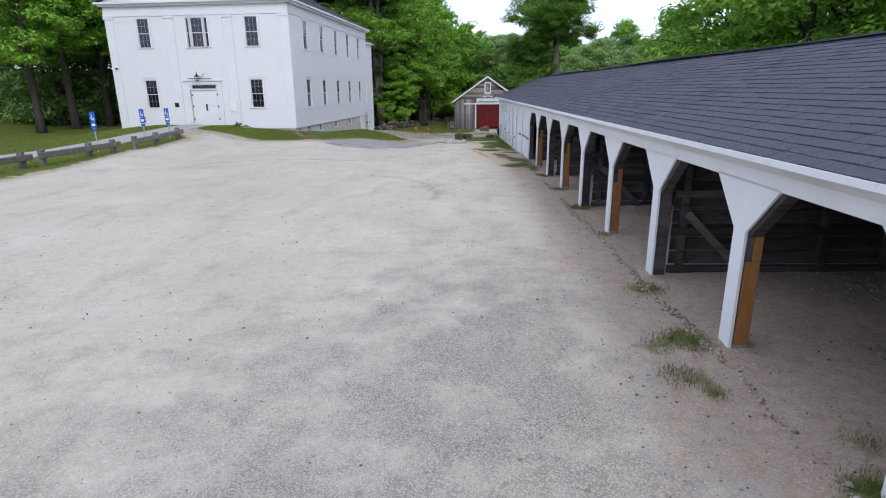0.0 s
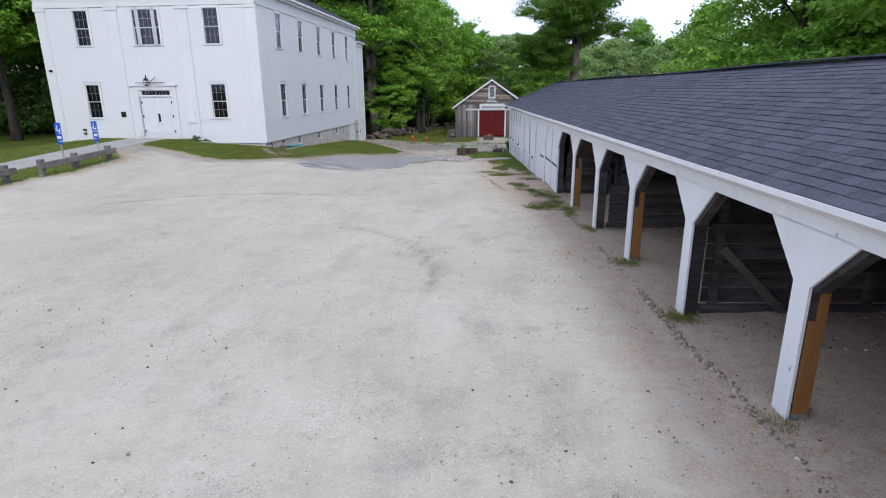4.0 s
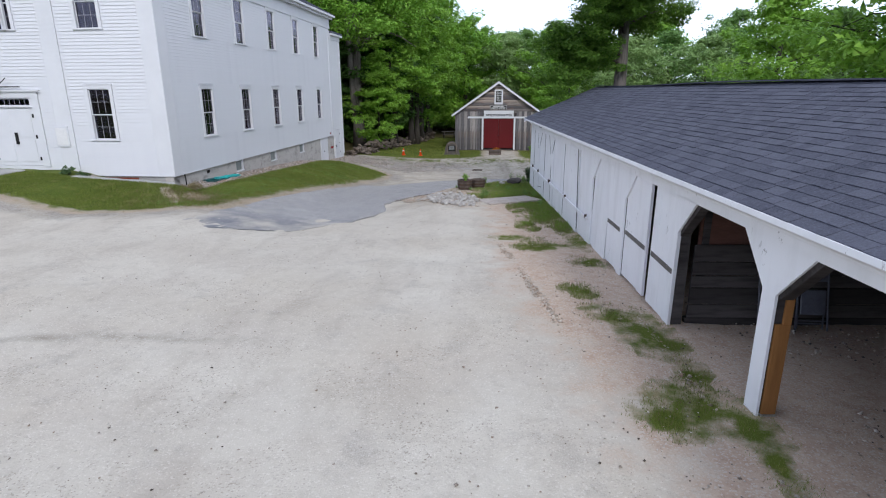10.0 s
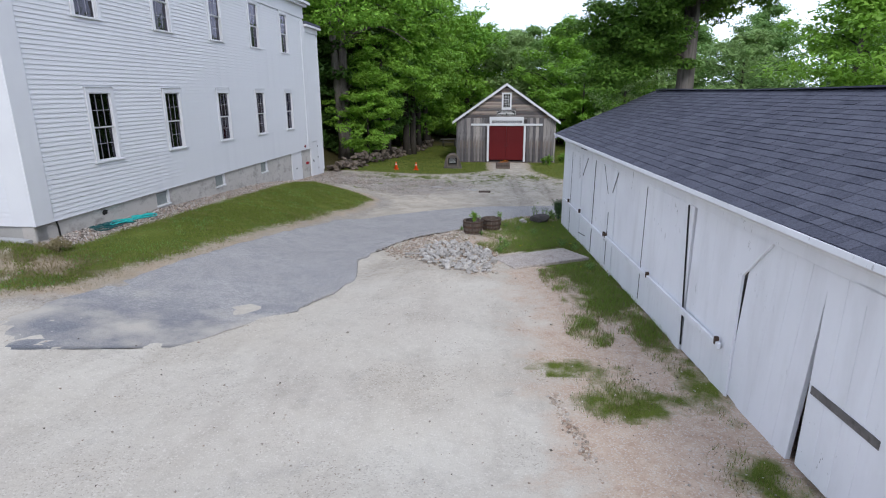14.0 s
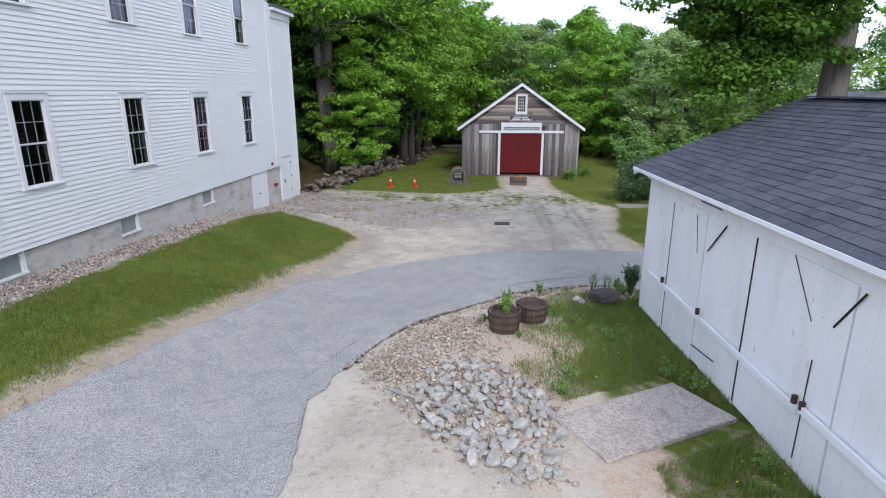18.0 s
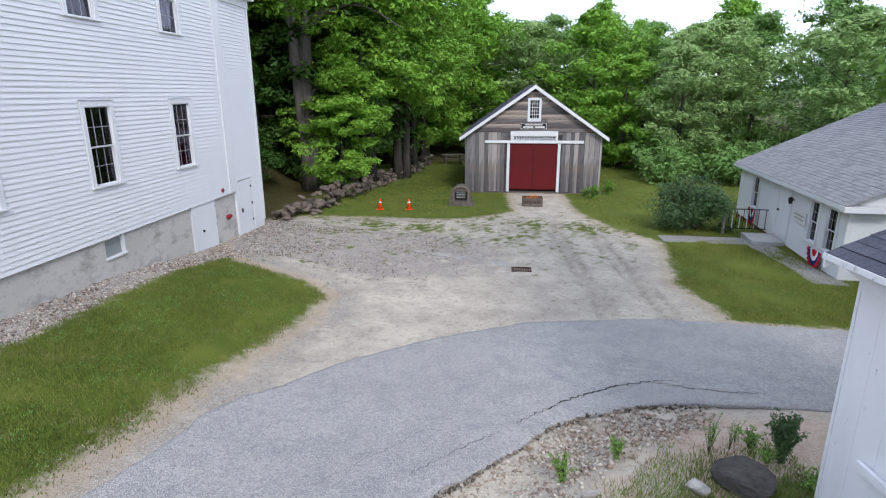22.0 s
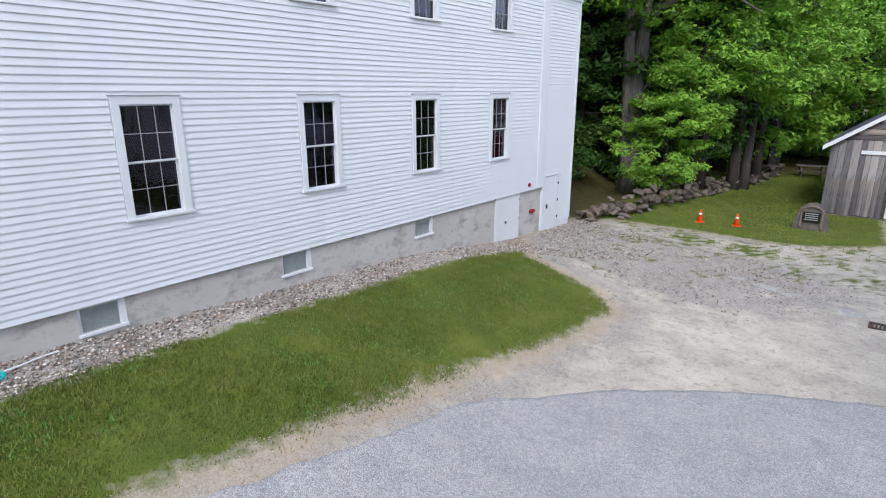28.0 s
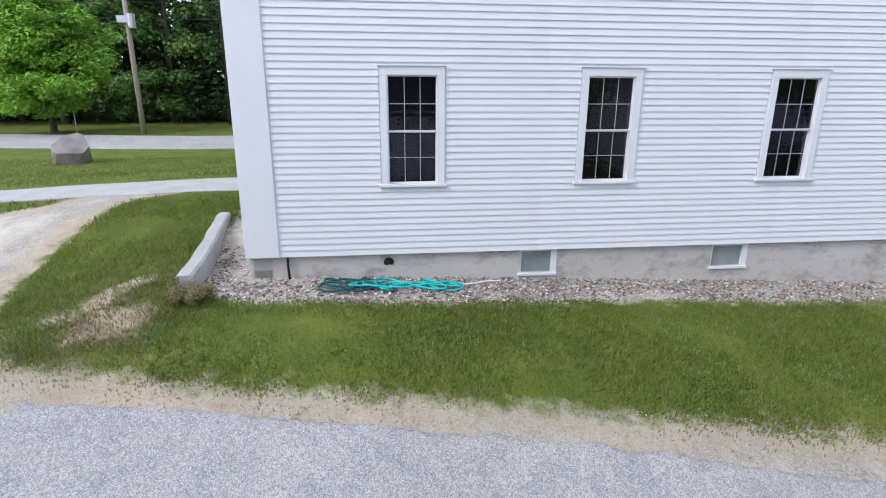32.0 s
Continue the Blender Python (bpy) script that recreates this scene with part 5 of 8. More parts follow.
gab = pydata("gable", [(0, 0.03, BEAVE), (BWID, 0.03, BEAVE), (BWID / 2, 0.03, BPK), (0, 0.13, BEAVE), (BWID, 0.13, BEAVE), (BWID / 2, 0.13, BPK)],
             [(0, 1, 2), (5, 4, 3), (0, 2, 5, 3), (1, 4, 5, 2), (0, 3, 4, 1)], DARKWOOD, BARN, "horizontal weathered gable boards")
z = BEAVE + 0.13
while z < BPK - 0.2:
    h = rng.uniform(0.19, 0.27)
    inset = (z + h - BEAVE) / (BPK - BEAVE) * BWID / 2
    a, b = inset, BWID - inset
    cut = rng.uniform(0.3, 0.7) * (b - a) + a
    for p, q in ((a, cut), (cut, b)):
        if q - p > 0.1:
            piece("board", (q - p - 0.008, 0.026, h - 0.01), ((p + q) / 2, 0.012 - rng.uniform(0, 0.008), z + h / 2), BARNH, gab)
    z += h
for xx, rot, nm in ((0.0, -90, "side_wall"), (BWID, 90, "side_wall")):
    wall_mesh(nm, BLEN, 0.0, BEAVE, [], 0.1, BARNV, BARN, pose(xx, BLEN if rot < 0 else 0.0, 0, 0, 0, rot))
    for i in range(34):
        piece("board", (0.03, 0.265, BEAVE - 0.05), (xx + (-0.012 if rot < 0 else 0.012), 0.14 + i * 0.28, BEAVE / 2 + 0.03), BARNV, BARN)
wall_mesh("back_wall", BWID, 0.0, BEAVE, [], 0.1, BARNV, BARN, pose(BWID, BLEN, 0, 0, 0, 180))
box_part("corner_post", -0.02, 0.1, -0.025, 0.03, 0.0, BEAVE, BARNV, BARN)
for (ea, rb) in ((-0.32, BWID / 2), (BWID + 0.32, BWID / 2)):
    ze = BEAVE - 0.32 * (BPK - BEAVE) / (BWID / 2) + 0.1
    roof_slope("roof", BARN, ea, rb, -0.3, BLEN + 0.3, ze, BPK + 0.1, SHINGLE, 0.4, 0.8)
    bm = bmesh.new()
    vs = [(ea, -0.31, ze - 0.03), (rb, -0.31, BPK + 0.07), (rb, -0.31, BPK - 0.13), (ea, -0.31, ze - 0.22)]
    vs += [(a, b + 0.035, c) for a, b, c in vs]
    pydata("rake_board", vs, [(0, 1, 2, 3), (7, 6, 5, 4), (0, 4, 5, 1), (1, 5, 6, 2), (2, 6, 7, 3), (3, 7, 4, 0)], TRIM, BARN, "white rake board")
    bm.free()
for a, b in ((DX0 + 0.01, (DX0 + DX1) / 2 - 0.006), ((DX0 + DX1) / 2 + 0.006, DX1 - 0.01)):
    d = box_part("barn_door", a, b, 0.05, 0.09, 0.22, DTOP - 0.01, REDPAINT, BARN, "barn-red boarded door")
    nb = 6
    w = (b - a) / nb
    for i in range(nb):
        piece("board", (w - 0.003, 0.018, DTOP - 0.26), (a + (i + 0.5) * w, 0.042, (0.24 + DTOP) / 2), REDPAINT, d)
    box_part("latch", (a + b) / 2 + (0.55 if a < 3 else -0.6), (a + b) / 2 + (0.6 if a < 3 else -0.55), 0.0, 0.034, 1.3, 1.42, BLACKIRON, d)
for a, b, z0, z1, dy in ((DX0 - 0.16, DX0 - 0.002, 0.1, DTOP, -0.03), (DX1 + 0.002, DX1 + 0.16, 0.1, DTOP, -0.03), (1.1, 6.55, DTOP + 0.004, DTOP + 0.16, -0.06), (DX0 + 0.02, DX1 - 0.02, 3.225, 3.5, -0.035), (DX0 + 0.02, DX1 - 0.02, 2.995, 3.018, -0.035),
                     (DX0 + 0.02, 2.698, 3.02, 3.222, -0.035), (5.002, DX1 - 0.02, 3.02, 3.222, -0.035)):
    box_part("door_trim", a, b, dy, 0.0, z0, z1, TRIM, BARN, "white painted trim")
window(core, (2.7, 5.0, 3.02, 3.22), 2, 16, False, "", False)
for i in range(1, 16):
    x = 2.72 + (2.26 * i) / 16
    box_part("muntin", x - 0.016, x + 0.016, -0.03, -0.006, 3.021, 3.221, TRIM, BARN, bevel=0)
box_part("muntin", 2.7, 5.0, -0.033, -0.0305, 3.105, 3.135, TRIM, BARN, bevel=0)
gw = box_part("gable_window", 3.42, 4.16, -0.04, 0.0, 4.02, 5.28, TRIM, BARN, "small many-paned gable window")
box_part("dark_glass", 3.55, 4.03, -0.046, -0.041, 4.2, 5.16, GLASS, gw, bevel=0)
# black sheet behind the glass stands for the unlit loft
box_part("dark_room", 3.55, 4.03, -0.0405, -0.0402, 4.2, 5.16, BLACK, gw, bevel=0)
for i in range(1, 4):
    box_part("muntin", 3.55 + 0.12 * i - 0.012, 3.55 + 0.12 * i + 0.012, -0.056, -0.047, 4.2, 5.16, TRIM, gw, bevel=0)
for i in range(1, 5):
    box_part("muntin", 3.55, 4.03, -0.058, -0.0475, 4.2 + 0.192 * i - 0.012, 4.2 + 0.192 * i + 0.012, TRIM, gw, bevel=0)
sg = box_part("barn_sign", 3.05, 4.5, -0.05, -0.012, 3.6, 3.96, BLACK, BARN, "black barn sign with pale border and lettering bars")
for a, b, c, d in ((3.07, 4.48, 3.92, 3.94), (3.07, 4.48, 3.62, 3.64), (3.07, 3.09, 3.64, 3.92), (4.46, 4.48, 3.64, 3.92), (3.3, 4.25, 3.82, 3.87), (3.18, 3.75, 3.69, 3.76), (3.82, 4.38, 3.69, 3.76)):
    box_part("lettering_bar", a, b, -0.056, -0.0505, c, d, WHITEPL, sg, bevel=0)
box_part("stone_sill", -0.1, BWID + 0.1, -0.05, BLEN, -0.4, 0.06, WALLSTONE, BARN)
box_part("floor", 0.12, BWID - 0.12, 0.16, BLEN - 0.12, 0.06, 0.12, DARKWOOD, BARN)

# ---- side house ----
HOUSE = empty("side_house", pose(8.42, 50.4, -1.6, 0, 0, -8.6), "low white clapboard house with grey shingle roof and bunting", "house")
HH, HLEN, HWID = 2.25, 9.6, 11.5
hopen = [(0.55, 1.15, 0.72, 1.98), (1.75, 2.3, 0.72, 1.98), (7.2, 7.85, 0.75, 1.95)]
flip = [(HLEN - b, HLEN - a, c, d) for a, b, c, d in hopen]
hw = wall_mesh("wall_side", HLEN, 0.1, HH, flip, 0.15, TRIM, HOUSE, pose(0, HLEN, 0, 0, 0, -90), "white clapboard wall")
for o in flip:
    window(hw, o)
dop = (HLEN - 4.95, HLEN - 3.95, 0.3, 2.1)
side_boards(hw, 0.12, HLEN - 0.12, 0.1, HH, [grown(o) for o in flip] + [(dop[0] - 0.15, dop[1] + 0.15, 0.1, 2.25)])
hd = box_part("door", dop[0], dop[1], -0.045, 0.0, dop[2], dop[3], TRIM, hw, "white panelled side door")
for a, b, c, d in ((dop[0] - 0.12, dop[0] - 0.002, 0.3, 2.12), (dop[1] + 0.002, dop[1] + 0.12, 0.3, 2.12), (dop[0] - 0.14, dop[1] + 0.14, 2.122, 2.2)):
    box_part("door_casing", a, b, -0.07, 0.0, c, d, TRIM, hw)
box_part("door_handle", dop[0] + 0.07, dop[0] + 0.12, -0.1, -0.046, 1.15, 1.22, BLACKIRON, hd)
hf = wall_mesh("wall_gable", HWID, 0.1, HH, [], 0.15, TRIM, HOUSE, Matrix(), "white clapboard gable end")
side_boards(hf, 0.12, HWID, 0.1, HH + 0.1, [])
for w, ln in ((hw, HLEN), (hf, HWID)):
    box_part("corner_board", -0.02, 0.12, -0.03, 0.0, 0.1, HH, TRIM, w)
    box_part("corner_board", ln - 0.12, ln + 0.02, -0.03, 0.0, 0.1, HH, TRIM, w)
    box_part("frieze", 0.0, ln, -0.035, 0.0, HH - 0.14, HH + 0.02, TRIM, w)
wall_mesh("wall_back", HWID, 0.1, HH, [], 0.15, WHITE, HOUSE, pose(HWID, HLEN, 0, 0, 0, 180))
rz = HH + 0.1 + 6.05 * 0.465
roof_slope("roof", HOUSE, -0.3, HWID / 2, -0.35, HLEN + 0.3, HH + 0.05, rz, SHINGLE2, 0.15, 0.34, label="grey asphalt shingle roof")
roof_slope("roof", HOUSE, HWID + 0.3, HWID / 2, -0.35, HLEN + 0.3, HH + 0.05, rz, SHINGLE2, 0.5, 0.8)
pydata("gable", [(0, 0.0, HH), (HWID, 0.0, HH), (HWID / 2, 0.0, rz - 0.12), (0, 0.1, HH), (HWID, 0.1, HH), (HWID / 2, 0.1, rz - 0.12)],
       [(0, 1, 2), (5, 4, 3), (0, 2, 5, 3), (1, 4, 5, 2), (0, 3, 4, 1)], WHITE, HOUSE)
box_part("eave_board", -0.31, -0.28, -0.35, HLEN + 0.3, HH - 0.1, HH + 0.04, TRIM, HOUSE)
box_part("soffit", -0.28, 0.0, -0.35, HLEN + 0.3, HH - 0.08, HH - 0.05, TRIM, HOUSE)
box_part("cornice_return", -0.34, 1.0, -0.4, -0.04, HH - 0.12, HH + 0.04, TRIM, HOUSE)
box_part("foundation", 0.03, HWID, 0.03, HLEN, -0.6, 0.1, BRICK, HOUSE, "red brick foundation")
st = box_part("door_step", -1.1, -0.06, 3.8, 5.15, -0.2, 0.2, CONCRETE, HOUSE, "concrete door step", 0.015)

# splits in the far doors
for ya_, za_, yb_, zb_, wd in ((36.86, 1.82, 37.33, 1.33, 0.011), (34.18, 1.83, 34.51, 1.36, 0.011), (35.29, 1.87, 34.84, 1.28, 0.003), (37.81, 1.77, 37.66, 1.2, 0.0025), (37.47, -0.24, 36.71, -0.15, 0.009), (36.07, 1.86, 36.09, -0.4, 0.011), (38.72, 1.8, 38.72, -0.55, 0.004), (34.72, 0.9, 34.74, -0.3, 0.005), (30.64, 1.86, 30.38, -0.2, 0.022), (32.4, 1.84, 32.4, -0.25, 0.004)):
    bm = bmesh.new()
    ln, ang = math.hypot(yb_ - ya_, zb_ - za_), math.atan2(zb_ - za_, yb_ - ya_)
    add_box(bm, -0.024, -0.016, -ln / 2, ln / 2, -wd, wd, 0, Matrix.Translation((0, (ya_ + yb_) / 2, (za_ + zb_) / 2)) @ Matrix.Rotation(ang, 4, "X"))
    part("split", bm, BLACK, SHED)

# ---- trees ----
def leaf_cloud(rng, centres, radii, per, size, flat=0.62, single=False):
    """Small bent leaves scattered in clumps; returns vertices and faces."""
    cs = np.repeat(np.array(centres), per, 0)
    rs = np.repeat(np.array(radii), per)
    n = len(cs)
    d = rng.normal(size=(n, 3))
    d /= np.linalg.norm(d, axis=1)[:, None]
    r = rs * rng.uniform(0.25, 1.0, n) ** 0.6
    p = cs + d * r[:, None] * np.array([1, 1, flat])
    nrm = d * 0.6 + rng.normal(0, 0.5, (n, 3)) + np.array([0, 0, 1.05])
    nrm /= np.linalg.norm(nrm, axis=1)[:, None]
    a = np.cross(nrm, rng.normal(size=(n, 3)))
    a /= np.linalg.norm(a, axis=1)[:, None] + 1e-9
    b = np.cross(nrm, a)
    s = size * rng.uniform(0.6, 1.35, n)[:, None]
    v = np.stack([p - a * s * 0.5, p + b * s * 0.42 - nrm * s * 0.1, p + a * s * 0.62, p - b * s * 0.42 - nrm * s * 0.1], 1).reshape(-1, 3)
    if single:
        v = np.stack([p - a * s * 0.55 + b * s * 0.1, p + b * s * 0.5 - nrm * s * 0.08, p + a * s * 0.6 - b * s * 0.2], 1).reshape(-1, 3)
        return v, np.arange(n * 3).reshape(-1, 3)
    i = np.arange(n)[:, None] * 4
    f = np.concatenate([i + [[0, 1, 2]], i + [[0, 2, 3]]], 1).reshape(-1, 3)
    return v, f


def tri_mesh(name, v, f, material):
    me = bpy.data.meshes.new(name)
    me.vertices.add(len(v))
    me.vertices.foreach_set("co", np.ascontiguousarray(v, np.float32).ravel())
    me.loops.add(f.size)
    me.loops.foreach_set("vertex_index", np.ascontiguousarray(f, np.int32).ravel())
    me.polygons.add(len(f))
    me.polygons.foreach_set("loop_start", np.arange(0, f.size, 3))
    me.update(calc_edges=True)
    me.materials.append(material)
    return me


def tree(seed, height, spread, trunk_r, clear, clumps, per, leaf, material, label, category="tree", twin=False, single=True, bark=None, flat=0.6, fill=1.0, rise=(-0.25, 0.7)):
    """A broadleaf tree: tapered trunk, limbs, and a crown of leaf clumps hung on the limbs with gaps between."""
    rng = np.random.default_rng(seed)
    base = empty("tree", Matrix(), label, category)
    bm = bmesh.new()
    stems = [(0.0, 0.0)] if not twin else [(0.0, 0.0), (1.0, 0.35)]
    centres, radii = [], []
    for si, (lean, turn) in enumerate(stems):
        ph = rng.uniform(0, 6.3)
        pts, rad = [], []
        for i in range(9):
            t = i / 8
            pts.append((math.cos(ph) * (0.25 * math.sin(t * 3.0) + lean * 0.35 * t * 1.6) * spread * 0.18, math.sin(ph) * (0.2 * math.sin(t * 2.2 + 1) - 0.168 + lean * 0.3 * t) * spread * 0.18, t * height * 0.93 - 0.35))
            rad.append(trunk_r * ((1 - t) ** 0.8 * (1.0 if si == 0 else 0.75) + 0.05) * (1.35 if i == 0 else 1.0))
        add_tube(bm, pts, rad, 9)
        for k in range(clumps):
            t = clear + (1 - clear) * (k + rng.uniform(0, 1)) / clumps
            j = min(7, int(t * 8))
            o = np.array(pts[j]) + (np.array(pts[j + 1]) - np.array(pts[j])) * (t * 8 - j)
            prof = math.sin(math.pi * min(1, max(0.06, (t - clear * 0.7) / (1.04 - clear * 0.7))) ** 0.75)
            reach = spread * prof * rng.uniform(0.45, 1.05) + 0.3
            az = k * 2.4 + rng.uniform(-0.6, 0.6)
            tip = o + np.array([math.cos(az) * reach, math.sin(az) * reach, reach * rng.uniform(*rise)])
            mid = (o + tip) / 2 + np.array([0, 0, reach * 0.12])
            if k % 2 == 0:
                r0 = trunk_r * (0.30 * (1 - t) + 0.06)
                add_tube(bm, [tuple(o), tuple(mid), tuple(tip)], [r0, r0 * 0.6, r0 * 0.2], 5, False)
            side = np.array([-math.sin(az), math.cos(az), 0.0]) * reach
            for u, w in ((1.0, 0.0), (0.86, 0.24), (0.8, -0.26), (0.62, 0.16), (0.55, -0.14), (0.36, 0.0)):
                q = max(0.3, fill * spread * rng.uniform(0.10, 0.25))
                droop = np.array([0, 0, reach * rng.uniform(-0.14, 0.08) + 0.12 * reach * (1 - u)])
                centres.append(o + (tip - o) * u + side * w * rng.uniform(0.6, 1.3) + droop)
                radii.append(q)
    part("trunk", bm, bark or BARK, base, flat=False)
    v, f = leaf_cloud(rng, centres, radii, max(30, int(per * 0.6)), leaf, flat * 1.05, single)
    link("crown", tri_mesh("crown", v, f, material), None, base)
    return base


def conifer(seed, height, spread, label):
    rng = np.random.default_rng(seed)
    base = empty("conifer", Matrix(), label, "tree")
    bm = bmesh.new()
    add_tube(bm, [(0, 0, -0.3), (0.05, 0, height * 0.5), (0, 0, height)], [0.22, 0.13, 0.02], 7)
    cs, rs = [], []
    for i in range(26):
        t = 0.12 + 0.86 * i / 26
        for k in range(6):
            az = k * 1.05 + i * 0.6
            for q in (0.45, 0.9):
                r = spread * (1 - t) ** 0.8 * q * rng.uniform(0.8, 1.1)
                cs.append((math.cos(az) * r, math.sin(az) * r, height * t - r * 0.25))
                rs.append(0.42 * (1.2 - t))
    part("trunk", bm, BARK, base, flat=False)
    v, f = leaf_cloud(rng, cs, rs, 14, 0.2, 0.35)
    link("crown", tri_mesh("crown", v, f, NEEDLE), None, base)
    return base


def place(ob, x, y, s=1.0, turn=0.0, z=None):
    return Matrix.Translation((x, y, (gz(x, y) if z is None else z))) @ Matrix.Rotation(turn, 4, "Z") @ Matrix.Diagonal((s, s, s, 1))


def copy_at(ob, m, label=""):
    c = copy_thing(ob, m)
    c.matrix_basis = m
    if label:
        c["label"] = label
    return c


# big trees by the hall, the barn and the shed
PROTO = {}


def proto(key, h, ob):
    PROTO[key] = (h, ob)
    return ob


maple = tree(21, 21, 6.6, 0.47, 0.42, 40, 210, 0.24, LEAF1, "tall old maple with grey furrowed twin trunk", twin=True, bark=MAPLEBARK, flat=0.45)
maple.matrix_basis = place(maple, -10.7, 64.3, 1.0, 0.5)
inv = maple.matrix_basis.inverted()
for pts, r in ((((-10.5, 64.2, 6.3), (-9.8, 64.0, 7.4), (-8.4, 64.0, 7.9), (-7.7, 64.0, 7.9), (-6.8, 64.0, 7.55), (-5.65, 64.0, 6.8)), 0.13), (((-10.4, 64.2, 3.7), (-9.6, 64.0, 4.4), (-8.9, 63.9, 4.7), (-8.1, 63.8, 4.1)), 0.1)):
    bm = bmesh.new()
    add_tube(bm, [tuple(inv @ Vector(p)) for p in pts], [r * (1 - 0.75 * i / (len(pts) - 1)) for i in range(len(pts))], 7, False)
    part("limb", bm, MAPLEBARK, maple, "bare arching grey limb", flat=False)
near = tree(27, 15.5, 2.9, 0.34, 0.46, 80, 560, 0.115, LEAFN, "leafy sugar maple standing behind the shed", single=True, bark=MAPLEBARK, flat=0.55, fill=1.2, rise=(-0.1, 0.4))
near.matrix_basis = place(near, 5.5, 41.4, 1.0, 1.2)
inv = near.matrix_basis.inverted()
lrng_ = np.random.default_rng(61)
lcs, lrs = [], []
for pts, r in ((((5.5, 41.3, 4.6), (4.5, 41.0, 5.5), (3.3, 40.8, 5.6), (2.4, 40.9, 5.0)), 0.10), (((5.5, 41.3, 5.6), (4.9, 39.6, 6.9), (3.9, 38.2, 7.2), (2.6, 37.2, 6.9)), 0.09), (((5.5, 41.3, 4.4), (4.5, 41.0, 4.8), (3.5, 40.7, 4.4), (2.75, 40.4, 3.7)), 0.07)):
    bm = bmesh.new()
    add_tube(bm, [tuple(inv @ Vector(p)) for p in pts], [r * (1 - 0.8 * i / (len(pts) - 1)) for i in range(len(pts))], 7, False)
    part("limb", bm, BARK, near, flat=False)
    for i in range(62):
        t = lrng_.uniform(0.2, 1.0) * (len(pts) - 1)
        j = min(len(pts) - 2, int(t))
        p = np.array(pts[j]) + (np.array(pts[j + 1]) - np.array(pts[j])) * (t - j) + lrng_.normal(0, 1, 3) * np.array([0.45, 0.5, 0.35])
        lcs.append(tuple(inv @ Vector(p)))
        lrs.append(lrng_.uniform(0.35, 0.6))
v, f = leaf_cloud(lrng_, lcs, lrs, 300, 0.088, 0.45, False)
link("limb_leaves", tri_mesh("limb_leaves", v, f, LEAFN), None, near)
proto("s", 15, tree(22, 15, 5.6, 0.36, 0.08, 46, 118, 0.32, LEAF1, "leafy sugar maple with bright green crown")).matrix_basis = place(None, -8.5, 76, 1.0, 0.2)
proto("o", 17, tree(23, 17, 6.0, 0.34, 0.07, 46, 118, 0.32, LEAF2, "tall woodland tree with dark green leaves")).matrix_basis = place(None, -15.5, 68, 1.0, 0.3)
proto("a", 14, tree(24, 14, 5.0, 0.26, 0.04, 44, 118, 0.32, LEAF3, "woodland tree with pale green leaves")).matrix_basis = place(None, 15.5, 90, 0.8, 0.3)
proto("y", 9.5, tree(25, 9.5, 3.4, 0.15, 0.05, 38, 160, 0.22, LEAF1, "young maple with bright green leaves", flat=0.45)).matrix_basis = place(None, 9.2, 78, 0.95, 0.3)
proto("w", 17, tree(28, 17, 4.6, 0.30, 0.38, 42, 150, 0.26, LEAF1, "woodland maple with bare dark lower trunk", flat=0.45)).matrix_basis = place(None, -8.2, 68.1, 1.0, 0.3)
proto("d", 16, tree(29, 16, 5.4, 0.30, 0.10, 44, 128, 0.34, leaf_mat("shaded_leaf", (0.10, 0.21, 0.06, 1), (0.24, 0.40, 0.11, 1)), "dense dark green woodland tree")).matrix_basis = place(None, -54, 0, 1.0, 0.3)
proto("k", 17, tree(33, 17, 5.2, 0.30, 0.16, 50, 150, 0.34, LEAFD, "tall woodland tree with leaves coloured dark for the wood's shade", flat=0.5)).matrix_basis = place(None, -16.5, 67, 1.0, 0.9)
lone = tree(30, 9.2, 3.9, 0.2, 0.16, 64, 250, 0.22, LEAF1, "round full-crowned maple beside the street", flat=0.6, fill=1.1)
lone.matrix_basis = place(lone, -42.6, 17.3, 1.0, 0.4)
spruce = conifer(26, 14, 3.2, "dark narrow conifer at the wood's edge")
spruce.matrix_basis = place(spruce, -50, 27, 1.0, 0)
trng = random.Random(5)
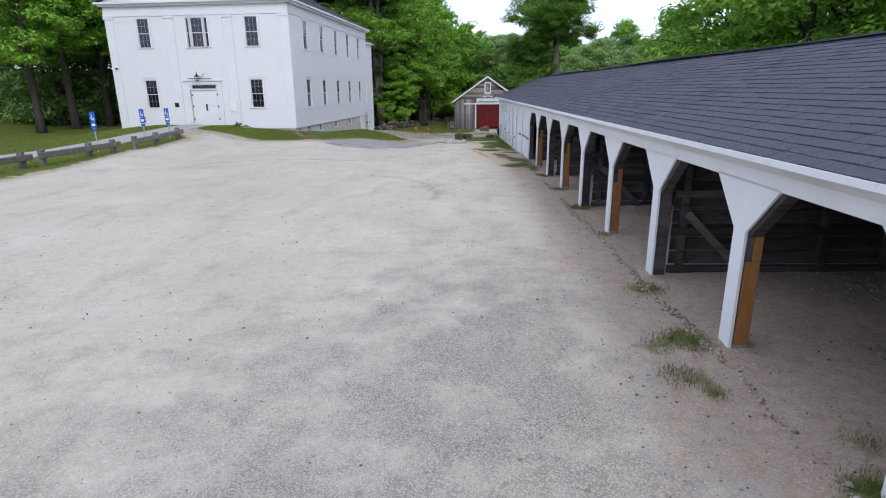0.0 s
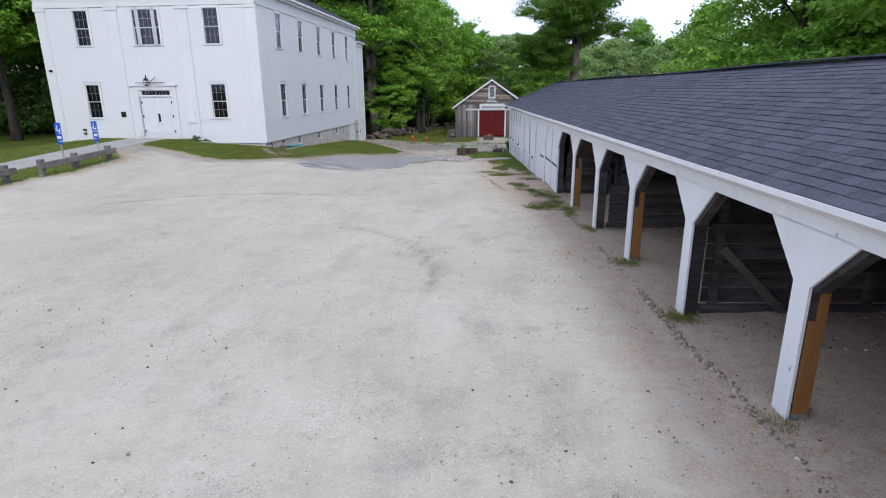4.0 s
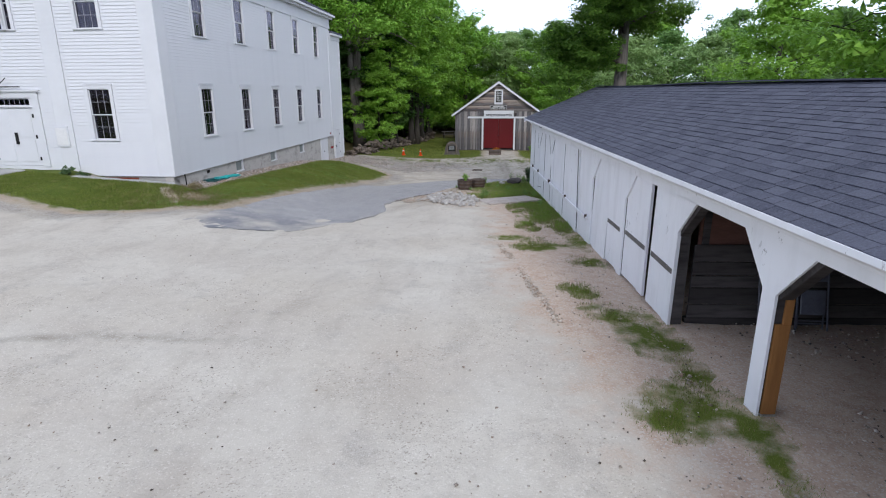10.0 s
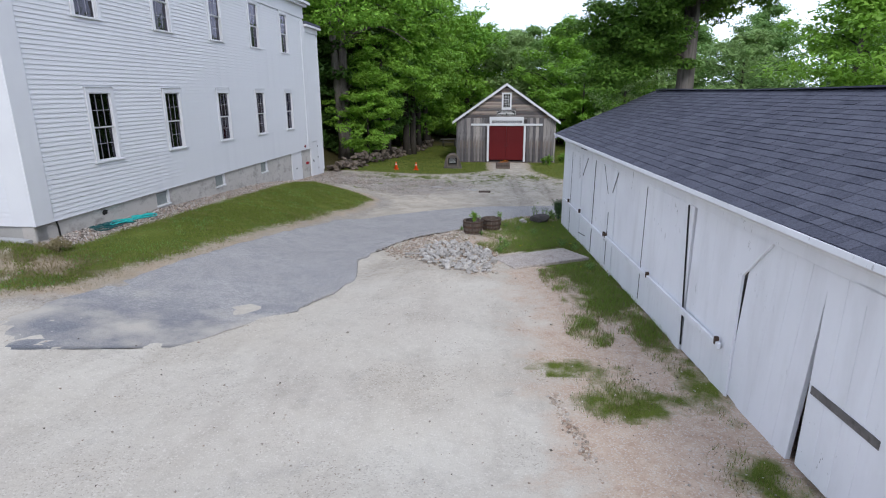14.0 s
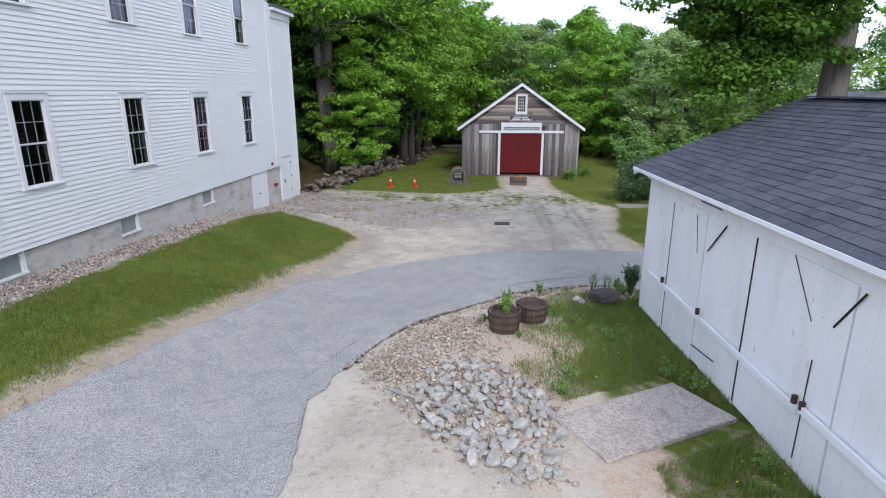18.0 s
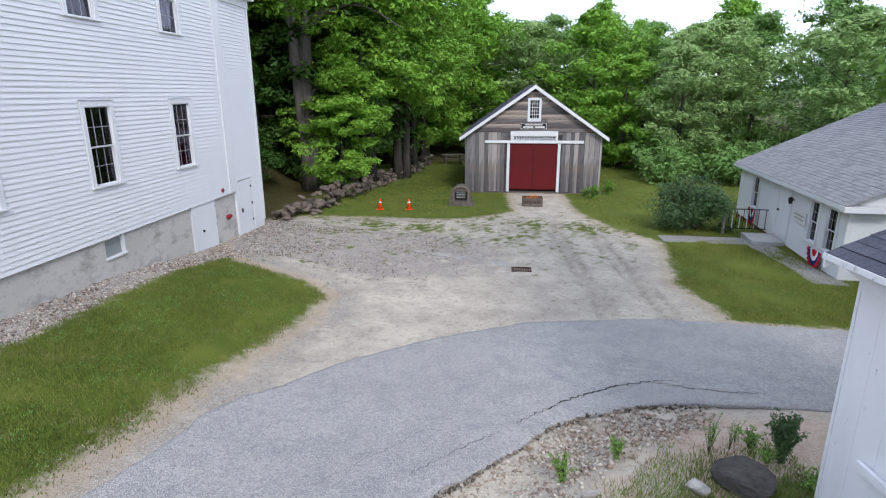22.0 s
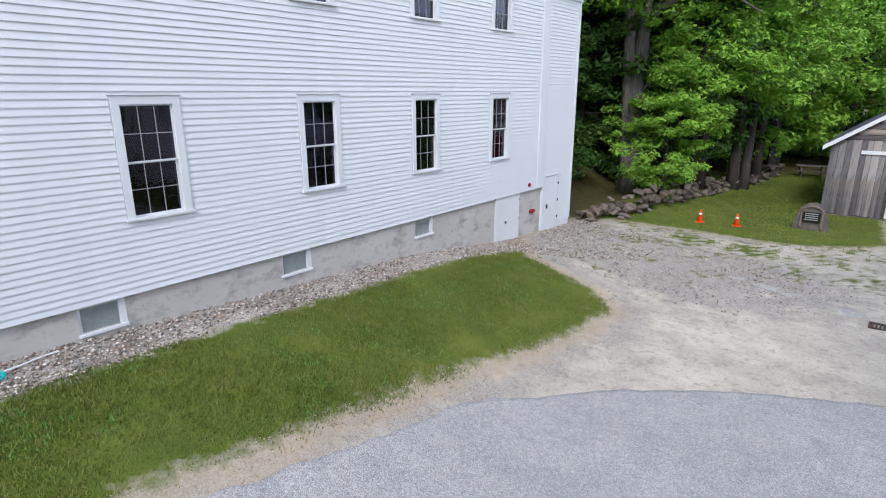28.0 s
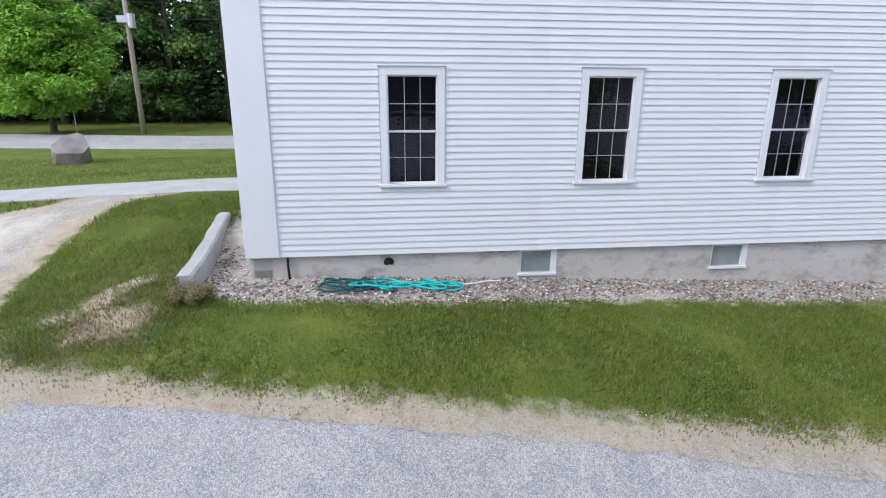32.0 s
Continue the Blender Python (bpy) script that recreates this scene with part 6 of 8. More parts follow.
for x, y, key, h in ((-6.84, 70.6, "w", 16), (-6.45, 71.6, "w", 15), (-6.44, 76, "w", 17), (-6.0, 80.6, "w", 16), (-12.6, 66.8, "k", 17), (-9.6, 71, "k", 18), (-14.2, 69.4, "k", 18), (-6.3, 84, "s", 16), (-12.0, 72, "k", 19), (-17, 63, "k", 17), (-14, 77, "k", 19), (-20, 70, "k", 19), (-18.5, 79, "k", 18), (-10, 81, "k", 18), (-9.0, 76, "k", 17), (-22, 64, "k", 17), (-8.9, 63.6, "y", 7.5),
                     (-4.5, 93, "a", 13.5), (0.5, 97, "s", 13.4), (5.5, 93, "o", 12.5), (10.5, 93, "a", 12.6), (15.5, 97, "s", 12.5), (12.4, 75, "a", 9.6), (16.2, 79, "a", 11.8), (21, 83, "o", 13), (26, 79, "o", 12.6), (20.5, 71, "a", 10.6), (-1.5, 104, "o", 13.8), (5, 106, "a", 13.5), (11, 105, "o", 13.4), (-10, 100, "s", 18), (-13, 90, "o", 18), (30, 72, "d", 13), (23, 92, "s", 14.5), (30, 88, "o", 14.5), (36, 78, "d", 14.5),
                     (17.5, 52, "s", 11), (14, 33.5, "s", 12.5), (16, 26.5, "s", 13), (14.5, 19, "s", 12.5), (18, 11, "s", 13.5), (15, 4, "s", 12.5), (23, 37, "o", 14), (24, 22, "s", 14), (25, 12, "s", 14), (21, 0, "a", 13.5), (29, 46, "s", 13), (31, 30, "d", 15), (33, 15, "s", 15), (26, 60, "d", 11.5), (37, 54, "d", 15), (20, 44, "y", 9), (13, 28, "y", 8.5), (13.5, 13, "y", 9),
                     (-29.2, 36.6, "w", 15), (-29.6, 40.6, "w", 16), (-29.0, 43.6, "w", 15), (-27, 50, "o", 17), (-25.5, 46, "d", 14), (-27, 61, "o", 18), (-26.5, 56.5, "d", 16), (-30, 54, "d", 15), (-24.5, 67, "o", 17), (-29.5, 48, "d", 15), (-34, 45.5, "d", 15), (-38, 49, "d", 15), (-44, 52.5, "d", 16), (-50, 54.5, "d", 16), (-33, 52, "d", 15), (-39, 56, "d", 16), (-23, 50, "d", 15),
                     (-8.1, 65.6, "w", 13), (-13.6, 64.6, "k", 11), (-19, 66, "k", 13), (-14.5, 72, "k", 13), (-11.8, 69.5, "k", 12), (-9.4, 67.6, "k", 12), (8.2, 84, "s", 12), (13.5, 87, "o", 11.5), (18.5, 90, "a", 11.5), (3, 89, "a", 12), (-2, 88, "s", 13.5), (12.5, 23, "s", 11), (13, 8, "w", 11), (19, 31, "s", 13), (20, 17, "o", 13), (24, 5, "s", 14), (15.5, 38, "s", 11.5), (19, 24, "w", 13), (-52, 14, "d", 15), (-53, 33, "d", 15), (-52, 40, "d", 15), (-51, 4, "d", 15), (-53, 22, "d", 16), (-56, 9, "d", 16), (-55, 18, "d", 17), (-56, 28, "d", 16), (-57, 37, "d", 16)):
    hh, o = PROTO[key]
    copy_at(o, place(o, x, y, h * (1.09 if y > 83 and x > -7 else 1.0) / hh * trng.uniform(0.96, 1.04), trng.uniform(0, 6.3)))
for i in range(18):
    hh, o = PROTO["dodd"[i % 4]]
    copy_at(o, place(o, -57 - 6 * (i % 2) + trng.uniform(-2, 2), -6 + i * 4.2, trng.uniform(0.8, 1.0), trng.uniform(0, 6.3)))
for x, y in ((-52.5, 24), (-53, 31)):
    copy_at(spruce, place(spruce, x, y, trng.uniform(0.7, 0.9), trng.uniform(0, 6)))


def shrub(seed, w, h, per, leaf, material, label, n=26):
    rng = np.random.default_rng(seed)
    base = empty("shrub", Matrix(), label, "shrub")
    bm = bmesh.new()
    cs, rs = [], []
    for k in range(n):
        az, r = k * 2.4, w * 0.5 * math.sqrt((k + 0.5) / n)
        z = h * (0.10 + 0.76 * rng.uniform(0.0, 1) * math.sqrt(max(0.05, 1 - (r / (w * 0.58)) ** 2)))
        cs.append((math.cos(az) * r * 0.85, math.sin(az) * r * 0.85, z))
        rs.append(w * rng.uniform(0.12, 0.2))
        if k % 3 == 0:
            add_tube(bm, [(0.1 * math.cos(az), 0.1 * math.sin(az), -0.1), cs[-1]], [0.03, 0.008], 5, False)
    part("stem", bm, BARK, base, flat=False)
    v, f = leaf_cloud(rng, cs, rs, per, leaf, 0.9, True)
    v[:, 2] = np.maximum(v[:, 2], 0.02)
    link("foliage", tri_mesh("foliage", v, f, material), None, base)
    return base


DARKLEAF = leaf_mat("lilac_leaf", (0.05, 0.11, 0.04, 1), (0.115, 0.20, 0.075, 1))
bush = shrub(31, 3.7, 2.7, 300, 0.12, DARKLEAF, "rounded dark green lilac bush", 34)
bush.matrix_basis = place(bush, 6.75, 57.0, 0.88)
under = shrub(32, 3.4, 2.4, 70, 0.24, LEAF2, "low leafy woodland undergrowth bush", 26)
under.matrix_basis = place(under, -11.5, 66.5)
# undergrowth with the wood's shade put into its leaf colour
gloom = shrub(41, 3.4, 2.4, 90, 0.2, LEAFD, "low undergrowth coloured dark for the shade inside the wood", 26)
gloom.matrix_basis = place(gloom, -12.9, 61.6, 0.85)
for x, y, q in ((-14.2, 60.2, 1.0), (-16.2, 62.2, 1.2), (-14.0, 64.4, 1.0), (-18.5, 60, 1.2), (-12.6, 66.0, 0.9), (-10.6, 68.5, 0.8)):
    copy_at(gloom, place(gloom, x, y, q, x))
urng = random.Random(9)
for x, y, s in ((-31.5, 46, 1.3), (-34.5, 48, 1.4), (-29, 50, 1.4), (-26.5, 48.5, 1.3), (-37.5, 47.5, 1.4), (-41, 50.5, 1.5), (-45.5, 52, 1.5), (-24, 52.5, 1.4), (-32, 50.5, 1.4), (-10.2, 66.6, 0.5)):
    copy_at(under, place(under, x, y, s, x))
for i in range(90):
    k = i % 5
    if k == 0:
        x, y = urng.uniform(-26, -12), urng.uniform(72, 90)
    elif k == 1:
        x, y = urng.uniform(-14, 28), urng.uniform(84, 98)
    elif k == 2:
        x, y = urng.uniform(12, 22), urng.uniform(-4, 40)
    elif k == 3:
        x, y = urng.uniform(-62, -52), urng.uniform(-6, 62)
    else:
        x, y = urng.uniform(10, 30), urng.uniform(68, 84)
    copy_at(under, place(under, x, y, urng.uniform(0.8, 1.5), urng.uniform(0, 6)))


def far_woods():
    """Massed distant foliage closing the view behind the nearer trees."""
    rng = np.random.default_rng(77)
    cs, rs = [], []
    for i in range(800):
        k = i % 4
        if k == 0:
            x, y, top = rng.uniform(-30, 60), rng.uniform(108, 118), 9.5
        elif k == 1:
            x, y, top = rng.uniform(36, 46), rng.uniform(-20, 100), 11
        else:
            x, y, top = rng.uniform(-72, -63), rng.uniform(-20, 70), 12
        cs.append((x, y, float(ground_z(x, y)) + rng.uniform(0.05, 1.0) * top))
        rs.append(rng.uniform(1.6, 2.8))
    v, f = leaf_cloud(rng, cs, rs, 130, 0.5, 0.8, True)
    tagged(link("far_woods", tri_mesh("far_woods", v, f, LEAF2), None), "massed green foliage of the far woods", "woods", kind="stuff")


far_woods()


# ---- stones ----
def stone_meshes(n, material, seed, sub=2):
    rng = np.random.default_rng(seed)
    out = []
    for i in range(n):
        bm = bmesh.new()
        bmesh.ops.create_icosphere(bm, subdivisions=sub, radius=0.5)
        cut = [(rng.normal(size=3), rng.uniform(0.2, 0.38)) for _ in range(9)]
        sx = rng.uniform(0.75, 1.25, 3)
        for v in bm.verts:
            p = np.array(v.co)
            for d, h in cut:
                d = d / np.linalg.norm(d)
                e = p @ d
                if e > h:
                    p = p - d * (e - h) * 0.92
            v.co = Vector(p * sx) * (1 + 0.025 * rng.normal())
        me = bpy.data.meshes.new("stone")
        bm.to_mesh(me)
        bm.free()
        me.materials.append(material)
        out.append(me)
    return out


def stone(me, x, y, z, s, parent, rng, flat=0.7, name="stone"):
    ob = new(name, me)
    ob.parent = parent
    ob.matrix_world = Matrix.Translation((x, y, z)) @ Euler((rng.uniform(-0.3, 0.3), rng.uniform(-0.3, 0.3), rng.uniform(0, 6.3))).to_matrix().to_4x4() @ Matrix.Diagonal((s, s * rng.uniform(0.7, 1.0), s * flat, 1))
    return ob


def scatter(name, pts, sizes, material, seed, label, category, parent=None, round_=False):
    """Many small stones in one mesh of little cut pebbles."""
    rng = np.random.default_rng(seed)
    base = np.array([(1, 0, 0), (-1, 0, 0), (0, 1, 0), (0, -1, 0), (0, 0, 1), (0, 0, -1)], float)
    tris = np.array([(0, 2, 4), (2, 1, 4), (1, 3, 4), (3, 0, 4), (2, 0, 5), (1, 2, 5), (3, 1, 5), (0, 3, 5)])
    if round_:
        g_ = (1 + 5 ** 0.5) / 2
        base = np.array([(-1, g_, 0), (1, g_, 0), (-1, -g_, 0), (1, -g_, 0), (0, -1, g_), (0, 1, g_), (0, -1, -g_), (0, 1, -g_), (g_, 0, -1), (g_, 0, 1), (-g_, 0, -1), (-g_, 0, 1)], float) / 1.9
        tris = np.array([(0, 11, 5), (0, 5, 1), (0, 1, 7), (0, 7, 10), (0, 10, 11), (1, 5, 9), (5, 11, 4), (11, 10, 2), (10, 7, 6), (7, 1, 8), (3, 9, 4), (3, 4, 2), (3, 2, 6), (3, 6, 8), (3, 8, 9), (4, 9, 5), (2, 4, 11), (6, 2, 10), (8, 6, 7), (9, 8, 1)])
    nb = len(base)
    n = len(pts)
    b = base[None] * rng.uniform(0.7, 1.2, (n, nb, 1)) * rng.uniform(0.7, 1.25, (n, 1, 3)) + rng.normal(0, 0.1, (n, nb, 3))
    a = rng.uniform(0, 6.3, n)
    c, s = np.cos(a)[:, None], np.sin(a)[:, None]
    x, y = b[:, :, 0] * c - b[:, :, 1] * s, b[:, :, 0] * s + b[:, :, 1] * c
    v = np.stack([x, y, b[:, :, 2] * 0.65], -1) * np.array(sizes)[:, None, None] * 0.5 + np.array(pts)[:, None, :]
    f = (np.arange(n)[:, None, None] * nb + tris[None]).reshape(-1, 3)
    return tagged(link(name, tri_mesh(name, v.reshape(-1, 3), f, material), None, parent), label, category, kind="stuff")


def pebble_mat(name, cols):
    k = Mat(name, 0.92, 0, 0.2)
    r = k.island()
    c = cols[0]
    for i, d in enumerate(cols[1:]):
        c = k.mix(k.ramp(r, (i + 0.6) / len(cols), (i + 1.0) / len(cols)), c, d)
    c = k.mix(k.ramp(k.noise(30, 4), 0.4, 0.8, 0, 0.4), c, (0.12, 0.11, 0.10, 1))
    return k.color(c).bump(k.noise(60, 3), 0.3, 0.005).m


PALE_PEB = pebble_mat("pale_pebbles", [rgb(200, 194, 184), rgb(170, 162, 152), rgb(140, 130, 120), rgb(212, 206, 198), rgb(156, 140, 126)])
CHIP_PEB = pebble_mat("crushed_stone", [rgb(142, 132, 124), rgb(196, 187, 178), rgb(118, 104, 96), rgb(172, 148, 132), rgb(218, 210, 202), rgb(98, 90, 86)])
RUB_PEB = pebble_mat("rubble_pebbles", [rgb(192, 180, 166), rgb(170, 157, 142), rgb(142, 128, 115), rgb(206, 196, 184), rgb(160, 136, 118), rgb(178, 170, 160)])
DARK_PEB = pebble_mat("dark_pebbles", [rgb(92, 84, 76), rgb(122, 112, 102), rgb(70, 62, 56), rgb(146, 136, 126)])

rng = np.random.default_rng(17)
x, y = rng.uniform(-9, 3.2, 15000), rng.uniform(1.5, 34, 15000)
keep = rng.uniform(0, 1, 15000) < 0.30 + 0.7 * np.exp(-((x - 1.6) / 1.6) ** 2)
x, y = x[keep], y[keep]
scatter("loose_gravel", np.stack([x, y, ground_z(x, y) + 0.012], 1), rng.uniform(0.010, 0.032, len(x)) * np.where(rng.uniform(0, 1, len(x)) < 0.03, 1.8, 1), PALE_PEB, 3, "loose pale gravel strewn over the yard", "gravel")
x, y = rng.uniform(-8, 6.5, 5200), rng.uniform(2, 30, 5200)
fx = x - (3.03 - 0.0335 * y)
keep = rng.uniform(0, 1, len(x)) < np.where(fx > -1.6, 0.9, 0.14)
x, y = x[keep], y[keep]
scatter("dark_gravel", np.stack([x, y, ground_z(x, y) + 0.012], 1), rng.uniform(0.010, 0.04, len(x)), DARK_PEB, 4, "scattered dark pebbles and bark bits", "gravel")
fxs, fys = rng.uniform(0.8, 5.0, 5200), rng.uniform(2, 24, 5200)
px_, py_ = 3.03 + fxs - 0.0335 * fys, fys
keep = np.sin(fys * 2.44 + 1.0) + 0.4 * fxs > 0.6
scatter("stall_gravel", np.stack([px_, py_, ground_z(px_, py_) + 0.012], 1)[keep], rng.uniform(0.02, 0.06, keep.sum()), CHIP_PEB, 5, "grey gravel in the shed stalls", "gravel")
x, y = rng.uniform(-14.4, -6, 62000), rng.uniform(33.2, 56.3, 62000)
d = inside_dist(x, y, CHIPS)
keep = (d > -0.02) & (x > -11.1 + 0.0527 * (y - 34.3) - np.where(y < 34.2, 1.5, 0)) & ((y < 51) | (rng.uniform(0, 1, len(x)) < 0.5))
scatter("stone_border", np.stack([x, y, ground_z(x, y) + 0.014], 1)[keep], rng.uniform(0.028, 0.07, keep.sum()), CHIP_PEB, 6, "crushed stone border along the foundation", "gravel")
x, y = rng.uniform(-9.5, -4.5, 16000), rng.uniform(31, 49, 16000)
d = inside_dist(x, y, YARD)
keep = (d > -0.1) & (d < rng.uniform(0.1, 1.1, len(x)))
scatter("verge_gravel", np.stack([x, y, ground_z(x, y) + 0.01], 1)[keep], rng.uniform(0.012, 0.034, keep.sum()), RUB_PEB, 26, "fine stones along the verge of the drive", "gravel")
x, y = rng.uniform(-7, -1, 4200), rng.uniform(49, 56, 4200)
keep = inside_dist(x, y, MIDCHIPS) + rng.normal(0, 0.5, len(x)) > 0
scatter("grey_gravel", np.stack([x, y, ground_z(x, y) + 0.014], 1)[keep], rng.uniform(0.02, 0.06, keep.sum()), CHIP_PEB, 7, "patch of grey crushed stone", "gravel")

# rubble bed beside the drive
RUB = [(-3.75, 38.0), (-3.29, 36.96), (-2.46, 35.6), (-1.6, 34.6), (-0.86, 34.2), (-0.6, 35.05), (-0.65, 36.1), (-1.1, 37.0), (-1.6, 37.9), (-1.5, 39.0), (-0.8, 40.4), (0.2, 41.1), (1.3, 41.6), (1.8, 42.9), (0.3, 42.85), (-0.8, 42.2), (-1.8, 41.1), (-3.1, 39.7)]
rubble = empty("rubble_bed", pose(-1.6, 35.9, gz(-1.6, 35.9)), "bed of pale broken stones beside the drive", "stones")
big = stone_meshes(9, STONE, 40)
srng = random.Random(8)
cnt = 0
while cnt < 290:
    a, r = srng.uniform(0, 6.3), math.sqrt(srng.uniform(0, 1))
    x, y = -1.55 + 0.72 * r * math.cos(a) - 0.62 * r * math.sin(a) * 1.0, 35.75 + 0.55 * r * math.cos(a) + 1.4 * r * math.sin(a)
    if inside_dist(np.array([x]), np.array([y]), RUB)[0] < -0.1:
        continue
    s = srng.uniform(0.10, 0.19) * (1.4 if srng.random() < 0.12 else 1.0)
    stone(big[cnt % 9], x, y, gz(x, y) + s * 0.16 + 0.05 * srng.random(), s, rubble, srng)
    cnt += 1
x, y = rng.uniform(-3.9, 2, 17000), rng.uniform(34.2, 43, 17000)
d = inside_dist(x, y, RUB)
keep = d + rng.normal(0, 0.12, len(x)) > 0.03
scatter("rubble_chips", np.stack([x, y, ground_z(x, y) + 0.02], 1)[keep], rng.uniform(0.025, 0.1, keep.sum()), RUB_PEB, 8, "small pale broken stones beside the drive", "gravel")
lp = np.repeat(resample([(-3.85, 37.6), (-3.75, 38.3), (-3.15, 39.75), (-1.85, 41.2), (-0.85, 42.28), (0.3, 42.95), (1.8, 43.05)], 90), 4, 0) + rng.normal(0, 0.035, (360, 2))
scatter("broken_edge", np.stack([lp[:, 0], lp[:, 1], ground_z(lp[:, 0], lp[:, 1]) + 0.03], 1), rng.uniform(0.03, 0.1, 360), DARK_PEB, 18, "dark broken asphalt crumbs along the drive's edge", "gravel")
bm = bmesh.new()
add_tube(bm, [(-2.91, 36.5, gz(-2.91, 36.5) + 0.06), (-1.94, 35.6, gz(-1.94, 35.6) + 0.1)], [0.03, 0.028], 8)
tagged(part("stick", bm, STONE), "bleached stick lying in the stones", "stick")
# the dark one is a mound of dirt, built from a stone shape
SOILHEAP = simple("dark_heaped_soil", (0.05, 0.045, 0.042, 1), (0.11, 0.098, 0.09, 1), 6, 0.95, bump=0.8, fine=25)
for x, y, s, mt, nm, lab, fl in ((1.07, 40.25, 0.66, SOILHEAP, "boulder", "low dark mound of dirt in the grass", 0.42), (0.46, 40.12, 0.3, STONE, "rock", "pale rounded rock in the grass", 0.6), (-0.74, 40.05, 0.2, STONE, "rock", "small pale rock beside the barrels", 0.7), (-26.9, 25.1, 1.75, BOULDER, "boulder", "large grey boulder on the front lawn", 1.15)):
    st_ob = new(nm, stone_meshes(1, mt, int(s * 100), 3)[0])
    st_ob.matrix_world = Matrix.Translation((x, y, gz(x, y) + s * 0.16)) @ Matrix.Diagonal((s * 1.1, s * 0.9, s * fl, 1))
    tagged(st_ob, lab, "rock")

def slab_mat():
    k = Mat("speckled_slab", 0.95, 0, 0.15)
    c = k.mix(k.ramp(k.noise(2.5, 5), 0.35, 0.65), (0.40, 0.355, 0.32, 1), (0.50, 0.45, 0.41, 1))
    cell, dist = k.cells(38)
    c = k.mix(k.math("MULTIPLY", k.ramp(cell, 0.55, 0.7), 0.4), c, (0.17, 0.145, 0.13, 1))
    c = k.mix(k.math("MULTIPLY", k.ramp(cell, 0.3, 0.15), 0.5), c, (0.50, 0.45, 0.41, 1))
    c = k.mix(k.ramp(k.noise(5, 7, rough=0.7), 0.52, 0.66, 0, 0.6), c, (0.22, 0.19, 0.175, 1))
    return k.color(c).bump(k.noise(30, 4), 0.6, 0.01).m


# crumbled line of old paving before the shed
cp = resample([(-0.28, 29.6), (-0.12, 28.7), (0.1, 27.5), (0.18, 26.4), (0.24, 25.5), (0.36, 24.8), (0.5, 23.6)], 130)
crx = np.repeat(cp, 7, 0) + rng.normal(0, 0.045, (910, 2))
scatter("crumbled_paving", np.stack([crx[:, 0], crx[:, 1], ground_z(crx[:, 0], crx[:, 1]) + 0.01], 1), rng.uniform(0.012, 0.055, 910), RUB_PEB, 19, "crumbled line of broken paving in the gravel", "gravel", round_=True)
# pale ledge flakes in the far gravel
lrng = random.Random(31)
LEDGE = simple("bedded_ledge", (0.34, 0.32, 0.30, 1), (0.46, 0.44, 0.42, 1), 4, 0.95, bump=0.6, fine=20)
for x, y, s in ((-3.1, 52.6, 0.5), (-2.4, 52.2, 0.42), (-1.3, 51.6, 0.5), (-3.9, 53.0, 0.32), (-1.9, 51.9, 0.28)):
    bm = bmesh.new()
    ring = [(s * lrng.uniform(0.7, 1.2) * math.cos(i * 0.785), s * 0.55 * lrng.uniform(0.6, 1.2) * math.sin(i * 0.785)) for i in range(8)]
    lo_, hi_ = [bm.verts.new((a, b, -0.08)) for a, b in ring], [bm.verts.new((a * 0.88, b * 0.88, 0.016 + lrng.uniform(-0.012, 0.016))) for a, b in ring]
    bm.faces.new(hi_)
    for i in range(8):
        bm.faces.new((lo_[i], lo_[(i + 1) % 8], hi_[(i + 1) % 8], hi_[i]))
    fl_ = part("ledge_stone", bm, LEDGE)
    fl_.matrix_basis = pose(x, y, gz(x, y), 0, 0, -20)
    tagged(fl_, "flat pale stone bedded in the gravel", "stone", "ledge stones")
# flat concrete slab in the grass
slab = empty("stone_slab", pose(0.485, 35.67, -0.485, -1.5, 0.6, 28), "weathered flat concrete slab lying in the grass", "slab")
bm = bmesh.new()
add_box(bm, -1.06, 1.06, -0.53, 0.53, -0.08, 0.05, 0.012)
part("slab", bm, slab_mat(), slab)

# dry stone wall at the wood's edge
swall = empty("stone_wall", pose(-9.2, 57, gz(-9.2, 57)), "tumbled dry stone wall along the wood's edge", "stone wall")
wst = stone_meshes(8, WALLSTONE, 60)
LINE = [(-9.5, 56.0), (-9.0, 58.5), (-8.5, 61.5), (-8.0, 65), (-7.2, 70), (-6.2, 76), (-5.6, 82)]
P = resample(LINE, 120)
for i in range(285):
    t = (i / 285) ** 1.25
    j = min(118, int(t * 119))
    x, y = P[j] + np.array([srng.uniform(-0.5, 0.5), srng.uniform(-0.15, 0.15)])
    lvl = srng.choice((0, 0, 1, 1, 2, 3)) if y < 66 else srng.choice((0, 0, 1, 2))
    s = srng.uniform(0.28, 0.62)
    stone(wst[i % 8], x * 1.0 + 0.0, y, gz(x, y) + 0.08 + lvl * 0.19, s, swall, srng, 0.55)

# kerb and planting by the hall front
kerb = empty("concrete_kerb", pose(-11.3, 33.15, 0.14), "low concrete kerb beside the hall front", "kerb")
bm = bmesh.new()
vs = []
n = 14
prof = ((-0.13, -0.4), (-0.13, 0.17), (-0.09, 0.2), (0.09, 0.2), (0.13, 0.17), (0.13, -0.4))
rings = []
for i in range(n):
    t = i / (n - 1)
    px, py = 0.8 - 3.45 * t, 0.25 + 0.03 * math.sin(t * 5)
    rings.append([bm.verts.new((px, py + a, 0.12 + 0.235 * t + b + 0.012 * math.sin(i * 1.7))) for a, b in prof])
for a, b in zip(rings, rings[1:]):
    for k in range(6):
        bm.faces.new((a[k], a[(k + 1) % 6], b[(k + 1) % 6], b[k]))
bm.faces.new(rings[0])
bm.faces.new(rings[-1][::-1])
